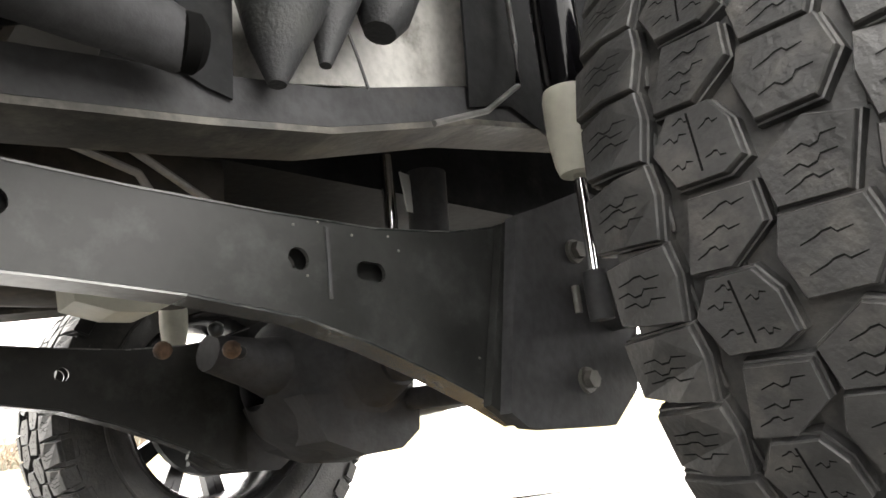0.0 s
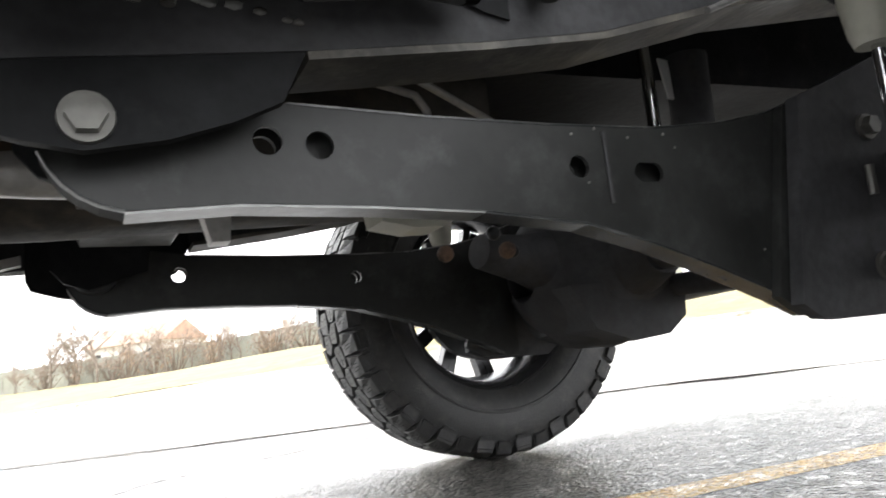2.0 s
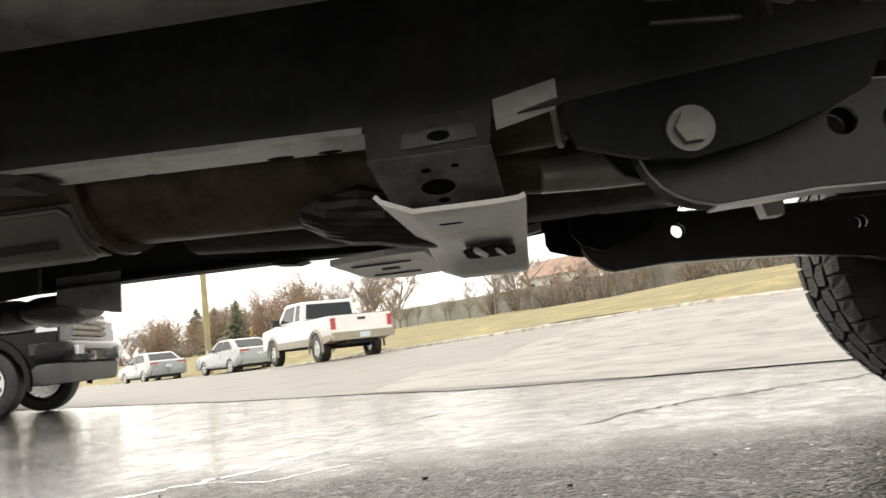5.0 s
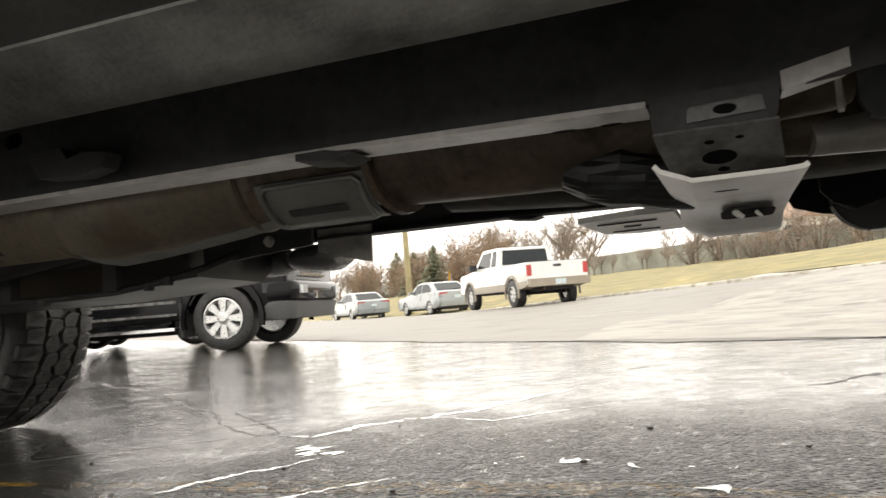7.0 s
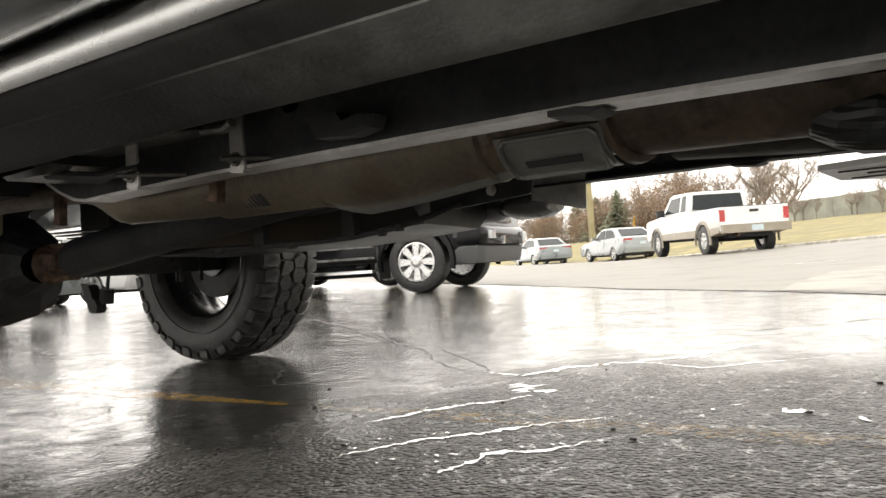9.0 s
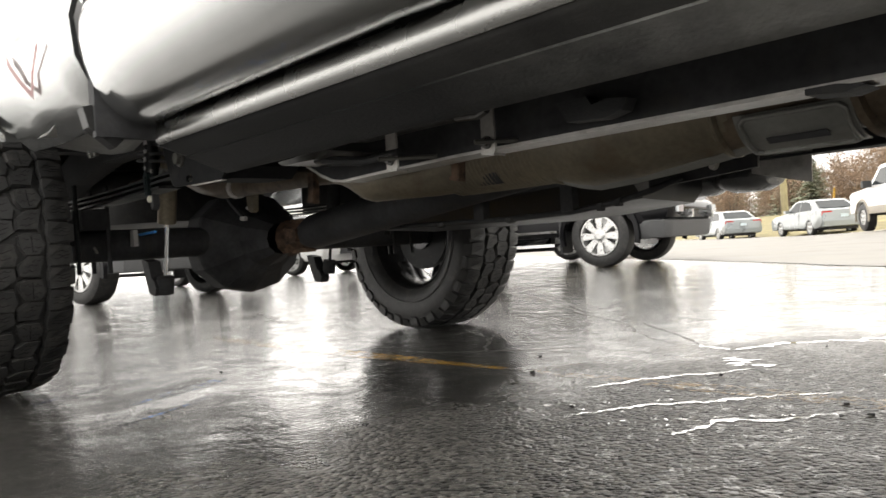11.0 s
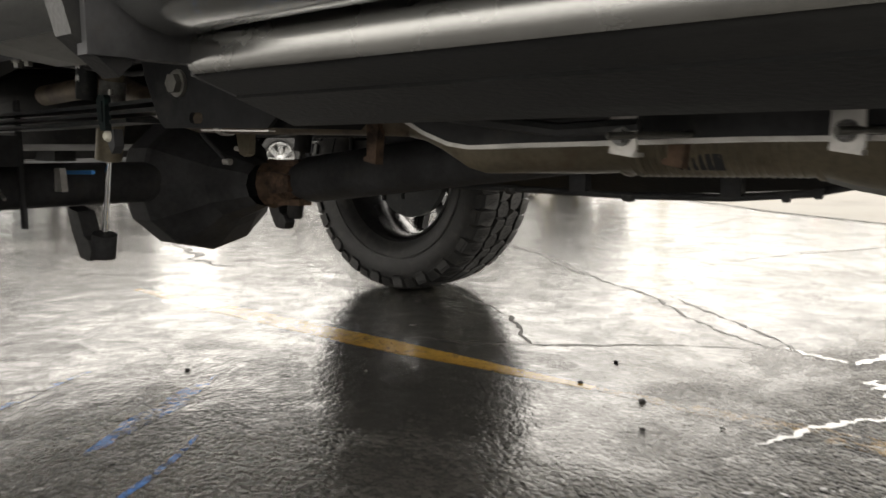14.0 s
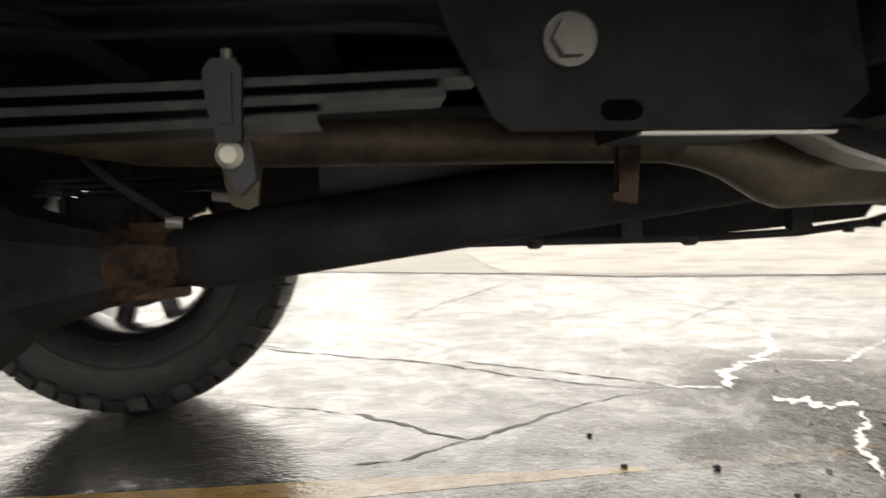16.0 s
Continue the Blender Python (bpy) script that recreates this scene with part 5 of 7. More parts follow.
for x, z in ((-3.11, 0.450), (-2.815, 0.444)):
    bm = B()
    tube(bm, [(x, 0.10, z + 0.002), (x, 0.10, z - 0.009), (x, 0.10, z - 0.013)], [0.016, 0.015, 0.009], 12)
    part("guard_foot", bm, M_RUBBER, truck, "round black rail foot", smooth=True)
for x, z in ((-2.50, 0.4545), (-2.445, 0.4625)):
    bm = B()
    prism(bm, [(x - 0.010, z + 0.006), (x - 0.006, z - 0.012), (x + 0.004, z - 0.012), (x + 0.010, z + 0.008)], 0.09, 0.11)
    part("rail_clip", bm, M_FRAME, truck, bevel=0.002)
bm = B()
for x0, x1 in ((-3.35, -3.30), (-2.95, -2.91), (-2.62, -2.58)):
    box(bm, x0, x1, 0.085, 0.112, 0.45, 0.52)
    part("rail_strut", bm, M_FRAME, truck, bevel=0.004)
    bm = B()
bm.free()

# ---- step bracket pairs under the sill
for x, y, z in ((-2.29, -0.535, 0.548), (-2.52, -0.575, 0.545)):
    br = new("step_bracket")
    br.parent = truck
    br["label"] = "grey steel bracket with a long bolt"
    bm = B()
    prism(bm, [(x - 0.016, z - 0.006), (x + 0.013, z - 0.012), (x + 0.018, z - 0.004), (x + 0.016, z + 0.085), (x - 0.014, z + 0.085)], y, y + 0.005)
    part("strap", bm, M_BARE, br, bevel=0.0015)
    bm = B()
    prism(bm, [(x - 0.016, z - 0.008), (x + 0.015, z - 0.013), (x + 0.015, z - 0.008), (x - 0.016, z - 0.003)], y - 0.001, y + 0.03)
    part("foot", bm, M_BARE, br)
    bm = B()
    tube(bm, [(x - 0.004, y - 0.03, z + 0.012), (x + 0.055, y + 0.075, z + 0.014)], 0.0045, 8)
    part("stud", bm, M_BOLT, br, smooth=True)
    bm = B()
    hexbolt(bm, (x, y - 0.001, z + 0.012), 0.012, (0, -1, 0), 0.012)
    part("nut", bm, M_SCUFF, br)
bm = B()
prism(bm, [(-2.66, -0.60), (-2.40, -0.585), (-2.34, -0.56), (-2.36, -0.53), (-2.66, -0.53)], 0.612, 0.616, "z")
part("step_plate", bm, M_SCUFF, truck, "grey step mounting plate", bevel=0.001)
bm = B()
tube(bm, [(-2.34, -0.56, 0.612), (-2.28, -0.565, 0.606), (-2.255, -0.57, 0.612)], 0.008, 8)
part("step_link", bm, M_SCUFF, truck, "grey step linkage", smooth=True)
bm = B()
prism(bm, [(-2.12, 0.60), (-2.10, 0.565), (-2.03, 0.56), (-1.995, 0.567), (-1.985, 0.585), (-2.02, 0.59), (-2.05, 0.585), (-2.06, 0.60)], -0.545, -0.515)
part("wiring_clip", bm, M_PLASTIC, truck, "moulded dark clip", bevel=0.01)
for pts in ([(-2.75, -0.60, 0.585), (-2.6, -0.58, 0.565), (-2.5, -0.57, 0.57)], [(-2.9, -0.5, 0.60), (-2.7, -0.52, 0.575), (-2.52, -0.55, 0.585)], [(-2.95, -0.45, 0.62), (-2.8, -0.48, 0.58), (-2.6, -0.5, 0.59)]):
    bm = B()
    tube(bm, pts, 0.009, 8)
    part("underfloor_cable", bm, M_PLASTIC, truck, smooth=True)
bm = B()
prism(bm, [(-2.88, 0.595), (-2.86, 0.585), (-2.72, 0.582), (-2.66, 0.592), (-2.70, 0.60)], -0.62, -0.44)
part("pale_shield", bm, M_SCUFF, truck, bevel=0.002)

# ---- cab: floor, sill step, doors
X0, X1 = -2.918, -0.80
XS = (X0, -2.4, -2.0, -1.6, -1.2, X1)


def run_along(name, prof, material, label, t=0.004):
    """A long moulding with the same section all along the cab."""
    bm = B()
    sheet(bm, [[(x, y, z) for x in XS] for y, z in prof])
    thicken(bm, t)
    return part(name, bm, material, truck, label, smooth=True)


run_along("step_trim", [(-0.868, 0.684), (-0.879, 0.678), (-0.8865, 0.668), (-0.8895, 0.656), (-0.889, 0.644), (-0.8855, 0.635), (-0.8795, 0.6295)], M_STRIP, "bright brushed aluminium sill strip")
run_along("step_face", [(-0.8765, 0.630), (-0.8730, 0.6265), (-0.8640, 0.6230), (-0.8450, 0.6165), (-0.8200, 0.6085)], M_STEP, "black moulded step face")
run_along("step_underside", [(-0.8200, 0.6085), (-0.79, 0.5985), (-0.755, 0.5865), (-0.728, 0.5770), (-0.717, 0.579), (-0.715, 0.585), (-0.715, 0.64)], M_BOARD, "black step underside with grey road dust")
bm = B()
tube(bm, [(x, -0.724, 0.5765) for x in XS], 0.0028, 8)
part("step_lip", bm, M_SATIN, truck, "thin pale lower lip of the step", smooth=True)
bm = B()
prism(bm, [(-0.882, 0.662), (-0.878, 0.628), (-0.74, 0.582), (-0.718, 0.59), (-0.718, 0.66)], X0 - 0.008, X0, "x")
part("step_end_cap", bm, M_PLASTIC, truck, "black plastic end cap", bevel=0.003)
run_along("sill_recess", [(-0.715, 0.64), (-0.72, 0.69), (-0.80, 0.70), (-0.90, 0.69)], M_FRAME, "")
bm = B()
sheet(bm, [[(x, y, 0.735) for x in (-2.93, -2.0, -0.8)] for y in (-0.9, -0.3, 0.3, 0.9)])
thicken(bm, 0.01)
part("cab_floor", bm, M_FRAME, truck)
bm = B()
sheet(bm, [[(x, y, z) for x in XS] for y, z in ((0.89, 0.60), (0.93, 0.63), (1.02, 0.70), (1.04, 0.9), (1.02, 1.4))])
thicken(bm, 0.01)
part("far_cab_side", bm, M_PAINT, truck, smooth=True)

SIDE = [(0.674, -0.893), (0.668, -0.915), (0.668, -0.940), (0.675, -0.965), (0.690, -0.988), (0.712, -1.008), (0.742, -1.026), (0.785, -1.040), (0.83, -1.047), (0.87, -1.045), (0.90, -1.034), (0.92, -1.022), (0.96, -1.018), (1.1, -1.03), (1.3, -1.028), (1.6, -1.0)]


def side_panel(name, x0, x1, label):
    bm = B()
    n = 8
    grid = []
    for i in range(n + 1):
        x = x0 + (x1 - x0) * i / n
        end = 0.014 if i in (0, n) else 0.0
        grid.append([(x, y + end, z + 0.004 * i / n) for z, y in SIDE])
    sheet(bm, grid)
    thicken(bm, 0.012)
    return part(name, bm, M_PAINT, truck, label, smooth=True)


side_panel("rear_door", -2.905, -1.955, "silver-white painted rear door")
side_panel("front_door", -1.943, -0.80, "silver-white painted front door")
bm = B()
sheet(bm, [[(-2.93, y, z) for y in (-1.01, -0.5, 0.5, 1.01)] for z in (0.64, 1.0, 1.6)])
thicken(bm, 0.02)
part("cab_back", bm, M_FRAME, truck)
bm = B()
prism(bm, [(-0.795, 0.680), (-0.803, 0.676), (-0.850, 0.80), (-0.842, 0.80)], -3.018, -2.862, "x")
part("corner_plate", bm, M_PAINT, truck, "pale painted return of the cab corner", bevel=0.002)
bm = B()
prism(bm, [(-0.93, 0.66), (-0.97, 0.62), (-1.02, 0.66), (-1.03, 0.70), (-0.95, 0.72)], -2.955, -2.92, "x")
part("corner_seal", bm, M_TANK, truck, "black rubber seal at the cab corner", bevel=0.004)
# ---- bed sides with wheel arches
AX, AZ, AR = -4.09, 0.68, 0.595
BED_Z = [0.655, 0.662, 0.675, 0.71, 0.78, 0.86, 0.895, 0.915, 0.96, 1.02, 1.08, 1.14, 1.20, 1.24, 1.262, 1.274]


def bed_y(z):
    if z < 0.675:
        return 0.965 - 1.2 * (0.675 - z)
    for (z0, y0), (z1, y1) in zip(SIDE[3:], SIDE[4:]):
        if z0 <= z <= z1:
            return -(y0 + (y1 - y0) * (z - z0) / (z1 - z0))
    return 0.975


for sgn in (-1, 1):
    bm = B()
    for front in (True, False):
        grid = []
        for z in BED_Z:
            reach = math.sqrt(max(AR * AR - (z - AZ) ** 2, 0.0))
            xa = AX + (reach if front else -reach)
            xe = -2.965 if front else -5.2
            grid.append([(xe + (xa - xe) * k / 10, sgn * (bed_y(z) + 0.028 * max(0, k / 10 - 0.7) / 0.3 - (0.014 if k == 0 else 0)), z + 0.035) for k in range(11)])
        sheet(bm, grid)
    sheet(bm, [[(x, sgn * (bed_y(z) + (0.014 if abs(x - AX) < 0.1 and z < 1.3 else 0)), z + 0.035) for x in (-5.2, -4.7, AX, -3.5, -2.965)] for z in (1.275, 1.33, 1.45, 1.6)])
    thicken(bm, 0.012)
    part("bed_side", bm, M_PAINT, truck, "silver-white painted bed side with round wheel arch", smooth=True)
    bm = B()
    rows = []
    for y, dr in ((1.05, 0.012), (1.078, 0.006), (1.08, -0.008), (1.03, -0.012)):
        rows.append([(AX + (AR + dr) * math.cos(a), sgn * y, AZ + 0.035 + (AR + dr) * math.sin(a)) for a in [math.pi * k / 24 for k in range(25)]])
    sheet(bm, rows)
    part("arch_trim", bm, M_PAINT, truck, "painted wheel arch lip", smooth=True)
    bm = B()
    ring = [math.pi * k / 22 for k in range(23)]
    sheet(bm, [[(AX + 0.585 * math.cos(a), sgn * y, AZ + 0.035 + 0.585 * math.sin(a)) for a in ring] for y in (1.03, 0.9, 0.74)])
    sheet(bm, [[(AX + r * math.cos(a), sgn * 0.74, AZ + 0.035 + r * math.sin(a)) for a in ring] for r in (0.585, 0.45, 0.30)])
    if sgn > 0:
        box(bm, -4.9, -3.3, 0.735, 0.745, 0.60, 1.0)
        box(bm, -3.7, -3.0, 0.55, 0.565, 0.52, 0.9)
    part("wheel_well", bm, M_PLASTIC, truck, smooth=True)
bm = B()
sheet(bm, [[(x, y, 0.88) for x in (-2.96, -4.0, -5.2)] for y in (-0.74, 0.0, 0.74)])
part("bed_floor", bm, M_FRAME, truck, "black bed underside")
for x in (-3.1, -3.5, -3.9, -4.4, -4.9):
    bm = B()
    box(bm, x - 0.04, x + 0.04, -0.74, 0.74, 0.82, 0.88)
    part("bed_crossbar", bm, M_FRAME, truck, bevel=0.006)
bm = B()
sheet(bm, [[(-2.97, y, z) for y in (-1.0, 0.0, 1.0)] for z in (0.70, 1.0, 1.6)])
thicken(bm, 0.01)
part("bed_front", bm, M_FRAME, truck)
bm = B()
sheet(bm, [[(x, y, z + dz) for x, z in ((-3.12, 0.740), (-3.19, 0.710), (-3.253, 0.691), (-3.33, 0.674), (-3.41, 0.677), (-3.50, 0.692), (-3.62, 0.712))] for y, dz in ((-0.98, 0.034), (-0.87, 0.010), (-0.80, 0.0), (-0.775, 0.004))])
thicken(bm, 0.006)
part("bed_underlip", bm, M_INNER, truck, "grey galvanised bed edge")
for x in (-3.478, -3.440):
    bm = B()
    hexbolt(bm, (x, -0.832, 0.689), 0.010, (0, 0, -1), 0.012)
    part("body_bolt", bm, M_BOLT, truck)
bm = B()
box(bm, -5.35, -5.2, -1.0, 1.0, 0.62, 0.80)
part("rear_bumper", bm, M_CHROME, truck, bevel=0.02)
# reddish V-shaped reflection on the bed side, laid on as coloured strips
for (xa, za), (xb, zb), w in (((-3.357, 0.888), (-3.236, 0.782), 0.012), ((-3.236, 0.782), (-3.105, 0.868), 0.007)):
    bm = B()
    sheet(bm, [[(xa + (xb - xa) * k / 8, bed_y(za + (zb - za) * k / 8 + dz - 0.035) * -1 - 0.0065, za + (zb - za) * k / 8 + dz) for k in range(9)] for dz in (-w, 0.0, w)])
    part("red_mark", bm, M_MARK, truck, "faint red angled mark")
# ---- front wings over the front wheels
for sgn in (-1, 1):
    bm = B()
    sheet(bm, [[(0.56 * math.cos(a), sgn * y, 0.74 + 0.56 * math.sin(a)) for a in [math.pi * k / 20 for k in range(21)]] for y in (1.03, 0.9, 0.80)])
    part("front_wheel_well", bm, M_PLASTIC, truck, smooth=True)
    bm = B()
    sheet(bm, [[(x, sgn * 1.04, z) for x in (-0.80, 0.0, 0.95)] for z in (1.31, 1.5)])
    thicken(bm, 0.01)
    part("front_wing", bm, M_PAINT, truck)
bm = B()
box(bm, -0.9, 1.0, -1.03, 1.03, 1.36, 1.40)
part("bonnet", bm, M_PAINT, truck, bevel=0.01)
bm = B()
sheet(bm, [[(x, y, 1.325) for x in (-0.78, 0.1, 0.9)] for y in (-0.95, 0.0, 0.95)])
thicken(bm, 0.006)
part("bonnet_liner", bm, M_PITCH, truck, "black liner under the bonnet")
bm = B()
box(bm, -2.95, -0.6, -1.0, 1.0, 1.6, 1.63)
part("cab_roof", bm, M_PAINT, truck)
bm = B()
box(bm, 0.95, 1.05, -1.0, 1.0, 0.60, 1.36)
part("grille", bm, M_PLASTIC, truck, bevel=0.02)
# ---- rear end: spare wheel, hitch and tailgate
bm = B()
lathe(bm, [(-0.10, 0.22), (-0.13, 0.30), (-0.11, 0.39), (-0.05, 0.415), (0.05, 0.415), (0.11, 0.39), (0.13, 0.30), (0.10, 0.22)], 36, True, m=pose(-4.86, 0.0, 0.67, 90))
part("spare_tyre", bm, M_RUBBER, truck, "spare tyre hung under the bed", smooth=True)
bm = B()
tube(bm, [(-5.22, -0.5, 0.56), (-5.22, 0.0, 0.55), (-5.22, 0.5, 0.56)], 0.045, 4)
part("hitch_bar", bm, M_FRAME, truck)
bm = B()
box(bm, -5.34, -5.05, -0.04, 0.04, 0.50, 0.58)
part("hitch_receiver", bm, M_FRAME, truck, bevel=0.006)
bm = B()
box(bm, -5.22, -5.18, -0.98, 0.98, 0.78, 1.6)
part("tailgate", bm, M_PAINT, truck, bevel=0.012)


# ---- marks on the ground
M_CRACK = mat("dark_open_crack", (0.03, 0.028, 0.026), 0.5, var=0.3, scale=30)
M_STONE = mat("dark_pebble", (0.03, 0.028, 0.026), 0.5, var=0.4, scale=60)


def ribbon(bm, pts, width, z, seed=0, wobble=0.35, step=0.05):
    """A flat ragged strip along points on the ground."""
    rnd = random.Random(seed)
    line = [Vector((x, y, 0)) for x, y in pts]
    path = []
    for a, b in zip(line, line[1:]):
        n = max(1, int((b - a).length / step))
        path += [a.lerp(b, i / n) for i in range(n)]
    path.append(line[-1])
    rows, wander = [], 0.0
    for i, p in enumerate(path):
        d = (path[min(i + 1, len(path) - 1)] - path[max(i - 1, 0)]).normalized()
        side = Vector((-d.y, d.x, 0))
        taper = min(1.0, 0.25 + 2.5 * min(i, len(path) - 1 - i) / max(len(path), 8))
        wander = 0.8 * wander + rnd.uniform(-1, 1)
        drift = side * width * wobble * 0.5 * wander
        w = [width * 0.5 * taper * (1 + wobble * rnd.uniform(-1, 1)) for k in range(2)]
        l, r = p + drift + side * w[0], p + drift - side * w[1]
        rows.append([(l.x, l.y, ground_z(l.x, l.y) + z), (r.x, r.y, ground_z(r.x, r.y) + z)])
    sheet(bm, rows)


def ground_mark(name, lines, material, label, category, z, wobble=0.35, step=0.05):
    for k, (width, pts) in enumerate(lines):
        bm = B()
        ribbon(bm, pts, width, z + 0.00006 * k, k, wobble, step)
        tagged(part(name, bm, material), label, category, kind="structure")


# water in the cracks, its sky reflection set as a white colour
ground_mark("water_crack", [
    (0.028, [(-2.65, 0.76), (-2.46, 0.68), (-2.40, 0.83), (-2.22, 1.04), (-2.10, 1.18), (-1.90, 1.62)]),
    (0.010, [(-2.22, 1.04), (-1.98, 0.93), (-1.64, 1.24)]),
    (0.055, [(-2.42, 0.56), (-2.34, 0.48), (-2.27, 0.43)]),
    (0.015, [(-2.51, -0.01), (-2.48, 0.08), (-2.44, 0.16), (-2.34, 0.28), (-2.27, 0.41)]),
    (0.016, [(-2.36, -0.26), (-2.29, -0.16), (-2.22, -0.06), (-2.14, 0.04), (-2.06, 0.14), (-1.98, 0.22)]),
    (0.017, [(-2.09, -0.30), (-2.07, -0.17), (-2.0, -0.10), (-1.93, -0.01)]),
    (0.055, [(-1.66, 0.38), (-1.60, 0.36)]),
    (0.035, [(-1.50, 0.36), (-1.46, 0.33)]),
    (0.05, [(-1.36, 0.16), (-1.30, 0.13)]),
], M_WATER, "water standing in an asphalt crack, painted sky-white", "crack", 0.0011, 1.0, 0.013)
# small white faces painted for the glints of wet spots
rnd = random.Random(31)
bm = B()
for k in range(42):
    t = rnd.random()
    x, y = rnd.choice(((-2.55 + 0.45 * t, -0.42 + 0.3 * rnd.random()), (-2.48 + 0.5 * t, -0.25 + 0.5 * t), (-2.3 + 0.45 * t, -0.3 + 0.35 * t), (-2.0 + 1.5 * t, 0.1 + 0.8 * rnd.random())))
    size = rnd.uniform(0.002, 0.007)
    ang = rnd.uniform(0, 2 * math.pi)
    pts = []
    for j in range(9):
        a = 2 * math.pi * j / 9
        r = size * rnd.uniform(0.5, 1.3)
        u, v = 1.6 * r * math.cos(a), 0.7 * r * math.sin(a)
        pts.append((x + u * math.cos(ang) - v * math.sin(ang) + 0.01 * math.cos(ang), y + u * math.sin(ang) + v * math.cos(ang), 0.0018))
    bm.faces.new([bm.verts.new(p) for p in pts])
tagged(part("glint_flecks", bm, M_WATER), "scattered white flecks painted as glints on wet asphalt", "ice", kind="stuff")
ground_mark("dark_crack", [
    (0.010, [(-3.19, 1.3), (-2.9, 1.03), (-2.71, 0.86), (-2.54, 0.68)]),
    (0.010, [(-3.79, 0.84), (-3.46, 0.65), (-3.3, 0.46), (-3.22, 0.38), (-3.04, 0.5), (-2.88, 0.62), (-2.68, 0.73)]),
    (0.008, [(-3.22, 0.38), (-3.38, 0.27), (-3.54, 0.25)]),
    (0.012, [(-4.13, 1.98), (-3.71, 1.56), (-3.26, 1.27), (-2.88, 0.88), (-2.65, 0.74)]),
    (0.010, [(-2.25, 1.71), (-1.98, 2.0), (-1.37, 2.67)]),
    (0.012, [(-3.34, 2.17), (-3.15, 2.71), (-2.43, 4.0)]),
    (0.020, [(-5.52, 2.9), (-4.6, 2.3), (-3.7, 1.65)]),
    (0.030, [(-6.2, 1.2), (-5.4, 0.8), (-5.0, 0.75)]),
    (0.022, [(-1.2, 1.4), (-0.6, 1.9), (0.4, 2.3)]),
    (0.012, [(-2.42, 0.55), (-2.2, 0.36), (-2.05, 0.3)]),
], M_CRACK, "dark crack in the wet asphalt", "crack", 0.0009, 1.5, 0.03)
ground_mark("asphalt_joint", [(0.02, [(-6.7, 7.8), (-4.4, 5.98), (-4.02, 5.58), (-2.4, 4.46), (-1.71, 3.84), (-0.54, 3.32), (-0.13, 3.42), (1.6, 2.9)])], M_CRACK, "broken dark joint between asphalt and concrete", "crack", 0.0068, 0.8)
ground_mark("parking_line", [
    (0.105, [(-4.9, 0.17), (-4.2, 0.145), (-3.44, 0.12), (-2.9, 0.125)]),
    (0.105, [(-0.95, 0.075), (-0.75, 0.05), (-0.3, 0.015), (0.4, -0.03), (1.6, -0.09)]),
], M_YPAINT, "worn yellow painted parking line", "road marking", 0.0005, 0.04)
ground_mark("faded_line", [(0.10, [(-2.9, 0.125), (-2.2, 0.13), (-1.45, 0.14), (-0.95, 0.075)])], M_FADED, "almost worn away yellow parking line", "road marking", 0.0005, 0.06)
ground_mark("blue_paint", [
    (0.05, [(-3.43, -0.80), (-3.54, -0.58), (-3.66, -0.34)]),
    (0.025, [(-3.75, -0.95), (-3.84, -0.75), (-3.95, -0.5)]),
    (0.02, [(-3.2, -0.9), (-3.28, -0.72), (-3.36, -0.6)]),
], M_BPAINT, "worn blue paint on the asphalt", "road marking", 0.0006, 0.3)
rnd = random.Random(5)
for x, y in ((-2.94, 0.14), (-2.77, 0.10), (-2.58, 0.04), (-2.70, -0.06), (-2.95, 0.35), (-3.76, -0.36), (-2.25, 0.85), (-1.6, 0.36), (-2.3, 0.29), (-1.9, -0.01), (-1.93, 0.10), (-1.86, 0.03), (-2.4, -0.2), (-1.5, 0.75), (-3.4, -0.1), (-1.15, 0.5), (-0.8, 0.7)):
    bm = B()
    bmesh.ops.create_icosphere(bm, subdivisions=1, radius=rnd.uniform(0.004, 0.0075), matrix=Matrix.Translation((x, y, 0.003)) @ Matrix.Diagonal((1.3, 1, 0.6, 1)))
    for v in bm.verts:
        v.co += Vector((rnd.uniform(-1, 1), rnd.uniform(-1, 1), rnd.uniform(-1, 1))) * 0.0014
    tagged(part("pebble", bm, M_STONE), "small dark pebble on the wet asphalt", "pebble", "pebbles")

# pale road between the lot and the kerb
bm = B()
near = [(-60, 50), (-40, 33.4), (-20, 18.2), (-13, 12.8), (-6.7, 7.8), (-5.5, 6.85), (-4.4, 5.98), (-4.02, 5.58), (-3.2, 5.02), (-2.4, 4.46), (-1.71, 3.84), (-0.54, 3.32), (-0.13, 3.42), (1.6, 2.9), (8, -1.5), (20, -14), (60, -60)]
grid = []
for x, y in near:
    far = along(U.dot(Vector((x, y, 0)) - KERB), 0.0)
    pts = [(x + (far.x - x) * k / 16, y + (far.y - y) * k / 16) for k in range(17)]
    grid.append([(a, b, ground_z(a, b) + 0.003) for a, b in pts])
sheet(bm, grid)
tagged(part("road", bm, M_ROAD, smooth=True), "pale worn asphalt road between lot and kerb", "road", kind="structure")

# pale concrete drive that runs from the lot to the road
bm = B()
edge = [(4.54, -2.43), (5.22, -2.47), (6.3, -2.46), (7.6, -2.44), (8.5, -2.05), (9.7, -1.7), (11, -1.28), (13, -0.7), (15, -0.05), (17, 0.6)]
rows = []
for y, x0 in edge:
    rows.append([(x, y, ground_z(x, y) + 0.006 + 0.03 * min(max((0.69 * x + 0.72 * y - 5) / 2, 0), 1)) for x in [x0 + (26 - x0) * (k / 12) ** 1.5 for k in range(13)]])
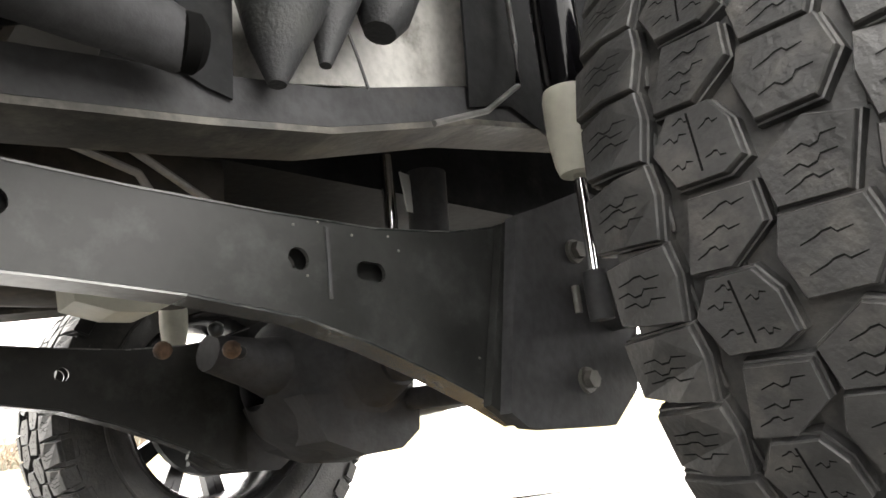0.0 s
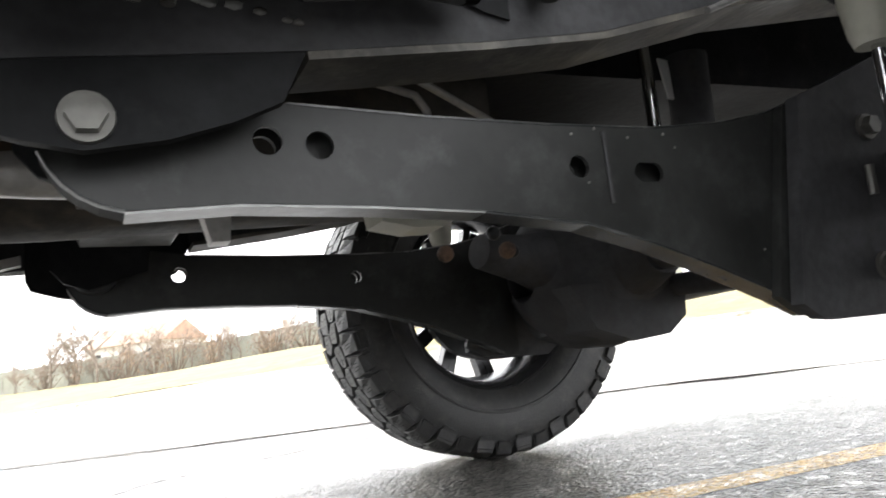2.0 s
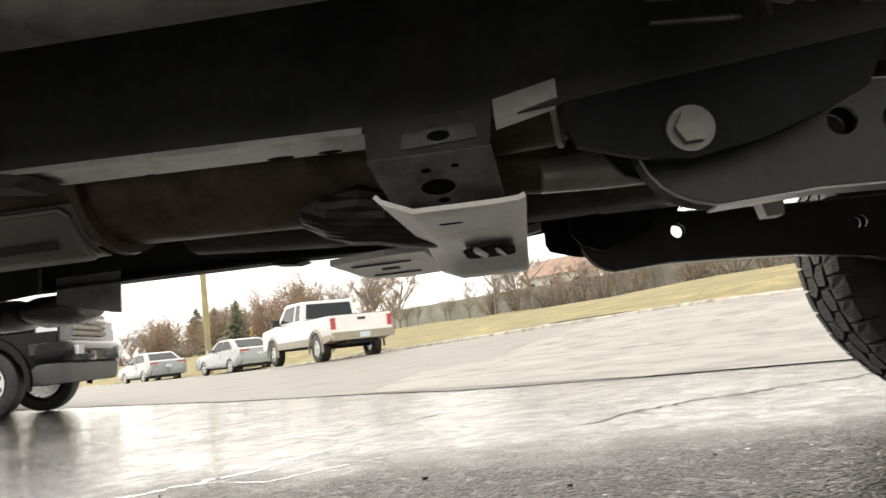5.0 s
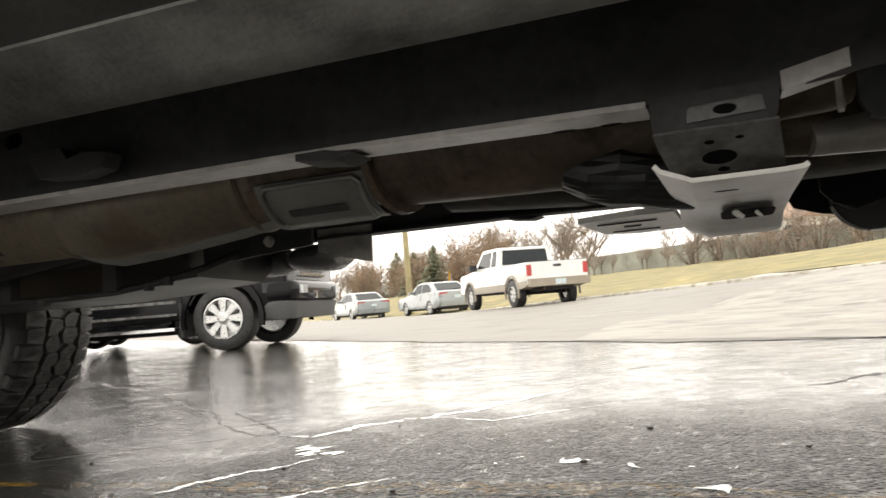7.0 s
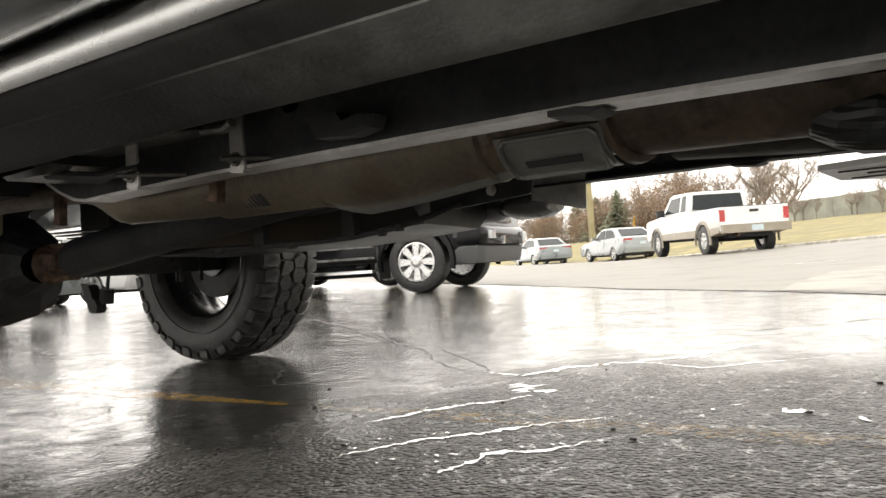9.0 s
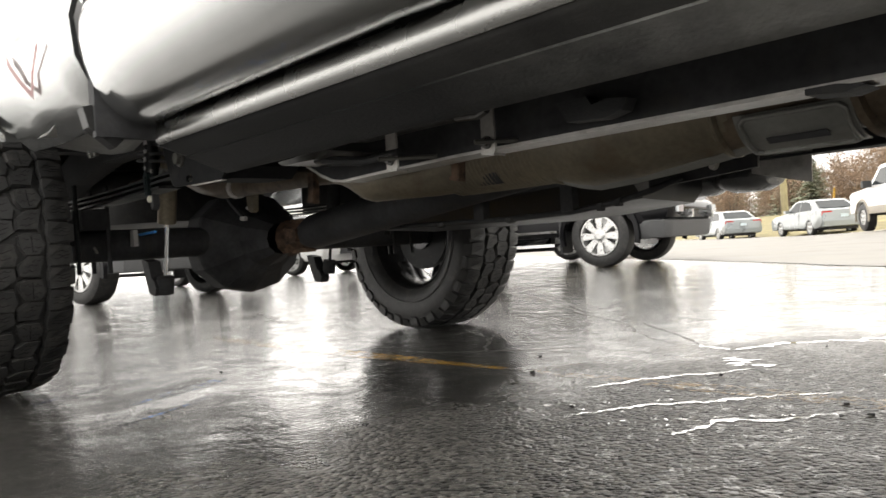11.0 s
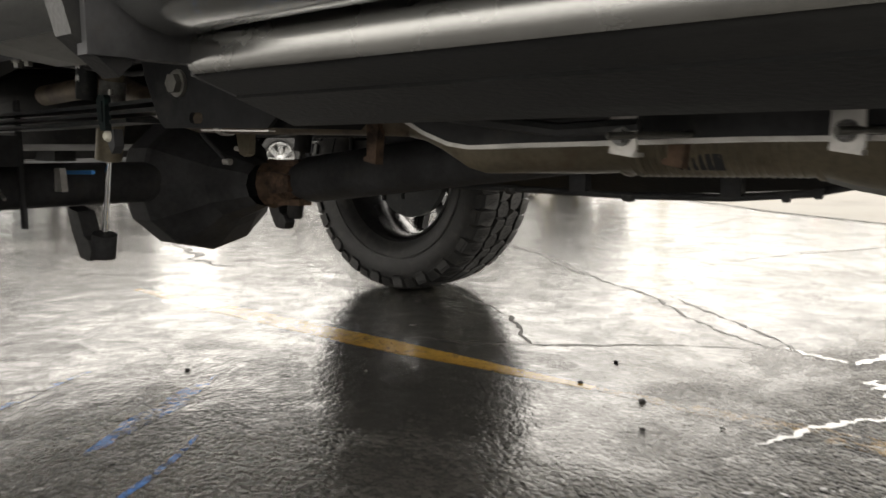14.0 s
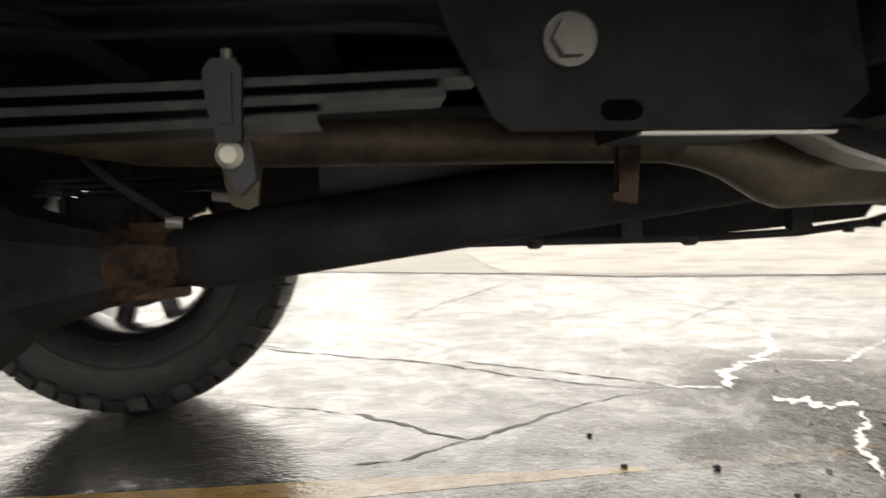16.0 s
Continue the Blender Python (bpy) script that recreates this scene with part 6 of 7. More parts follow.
first = [(x, max(3.32 - 0.3 * (x + 0.54), 3.32 + (4.54 - 3.32) * (-0.54 - x) / 1.89) if x < 14 else -1.0, 0.006) for x, y, z in rows[0]]
sheet(bm, [first] + rows)
tagged(part("drive", bm, M_CONCRETE), "pale wet concrete drive with a broken edge", "driveway", kind="structure")


# ---- parked vehicles
def wheel_meshes(r, w, rim_r, spokes, material):
    """Tyre, rim and hub of a parked vehicle's wheel, turned round the y axis."""
    bm = B()
    lathe(bm, [(-w * 0.36, rim_r), (-w * 0.5, rim_r + 0.03), (-w * 0.52, r * 0.86), (-w * 0.42, r * 0.975), (-w * 0.2, r), (w * 0.2, r), (w * 0.42, r * 0.975), (w * 0.52, r * 0.86), (w * 0.5, rim_r + 0.03), (w * 0.36, rim_r)], 40)
    tyre = part("tyre", bm, M_RUBBER, smooth=True)
    bm = B()
    lathe(bm, [(-w * 0.3, 0.02), (-w * 0.3, rim_r * 0.9), (w * 0.3, rim_r * 0.96), (w * 0.42, rim_r), (w * 0.46, rim_r + 0.008), (w * 0.47, rim_r - 0.012), (w * 0.38, rim_r * 0.93), (w * 0.30, rim_r * 0.90)], 40)
    for k in range(spokes):
        vs = prism(bm, [(-rim_r * 0.11, rim_r * 0.2), (rim_r * 0.11, rim_r * 0.2), (rim_r * 0.20, rim_r * 0.95), (-rim_r * 0.20, rim_r * 0.95)], w * 0.30, w * 0.42)
        bmesh.ops.rotate(bm, verts=vs, cent=(0, 0, 0), matrix=Matrix.Rotation(2 * math.pi * k / spokes, 3, "Y"))
    lathe(bm, [(w * 0.28, rim_r * 0.34), (w * 0.44, rim_r * 0.30), (w * 0.46, rim_r * 0.2), (w * 0.5, rim_r * 0.15), (w * 0.5, 0.001)], 24)
    rim = part("rim", bm, material, smooth=True)
    out = (tyre.data, rim.data)
    bpy.data.objects.remove(tyre)
    bpy.data.objects.remove(rim)
    return out


def arch(x, r, ar, zb):
    """Points of a wheel arch along the lower edge, from the rear forward."""
    a0 = math.asin(min(max((zb - r) / ar, -0.9), 0.9))
    return [(x + ar * math.cos(a), r + ar * math.sin(a)) for a in [math.pi - a0 - (math.pi - 2 * a0) * k / 12 for k in range(13)]]


def add_body(car, outline, w, material, taper_z, taper, name="body", label="", bevel=0.035):
    bm = B()
    prism(bm, outline, -w, w)
    bmesh.ops.bevel(bm, geom=[e for e in bm.edges if abs(e.verts[0].co.y - e.verts[1].co.y) < 0.01], offset=bevel, segments=3, profile=0.6, affect="EDGES", clamp_overlap=True)
    for v in bm.verts:
        v.co.y *= 1 - taper * max(v.co.z - taper_z, 0)
    return part(name, bm, material, car, label, smooth=True)


def side_glass(car, pts, w, taper_z, taper, s, name="side_window"):
    bm = B()
    ys = [s * (w * (1 - taper * max(z - taper_z, 0)) + 0.004) for x, z in pts]
    vs = [bm.verts.new((x, y, z)) for (x, z), y in zip(pts, ys)]
    bm.faces.new(vs)
    thicken(bm, 0.008)
    part(name, bm, M_GLASS, car, "dark tinted window")


def end_glass(car, a, b, w0, w1, name):
    """A windscreen or rear window between two heights given as (x, z)."""
    bm = B()
    sheet(bm, [[(a[0], -w0, a[1]), (a[0], w0, a[1])], [(b[0], -w1, b[1]), (b[0], w1, b[1])]])
    thicken(bm, 0.008)
    part(name, bm, M_GLASS, car, "dark window glass")


def slab(name, car, x0, x1, y0, y1, z0, z1, material, label="", bevel=0.012):
    bm = B()
    box(bm, x0, x1, y0, y1, z0, z1)
    return part(name, bm, material, car, label, bevel=bevel)


def add_wheels(car, wb, track, r, meshes, labels=""):
    for x in (0, -wb):
        for s in (-1, 1):
            wheel = new("wheel")
            wheel.parent = car
            wheel.matrix_basis = pose(x, s * track * 0.5, r, 0, 0, 0 if s > 0 else 180)
            if labels:
                wheel["label"] = labels
            for nm, me in zip(("tyre", "rim"), meshes):
                ob = new(nm, me)
                ob.parent = wheel


def heading(x, y):
    return math.degrees(math.atan2(y, x))


def pickup(label, at, rz, z, wb, track, r, paint, lower, wheels, front=1.0, rear=1.25, w=0.95, cab_rear=-2.55, split=0.62, dam=None, zs=1.0):
    """A crew or extended cab pickup; the front axle is at its origin."""
    car = thing("parked_pickup", label, "pickup truck", at=pose(at[0], at[1], z, 0, 0, rz))
    ar, zb = r + 0.085, 0.5 * zs
    belt, roof = 1.18 * zs, 1.76 * zs
    low = [(-wb - rear, zb + 0.10)] + [(-wb - ar - 0.02, zb)] + arch(-wb, r, ar, zb)[0:] + arch(0, r, ar, zb) + [(front, zb)]
    add_body(car, low + [(front + 0.02, 0.95 * zs), (front - 0.08, 1.10 * zs), (-0.55, belt + 0.02), (cab_rear, belt), (-wb - rear, belt)], w, paint, 0.9 * zs, 0.05)
    gh_w = w * (1 - 0.05 * (belt - 0.9 * zs))
    add_body(car, [(cab_rear + 0.02, belt - 0.03), (-0.50, belt - 0.02), (-1.12, roof - 0.03), (-1.35, roof), (cab_rear + 0.14, roof - 0.02), (cab_rear + 0.06, roof - 0.05)], gh_w, paint, belt, 0.22, "cab", bevel=0.03)
    mid = -1.2 + (cab_rear + 1.2) * split
    for s in (-1, 1):
        side_glass(car, [(-0.82, belt + 0.06), (-1.22, roof - 0.11), (mid + 0.05, roof - 0.10), (mid + 0.05, belt + 0.05)], gh_w, belt, 0.22, s)
        side_glass(car, [(mid - 0.06, belt + 0.05), (mid - 0.06, roof - 0.10), (cab_rear + 0.22, roof - 0.10), (cab_rear + 0.16, belt + 0.05)], gh_w, belt, 0.22, s)
        slab("door_seam", car, mid - 0.01, mid, s * w, s * (w + 0.001), zb + 0.12, belt - 0.02, M_PLASTIC, bevel=0)
        slab("door_seam", car, cab_rear - 0.008, cab_rear + 0.004, s * w, s * (w + 0.001), zb + 0.12, belt - 0.02, M_PLASTIC, bevel=0)
        slab("wing_mirror", car, -0.88, -0.72, s * (gh_w + 0.02), s * (gh_w + 0.26), belt, belt + 0.2, M_PLASTIC, "black wing mirror", 0.03)
        slab("door_handle", car, mid + 0.12, mid + 0.3, s * (w - 0.005), s * (w + 0.02), belt - 0.14, belt - 0.10, M_CHROME if dam else paint, bevel=0.006)
        slab("tail_lamp", car, -wb - rear - 0.008, -wb - rear + 0.13, s * (w - 0.16), s * (w - 0.012), belt - 0.38, belt - 0.07, M_RED, "red tail lamp", 0.012)
        slab("headlamp", car, front - 0.22, front + 0.0, s * (w - 0.42), s * (w - 0.0), 0.90 * zs, 1.05 * zs, M_LAMP, "clear headlamp", 0.02)
        for ax in (0, -wb):
            bm = B()
            ring = [math.pi * (k - 1) / 14 for k in range(17)]
            sheet(bm, [[(ax + (ar + d) * math.cos(a), s * y, r + (ar + d) * math.sin(a)) for a in ring] for d, y in ((-0.005, w - 0.02), (-0.002, w + 0.035), (0.05, w + 0.03), (0.065, w - 0.005))])
            part("arch_flare", bm, lower, car, smooth=True)
    end_glass(car, (-0.57, belt + 0.05), (-1.07, roof - 0.09), gh_w * 0.9, gh_w * 0.8, "windscreen")
    end_glass(car, (cab_rear + 0.016, belt + 0.07), (cab_rear + 0.052, roof - 0.11), gh_w * 0.82, gh_w * 0.76, "rear_window")
    add_body(car, [(-wb + ar + 0.03, zb - 0.02), (-ar - 0.03, zb - 0.02), (-ar - 0.03, zb + 0.2), (-wb + ar + 0.03, zb + 0.2)], w + 0.012, lower, 5, 0, "lower_cladding", bevel=0.01)
    add_body(car, [(-wb - rear + 0.02, zb + 0.06), (-wb - ar - 0.03, zb - 0.02), (-wb - ar - 0.03, zb + 0.2), (-wb - rear + 0.02, zb + 0.22)], w + 0.012, lower, 5, 0, "rear_cladding", bevel=0.01)
    slab("rear_bumper", car, -wb - rear - 0.16, -wb - rear + 0.02, -w + 0.03, w - 0.03, zb + 0.04, zb + 0.26, lower, "", 0.03)
    slab("plate", car, -wb - rear - 0.166, -wb - rear - 0.158, -0.16, 0.16, zb + 0.07, zb + 0.22, M_PLATE, "pale blue-white number plate without writing", 0)
    slab("tailgate_handle", car, -wb - rear - 0.012, -wb - rear, -0.12, 0.12, belt - 0.16, belt - 0.09, M_PLASTIC, bevel=0.004)
    slab("bed_rail", car, -wb - rear + 0.02, cab_rear, -w * 0.9, w * 0.9, belt - 0.01, belt + 0.018, M_PLASTIC, "black bed cover", 0.006)
    slab("underbody", car, -wb - rear + 0.25, front - 0.3, -w * 0.62, w * 0.62, zb - 0.08, zb + 0.35, M_FRAME, "", 0.02)
    bm = B()
    tube(bm, [(-wb, -track * 0.5, r), (-wb, 0, r), (-wb, track * 0.5, r)], 0.05, 12)
    part("rear_axle", bm, M_FRAME, car, smooth=True)
    bm = B()
    tube(bm, [(-wb - 0.2, 0.3, zb - 0.02), (-wb - rear - 0.05, 0.45, zb - 0.02)], 0.04, 12)
    part("tail_pipe", bm, M_RUST, car, smooth=True)
    if dam:
        def wrap(name, section, reach, material, label):
            """A moulding carried round the nose from one arch to the other; section: (out, z)."""
            bm = B()
            plan = []
            for k in range(25):
                u = -1 + k / 12
                side = min(abs(u) / 0.62, 1)
                x = front + reach * (1 - 0.22 * side ** 2.4) if abs(u) < 0.62 else front + reach * 0.78 - (abs(u) - 0.62) / 0.38 * (front + reach * 0.78 - ar - 0.03)
                y = math.copysign((w - 0.04) * side ** 0.9 if abs(u) < 0.62 else w - 0.04 + 0.045 * (1 - ((abs(u) - 0.62) / 0.38 - 0.5) ** 2 * 2), u)
                plan.append((x, y))
            sheet(bm, [[(x + o * 0.7, y * (1 + o * 0.35), z) for x, y in plan] for o, z in section])
            thicken(bm, 0.03)
            part(name, bm, material, car, label, smooth=True)

        wrap("front_bumper", [(-0.05, 0.55), (0.015, 0.57), (0.05, 0.63), (0.055, 0.70), (0.03, 0.76), (-0.04, 0.80), (-0.16, 0.815)], 0.10, M_BLACKPAINT, "gloss black bumper")
        wrap("air_dam", [(-0.07, 0.325), (-0.02, 0.335), (0.0, 0.38), (0.02, 0.47), (0.03, 0.535), (-0.03, 0.555)], 0.07, M_DAM, "dark grey plastic air dam")
        for s in (-1, 1):
            slab("bumper_pad", car, front - 0.05, front + 0.12, s * 0.42, s * 0.60, 0.60, 0.70, M_PLASTIC, "black recess in the bumper", 0.03)
        for k in range(4):
            slab("grille_bar", car, front - 0.02, front + 0.045, -0.52, 0.52, 0.86 + 0.07 * k, 0.90 + 0.07 * k, M_CHROME, "chrome grille bar", 0.008)
        for s in (-1, 1):
            slab("fog_lamp", car, front - 0.02, front + 0.165, s * 0.62, s * 0.80, 0.63, 0.73, M_LAMP, "fog lamp", 0.02)
            slab("tow_hook", car, front + 0.1, front + 0.22, s * 0.40, s * 0.46, 0.56, 0.66, M_CHROME, "", 0.015)
            slab("marker_bezel", car, front - 0.30, front - 0.1, s * (w - 0.01), s * (w + 0.006), 0.66, 0.78, M_PLASTIC, "", 0.004)
            for z0, z1, dy, mt in ((0.29, 0.325, 0.10, M_CHROME), (0.47, 0.50, 0.022, M_SCUFF), (0.62, 0.655, 0.020, M_SCUFF)):
                slab("side_strip", car, -wb + ar + 0.08, -ar - 0.10, s * (w - 0.03), s * (w + dy), z0, z1, mt, "chrome side strip" if mt == M_CHROME else "dull grey side moulding", 0.006)
            for z0, r0, x0, x1 in ((0.78, 0.022, -wb + ar, -ar - 0.02), (0.93, 0.03, -wb - rear + 0.1, front - 0.25), (1.06, 0.026, -wb - rear + 0.1, front - 0.3)):
                bm = B()
                tube(bm, [(x0, s * (w - 0.012), z0), (0.5 * (x0 + x1), s * (w - 0.006), z0 + 0.01), (x1, s * (w - 0.02), z0)], r0, 12)
                part("body_crease", bm, paint, car, smooth=True)
            slab("mud_flap", car, -ar - 0.06, -ar - 0.03, s * (w - 0.30), s * (w + 0.02), 0.20, 0.62, M_PLASTIC, "black mud flap", 0.006)
    else:
        slab("front_bumper", car, front - 0.05, front + 0.14, -w + 0.02, w - 0.02, zb, zb + 0.26, lower, "", 0.04)
    add_wheels(car, wb, track, r, wheels)
    return car


def saloon(name, label, category, at, rz, z, paint, wheels, r=0.325, wb=2.75, h=1.46, w=0.90, dark_low=False):
    """A four-door car; the front axle is at its origin."""
    car = thing(name, label, category, at=pose(at[0], at[1], z, 0, 0, rz))
    ar, zb, front, rear = r + 0.05, 0.27, 0.92, 1.08
    belt = h * 0.63
    low = [(-wb - rear + 0.1, zb + 0.05), (-wb - ar - 0.1, zb)] + arch(-wb, r, ar, zb) + arch(0, r, ar, zb) + [(front - 0.1, zb - 0.02)]
    add_body(car, low + [(front, zb + 0.18), (front - 0.02, belt * 0.78), (front - 0.25, belt * 0.88), (-0.45, belt + 0.03), (-2.8, belt + 0.06), (-wb - rear + 0.12, belt + 0.10), (-wb - rear, belt + 0.06), (-wb - rear - 0.03, zb + 0.22)], w, paint, 0.6, 0.10, bevel=0.06)
    gw = w * 0.945
    add_body(car, [(-3.45, belt + 0.05), (-0.42, belt + 0.0), (-1.22, h - 0.05), (-1.6, h), (-2.25, h - 0.005), (-2.62, h - 0.05)], gw, paint, belt, 0.34, "roof", bevel=0.045)
    for s in (-1, 1):
        side_glass(car, [(-0.80, belt + 0.07), (-1.34, h - 0.10), (-1.78, h - 0.075), (-1.80, belt + 0.07)], gw, belt, 0.34, s)
        side_glass(car, [(-1.87, belt + 0.07), (-1.85, h - 0.075), (-2.3, h - 0.085), (-2.58, h - 0.14), (-2.92, belt + 0.10)], gw, belt, 0.34, s)
        slab("door_seam", car, -1.86, -1.852, s * w * 0.99, s * (w + 0.001), zb + 0.1, belt, M_PLASTIC, bevel=0)
        slab("door_handle", car, -1.82, -1.62, s * (w * 0.975), s * (w * 0.975 + 0.02), belt - 0.08, belt - 0.05, paint, bevel=0.006)
        slab("wing_mirror", car, -0.98, -0.80, s * gw, s * (gw + 0.2), belt + 0.05, belt + 0.17, paint, "", 0.03)
        slab("tail_lamp", car, -wb - rear - 0.006, -wb - rear + 0.24, s * (w * 0.52), s * (w * 0.965), belt - 0.14, belt + 0.02, M_RED, "red tail lamp", 0.02)
        slab("headlamp", car, front - 0.32, front - 0.02, s * w * 0.55, s * w * 0.97, belt * 0.66, belt * 0.80, M_LAMP, "clear headlamp", 0.02)
    end_glass(car, (-3.28, belt + 0.165), (-2.70, h - 0.072), gw * 0.80, gw * 0.68, "rear_window")
    end_glass(car, (-0.55, belt + 0.105), (-1.18, h - 0.055), gw * 0.84, gw * 0.70, "windscreen")
    slab("rear_bumper", car, -wb - rear - 0.07, -wb - rear + 0.05, -w * 0.93, w * 0.93, zb + 0.08, zb + 0.28, paint, "", 0.035)
    slab("plate", car, -wb - rear - 0.04, -wb - rear - 0.03, -0.15, 0.15, belt - 0.24, belt - 0.11, M_PLATE, "pale number plate without writing", 0)
    slab("underbody", car, -wb - rear + 0.15, front - 0.2, -w * 0.66, w * 0.66, zb - 0.07, zb + 0.3, M_FRAME, "", 0.02)
    slab("grille", car, front - 0.06, front + 0.005, -w * 0.45, w * 0.45, zb + 0.12, belt * 0.72, M_PLASTIC, "black grille", 0.015)
    add_wheels(car, wb, w * 2 - 0.22, r, wheels)
    return car


M_DAM = mat("dark_grey_dam_plastic", (0.075, 0.076, 0.078), 0.6, var=0.2, scale=4, bump=0.2, bscale=120)
M_PLATE = mat("pale_number_plate", (0.55, 0.64, 0.68), 0.4, var=0.08, bump=0)
M_DARKCAR = mat("dark_grey_car_paint", (0.03, 0.031, 0.034), 0.2, 0.3, var=0.1, bump=0, coat=0.8)
M_ALLOY = mat("pale_alloy", (0.62, 0.62, 0.61), 0.28, 0.75, var=0.12, scale=20, bump=0)
TRUCK_WHEEL = wheel_meshes(0.415, 0.27, 0.215, 6, M_ALLOY)
BIG_WHEEL = wheel_meshes(0.395, 0.27, 0.245, 8, M_ALLOY)
CAR_WHEEL = wheel_meshes(0.325, 0.2, 0.225, 5, M_ALLOY)
WAY = heading(-0.72, 0.69)
ROW = heading(0.976, 0.217)
pickup("white extended-cab pickup with beige lower cladding parked by the kerb", (-8.79, 23.77), 127.5, 0.055, 3.75, 1.62, 0.415, M_WHITE, M_TAN, TRUCK_WHEEL, front=0.95, rear=1.15, w=0.95, cab_rear=-2.7, split=0.58, zs=1.07)
saloon("parked_car", "pale silver saloon car with red tail lamps on the road", "car", (-15.3, 32.9), WAY, -0.09, M_SILVER, CAR_WHEEL)
saloon("parked_car", "pale silver saloon car further along the road", "car", (-21.4, 37.1), WAY, -0.165, M_SILVER, CAR_WHEEL)
pickup("shiny black pickup with chrome eight-spoke wheels and dark grey air dam", (-7.27, 7.38), ROW, 0.0, 3.6, 1.62, 0.395, M_BLACKPAINT, M_BLACKPAINT, BIG_WHEEL, front=0.82, rear=1.2, w=0.94, dam=True)
saloon("parked_suv", "dark estate car with pale alloy wheels in the parking row", "car", (-9.35, 9.4), ROW, 0.0, M_DARKCAR, CAR_WHEEL, r=0.36, h=1.7, w=0.93)
saloon("parked_car", "dark saloon car with alloy wheels in the parking row", "car", (-11.0, 11.6), ROW, 0.02, M_DARKCAR, CAR_WHEEL)
pickup("dark pickup with a grey air dam in the parking row", (-10.3, 2.1), ROW, 0.0, 3.6, 1.62, 0.395, M_BLACKPAINT, M_BLACKPAINT, BIG_WHEEL, front=0.82, rear=1.2, w=0.94, dam=True)
saloon("parked_car", "silver saloon car with clear headlamps in the parking row", "car", (-14.4, 4.9), ROW, 0.0, M_SILVER, CAR_WHEEL)
saloon("parked_car", "white saloon car in the parking row", "car", (-15.0, 7.6), ROW, 0.0, M_WHITE, CAR_WHEEL)

# ---- trees and bushes
M_BARK = mat("grey_brown_bark", (0.20, 0.165, 0.135), 0.9, var=0.3, scale=3, bump=0.5, bscale=20)
M_TWIG = mat("brown_twigs", (0.30, 0.245, 0.20), 0.9, var=0.3, scale=0.8, bump=0)
M_RUSSET = mat("russet_dead_leaves", (0.33, 0.235, 0.165), 0.9, var=0.35, scale=0.7, bump=0)
M_NEEDLE = mat("dark_green_needles", (0.22, 0.235, 0.16), 0.85, var=0.4, scale=1.2, bump=0)
M_OLIVE = mat("olive_wood_pole", (0.36, 0.31, 0.17), 0.8, var=0.2, scale=2, bump=0.3, bscale=20)


def bare_tree(name, label, seed, h, spread, levels=4, twig=M_TWIG):
    rnd = random.Random(seed)
    tree = thing(name, label, "tree", "bare trees")
    wood, fine = B(), B()

    def grow(p, d, length, r, level):
        bend = Vector((rnd.uniform(-1, 1), rnd.uniform(-1, 1), rnd.uniform(-0.2, 0.6))) * 0.18
        mid = p + d * length * 0.5
        end = mid + (d + bend).normalized() * length * 0.5
        target = wood if level < 2 else fine
        tube(target, [p, mid, end], [r, r * 0.8, r * 0.58], 6 if level < 2 else 3, cap=False)
        if level >= levels:
            return
        for k in range(rnd.randint(3, 5) if level else rnd.randint(5, 7)):
            t = rnd.uniform(0.45, 1.0) if level else rnd.uniform(0.4, 1.0)
            q = p.lerp(mid, t * 2) if t < 0.5 else mid.lerp(end, t * 2 - 1)
            a = rnd.uniform(0, 2 * math.pi)
            out = Vector((math.cos(a), math.sin(a), rnd.uniform(0.1, 0.9))) * spread
            grow(q, (d * 0.6 + out).normalized(), length * rnd.uniform(0.45, 0.68), max(r * 0.5, 0.011), level + 1)

    grow(Vector((0, 0, -0.15)), Vector((0, 0, 1)), h * 0.52, h * 0.018, 0)
    part("trunk", wood, M_BARK, tree, smooth=True)
    part("crown", fine, twig, tree)
    return tree


def shrub(name, label, seed, h, w, material, count=1500, leaf=0.12, category="bush"):
    rnd = random.Random(seed)
    bush = thing(name, label, category, "bushes")
    stems, crown = B(), B()
    lumps = [(Vector((rnd.uniform(-0.6, 0.6) * w, rnd.uniform(-0.6, 0.6) * w, rnd.uniform(0.25, 0.85) * h)), rnd.uniform(0.16, 0.38)) for k in range(16)]
    for c, s in lumps:
        tube(stems, [(c.x * 0.15, c.y * 0.15, -0.1), (c.x * 0.6, c.y * 0.6, c.z * 0.55), (c.x, c.y, c.z + 0.3 * h * s)], [0.05, 0.03, 0.012], 5, cap=False)
    for k in range(count):
        c, s = rnd.choice(lumps)
        v = Vector((rnd.gauss(0, 1), rnd.gauss(0, 1), rnd.gauss(0, 1)))
        p = c + Vector((v.x * w * s * 0.75, v.y * w * s * 0.75, v.z * h * s * 0.5))
        if p.z < 0.05:
            continue
        a = Vector((rnd.gauss(0, 1), rnd.gauss(0, 1), rnd.gauss(0, 1))).normalized() * leaf * rnd.uniform(0.4, 1)
        b = Vector((rnd.gauss(0, 1), rnd.gauss(0, 1), rnd.gauss(0, 1))).normalized() * leaf * rnd.uniform(0.2, 0.6)
        crown.faces.new([crown.verts.new(p + q) for q in (a, b, -a, -b)])
    part("stem", stems, M_BARK, bush, smooth=True)
    part("crown", crown, material, bush)
    return bush


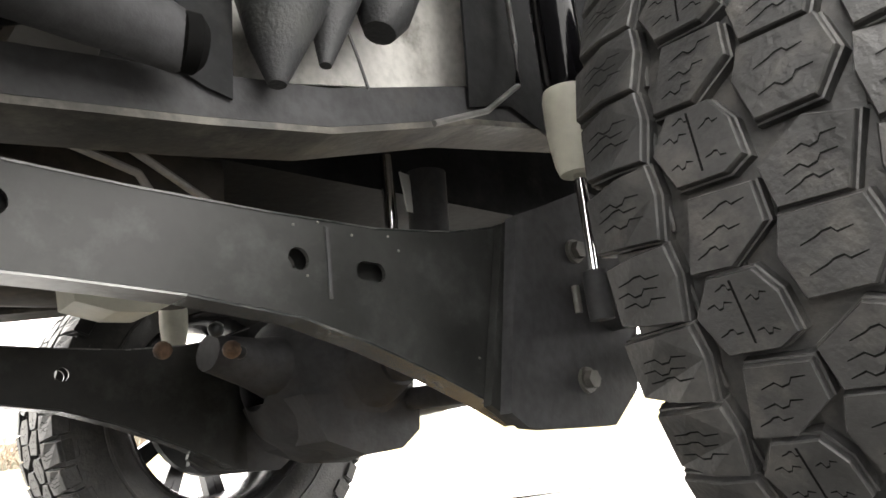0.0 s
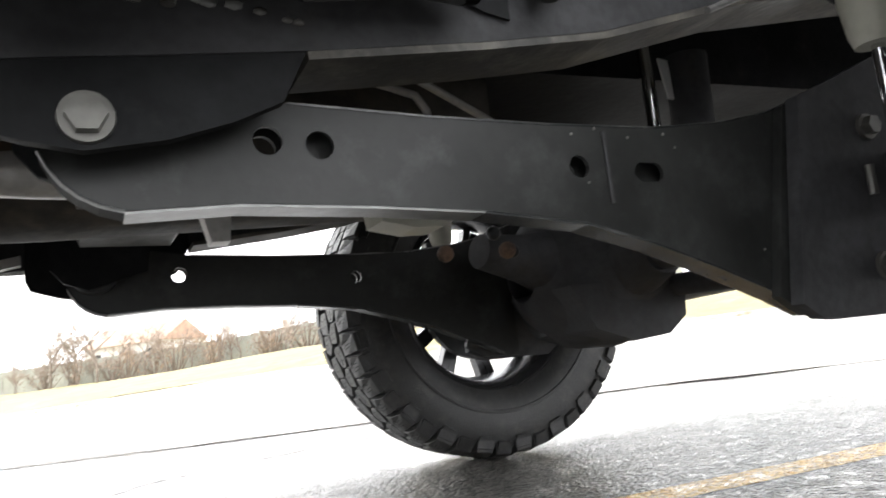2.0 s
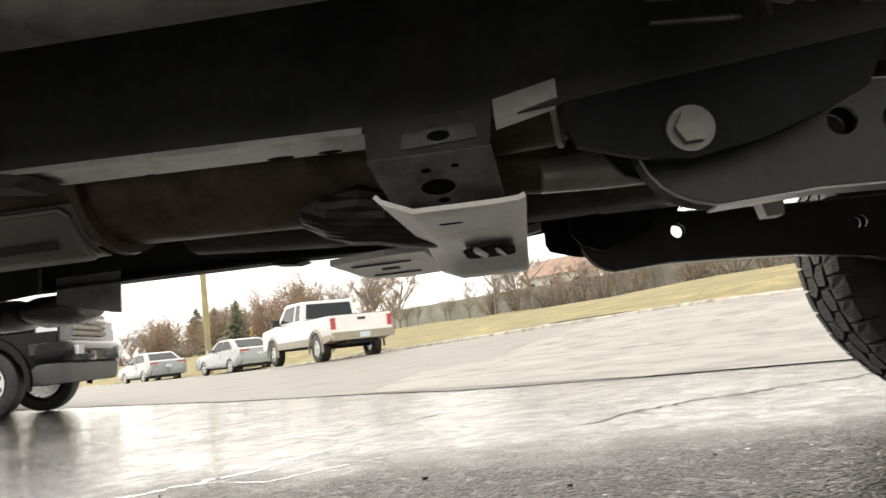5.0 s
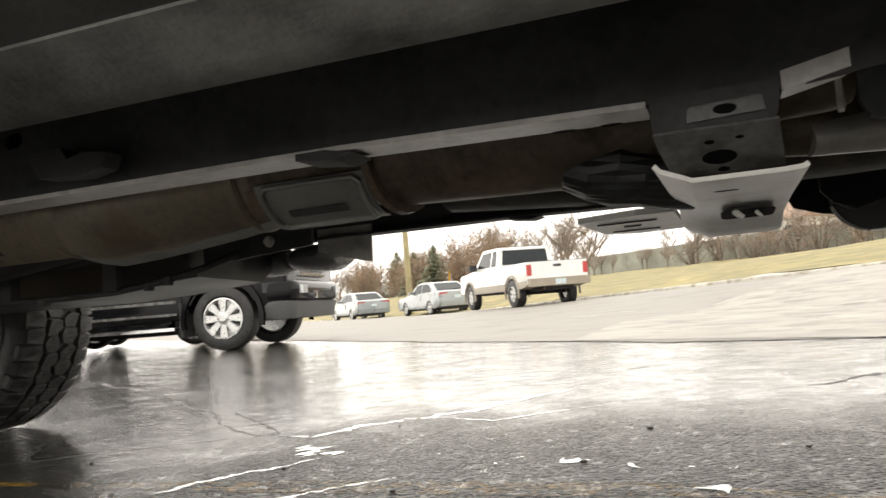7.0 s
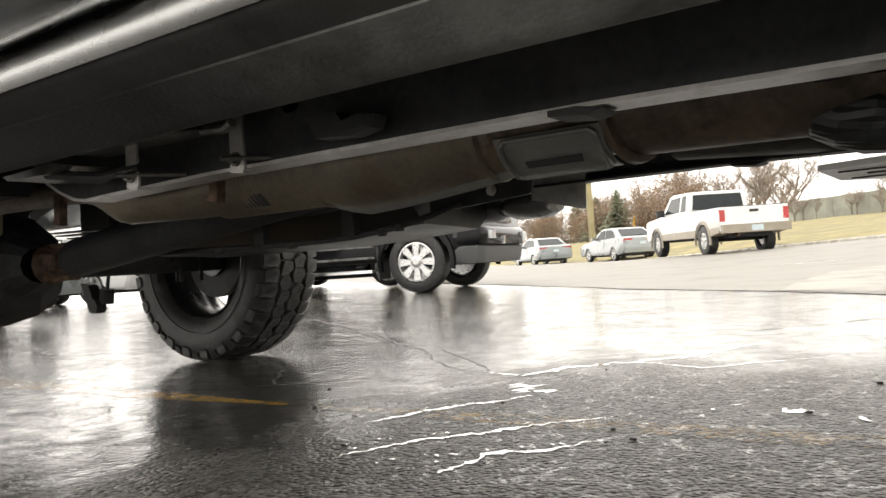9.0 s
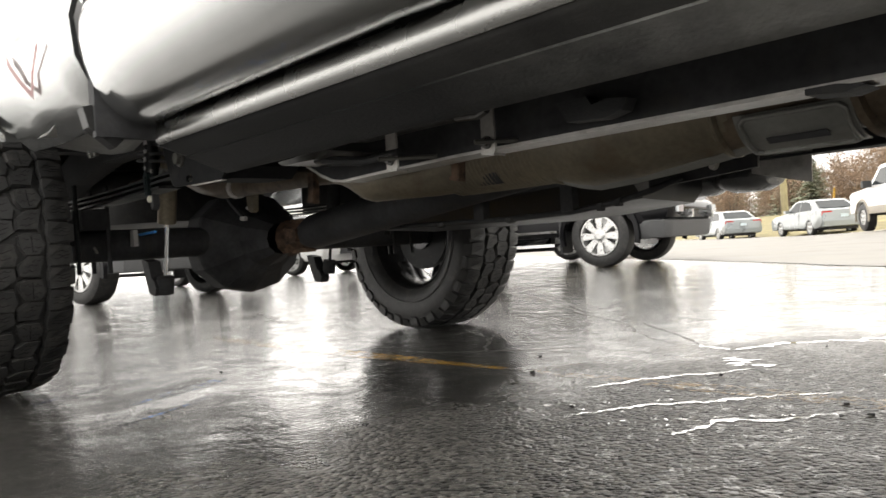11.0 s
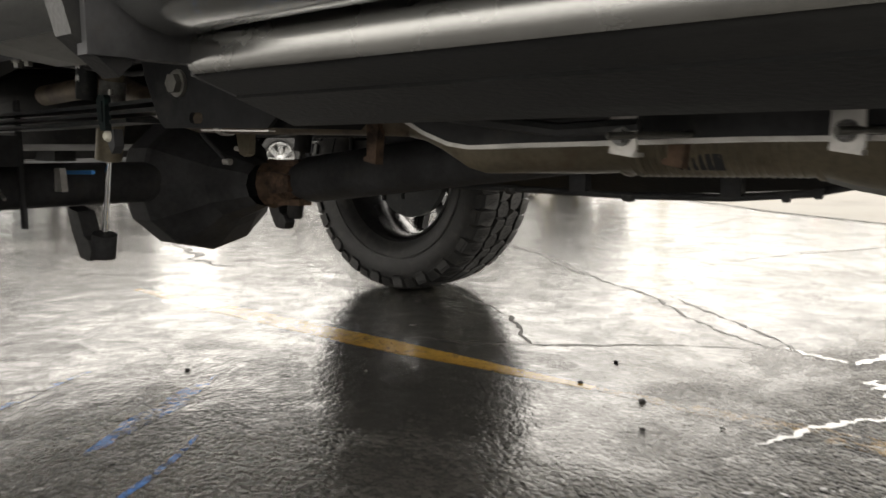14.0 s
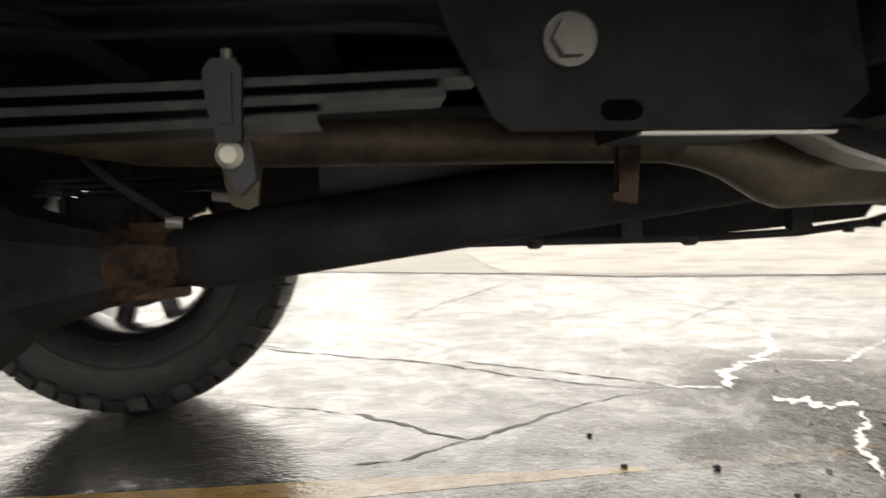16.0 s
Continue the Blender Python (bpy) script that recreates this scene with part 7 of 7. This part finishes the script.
def conifer(name, label, seed, h, w):
    rnd = random.Random(seed)
    tree = thing(name, label, "tree", "conifers")
    bm = B()
    tube(bm, [(0, 0, -0.2), (0, 0, h * 0.5), (0, 0, h * 0.98)], [h * 0.022, h * 0.014, 0.01], 8)
    part("trunk", bm, M_BARK, tree, smooth=True)
    crown = B()
    z = h * 0.08
    while z < h * 0.99:
        u = 1 - z / h
        reach = w * (u ** 0.85) * rnd.uniform(0.8, 1.1) + 0.05
        for k in range(int(5 + 9 * u)):
            a = rnd.uniform(0, 2 * math.pi)
            d = Vector((math.cos(a), math.sin(a), -0.22))
            length = reach * rnd.uniform(0.6, 1.12)
            for j in range(6):
                p = Vector((0, 0, z)) + d * length * (j + 1) / 6 + Vector((0, 0, 0.06 * length * (j / 6) ** 2))
                side = Vector((-d.y, d.x, 0)) * 0.22 * (0.5 + u) * rnd.uniform(0.6, 1.2)
                drop = Vector((rnd.uniform(-0.06, 0.06), rnd.uniform(-0.06, 0.06), -rnd.uniform(0.06, 0.24)))
                q = d * length / 5
                crown.faces.new([crown.verts.new(v) for v in (p - q * 0.6, p + side + drop, p + q * 0.7, p - side + drop)])
        z += h * 0.026
    part("crown", crown, M_NEEDLE, tree)
    return tree


def put(proto, s, d, size=1.0, turn=0.0, sink=0.0):
    """Stands a copy at s along the kerb and d behind it, on the bank."""
    p = along(s, d, bank(d) - sink)
    return copy_thing(proto, pose(p.x, p.y, p.z, 0, 0, turn) @ Matrix.Diagonal((size, size, size, 1)))


def bank(d):
    pts = ((0.12, 0.07), (3, 0.40), (8, 0.85), (15, 1.4), (25, 1.95), (45, 2.6), (400, 3.2))
    for (a, za), (b, zb) in zip(pts, pts[1:]):
        if a <= d <= b:
            return za + (zb - za) * (d - a) / (b - a)
    return 0.0


protos = [bare_tree("bare_tree", "bare brown deciduous tree on the bank", k, 5.6, sp) for k, sp in ((1, 0.9), (2, 1.15), (3, 0.7))]
bushes = [shrub("russet_bush", "russet winter bush with dry leaves", 11, 2.3, 1.5, M_RUSSET, 520, 0.10), shrub("brown_bush", "brown leafless winter bush", 12, 2.0, 1.8, M_TWIG, 480, 0.12)]
firs = [conifer("conifer", "dark green conifer beyond the grass", 21, 6.2, 3.0)]
brown = shrub("russet_tree", "russet tree that keeps its dead leaves", 13, 5.6, 2.1, M_RUSSET, 2400, 0.14, "tree")
rnd = random.Random(77)
for proto, s, d, size in ((firs[0], 65.7, 25, 1.0), (firs[0], 76.5, 27, 1.0), (firs[0], 97, 33, 1.25), (brown, 73.3, 25, 0.98), (brown, 68.5, 26, 0.8), (brown, 62.8, 26, 0.72), (brown, 83, 27, 0.85)):
    put(proto, s, d, size, rnd.uniform(0, 360), 0.1)
for k in range(18):
    put(brown, 54 + 3.1 * k + rnd.uniform(-1, 1), rnd.uniform(27, 34), rnd.uniform(0.8, 1.3), rnd.uniform(0, 360), 0.1)
for k in range(54):
    s = 43 + k * 1.8 + rnd.uniform(-1, 1)
    put(rnd.choice(protos), s, rnd.uniform(29, 44), rnd.uniform(1.0, 1.6), rnd.uniform(0, 360), 0.1)
for k in range(34):
    put(rnd.choice(protos), -10 + 1.45 * k + rnd.uniform(-0.6, 0.6), rnd.uniform(25, 27.5), rnd.uniform(0.36, 0.62), rnd.uniform(0, 360), 0.1)
for s, d, size in ((21.9, 25, 0.95), (20.2, 25.5, 1.0), (18.1, 25, 1.02), (24.5, 30, 0.8), (15.2, 26, 0.75), (12.8, 25, 0.62), (10.0, 26, 0.66), (7.4, 25, 0.55), (4.5, 26, 0.6), (31.3, 22.5, 0.62), (1.2, 27, 0.5), (-3, 27, 0.6), (-8, 28, 0.7), (35.5, 38, 0.85), (39, 38, 0.8), (28, 38, 0.8)):
    put(rnd.choice(protos), s, d, size, rnd.uniform(0, 360), 0.1)
for k in range(16):
    s = -6 + k * 1.9 + rnd.uniform(-0.4, 0.4)
    put(bushes[k % 2], s, 25.5 + rnd.uniform(-0.6, 1.6), rnd.uniform(0.75, 1.12), rnd.uniform(0, 360), 0.1)
for k in range(26):
    put(bushes[k % 2], 44 + 3.3 * k + rnd.uniform(-1, 1), rnd.uniform(27, 31), rnd.uniform(0.8, 1.5), rnd.uniform(0, 360), 0.1)
for ob in protos + bushes + firs + [brown]:
    spot = along(rnd.uniform(110, 130), 34, bank(34))
    ob.matrix_basis = pose(spot.x, spot.y, spot.z)

# ---- far buildings, wall and poles
M_FARWALL = mat("grey_green_weathered_boards", (0.33, 0.335, 0.29), 0.85, var=0.25, scale=0.8, bump=0.2)
M_SIDING = mat("pale_house_siding", (0.62, 0.61, 0.58), 0.7, var=0.12, scale=1)
M_ROOF = mat("reddish_brown_roof", (0.36, 0.24, 0.18), 0.8, var=0.25, scale=1.5)
M_DKROOF = mat("dark_grey_roof", (0.24, 0.24, 0.24), 0.8, var=0.25, scale=1.5)
M_SIGN = mat("green_sign_paint", (0.02, 0.30, 0.20), 0.4, var=0.1, bump=0)
wall = tagged(new("long_wall"), "long low grey-green board wall behind the bushes", "wall", kind="structure")
for k in range(32):
    a, b = along(-18 + 1.9 * k, 28, bank(28) - 0.3), along(-18 + 1.9 * k + 1.87, 28, bank(28) - 0.3)
    bm = B()
    prism(bm, [(a.x, a.y), (b.x, b.y), (b.x + 0.08, b.y + 0.08), (a.x + 0.08, a.y + 0.08)], min(a.z, b.z) - 0.1, a.z + 1.95, "z")
    part("panel", bm, M_FARWALL, wall)


def house(label, s, d, length, depth, eaves, ridge, walls, roof):
    p = along(s, d, bank(d) - 0.2)
    home = thing("house", label, "house", at=pose(p.x, p.y, p.z, 0, 0, WAY))
    slab("wall", home, -length / 2, length / 2, -depth / 2, depth / 2, 0, eaves, walls, bevel=0)
    bm = B()
    prism(bm, [(-depth / 2 - 0.4, eaves - 0.1), (depth / 2 + 0.4, eaves - 0.1), (0, ridge)], -length / 2 - 0.3, length / 2 + 0.3, "x")
    part("roof", bm, roof, home)
    n = max(2, int(length / 2.4))
    for k in range(n):
        x = -length / 2 + length * (k + 0.5) / n
        slab("window", home, x - 0.45, x + 0.45, depth / 2 - 0.02, depth / 2 + 0.02, eaves * 0.4, eaves * 0.8, M_GLASS, bevel=0)
    return home


house("house with a reddish brown roof beyond the bushes", 32, 46, 9, 6, 3.4, 5.2, M_SIDING, M_ROOF)
house("small white outbuilding far beyond the grass", 12, 46, 4.2, 3, 2.9, 3.1, M_SIDING, M_SIDING)
house("house with a dark grey roof among trees", 63, 33, 8, 6, 2.6, 4.2, M_FARWALL, M_DKROOF)
pole = thing("utility_pole", "olive-tan wooden utility pole beside the road", "pole", at=Matrix.Translation(along(17.3, 0.9, 0.15)))
bm = B()
tube(bm, [(0, 0, -0.2), (0, 0, 5), (0, 0, 9.5)], [0.16, 0.145, 0.12], 14)
part("shaft", bm, M_OLIVE, pole, smooth=True)
bm = B()
tube(bm, [(-1.1, 0.2, 8.9), (0, 0, 8.9), (1.1, -0.2, 8.9)], 0.06, 6)
part("crossarm", bm, M_OLIVE, pole)
stake = thing("marker_stake", "leaning yellow marker stake on the grass", "stake", at=Matrix.Translation(along(16.2, 2.5, 0.3)))
bm = B()
tube(bm, [(0, 0, -0.1), (0.15, -0.15, 0.9), (0.35, -0.35, 1.9)], 0.05, 8)
part("shaft", bm, M_YPAINT, stake, smooth=True)
sign = thing("green_sign", "green road sign on two posts beyond the grass", "sign", at=pose(*along(-20.3, 15, bank(15)), 0, 0, WAY))
for x in (-0.9, 0.9):
    bm = B()
    tube(bm, [(x, 0, -0.2), (x, 0, 1.2)], 0.05, 8)
    part("post", bm, M_BARE, sign)
slab("board", sign, -1.3, 1.3, 0.05, 0.09, 0.55, 1.25, M_SIGN, "green painted board", 0.01)
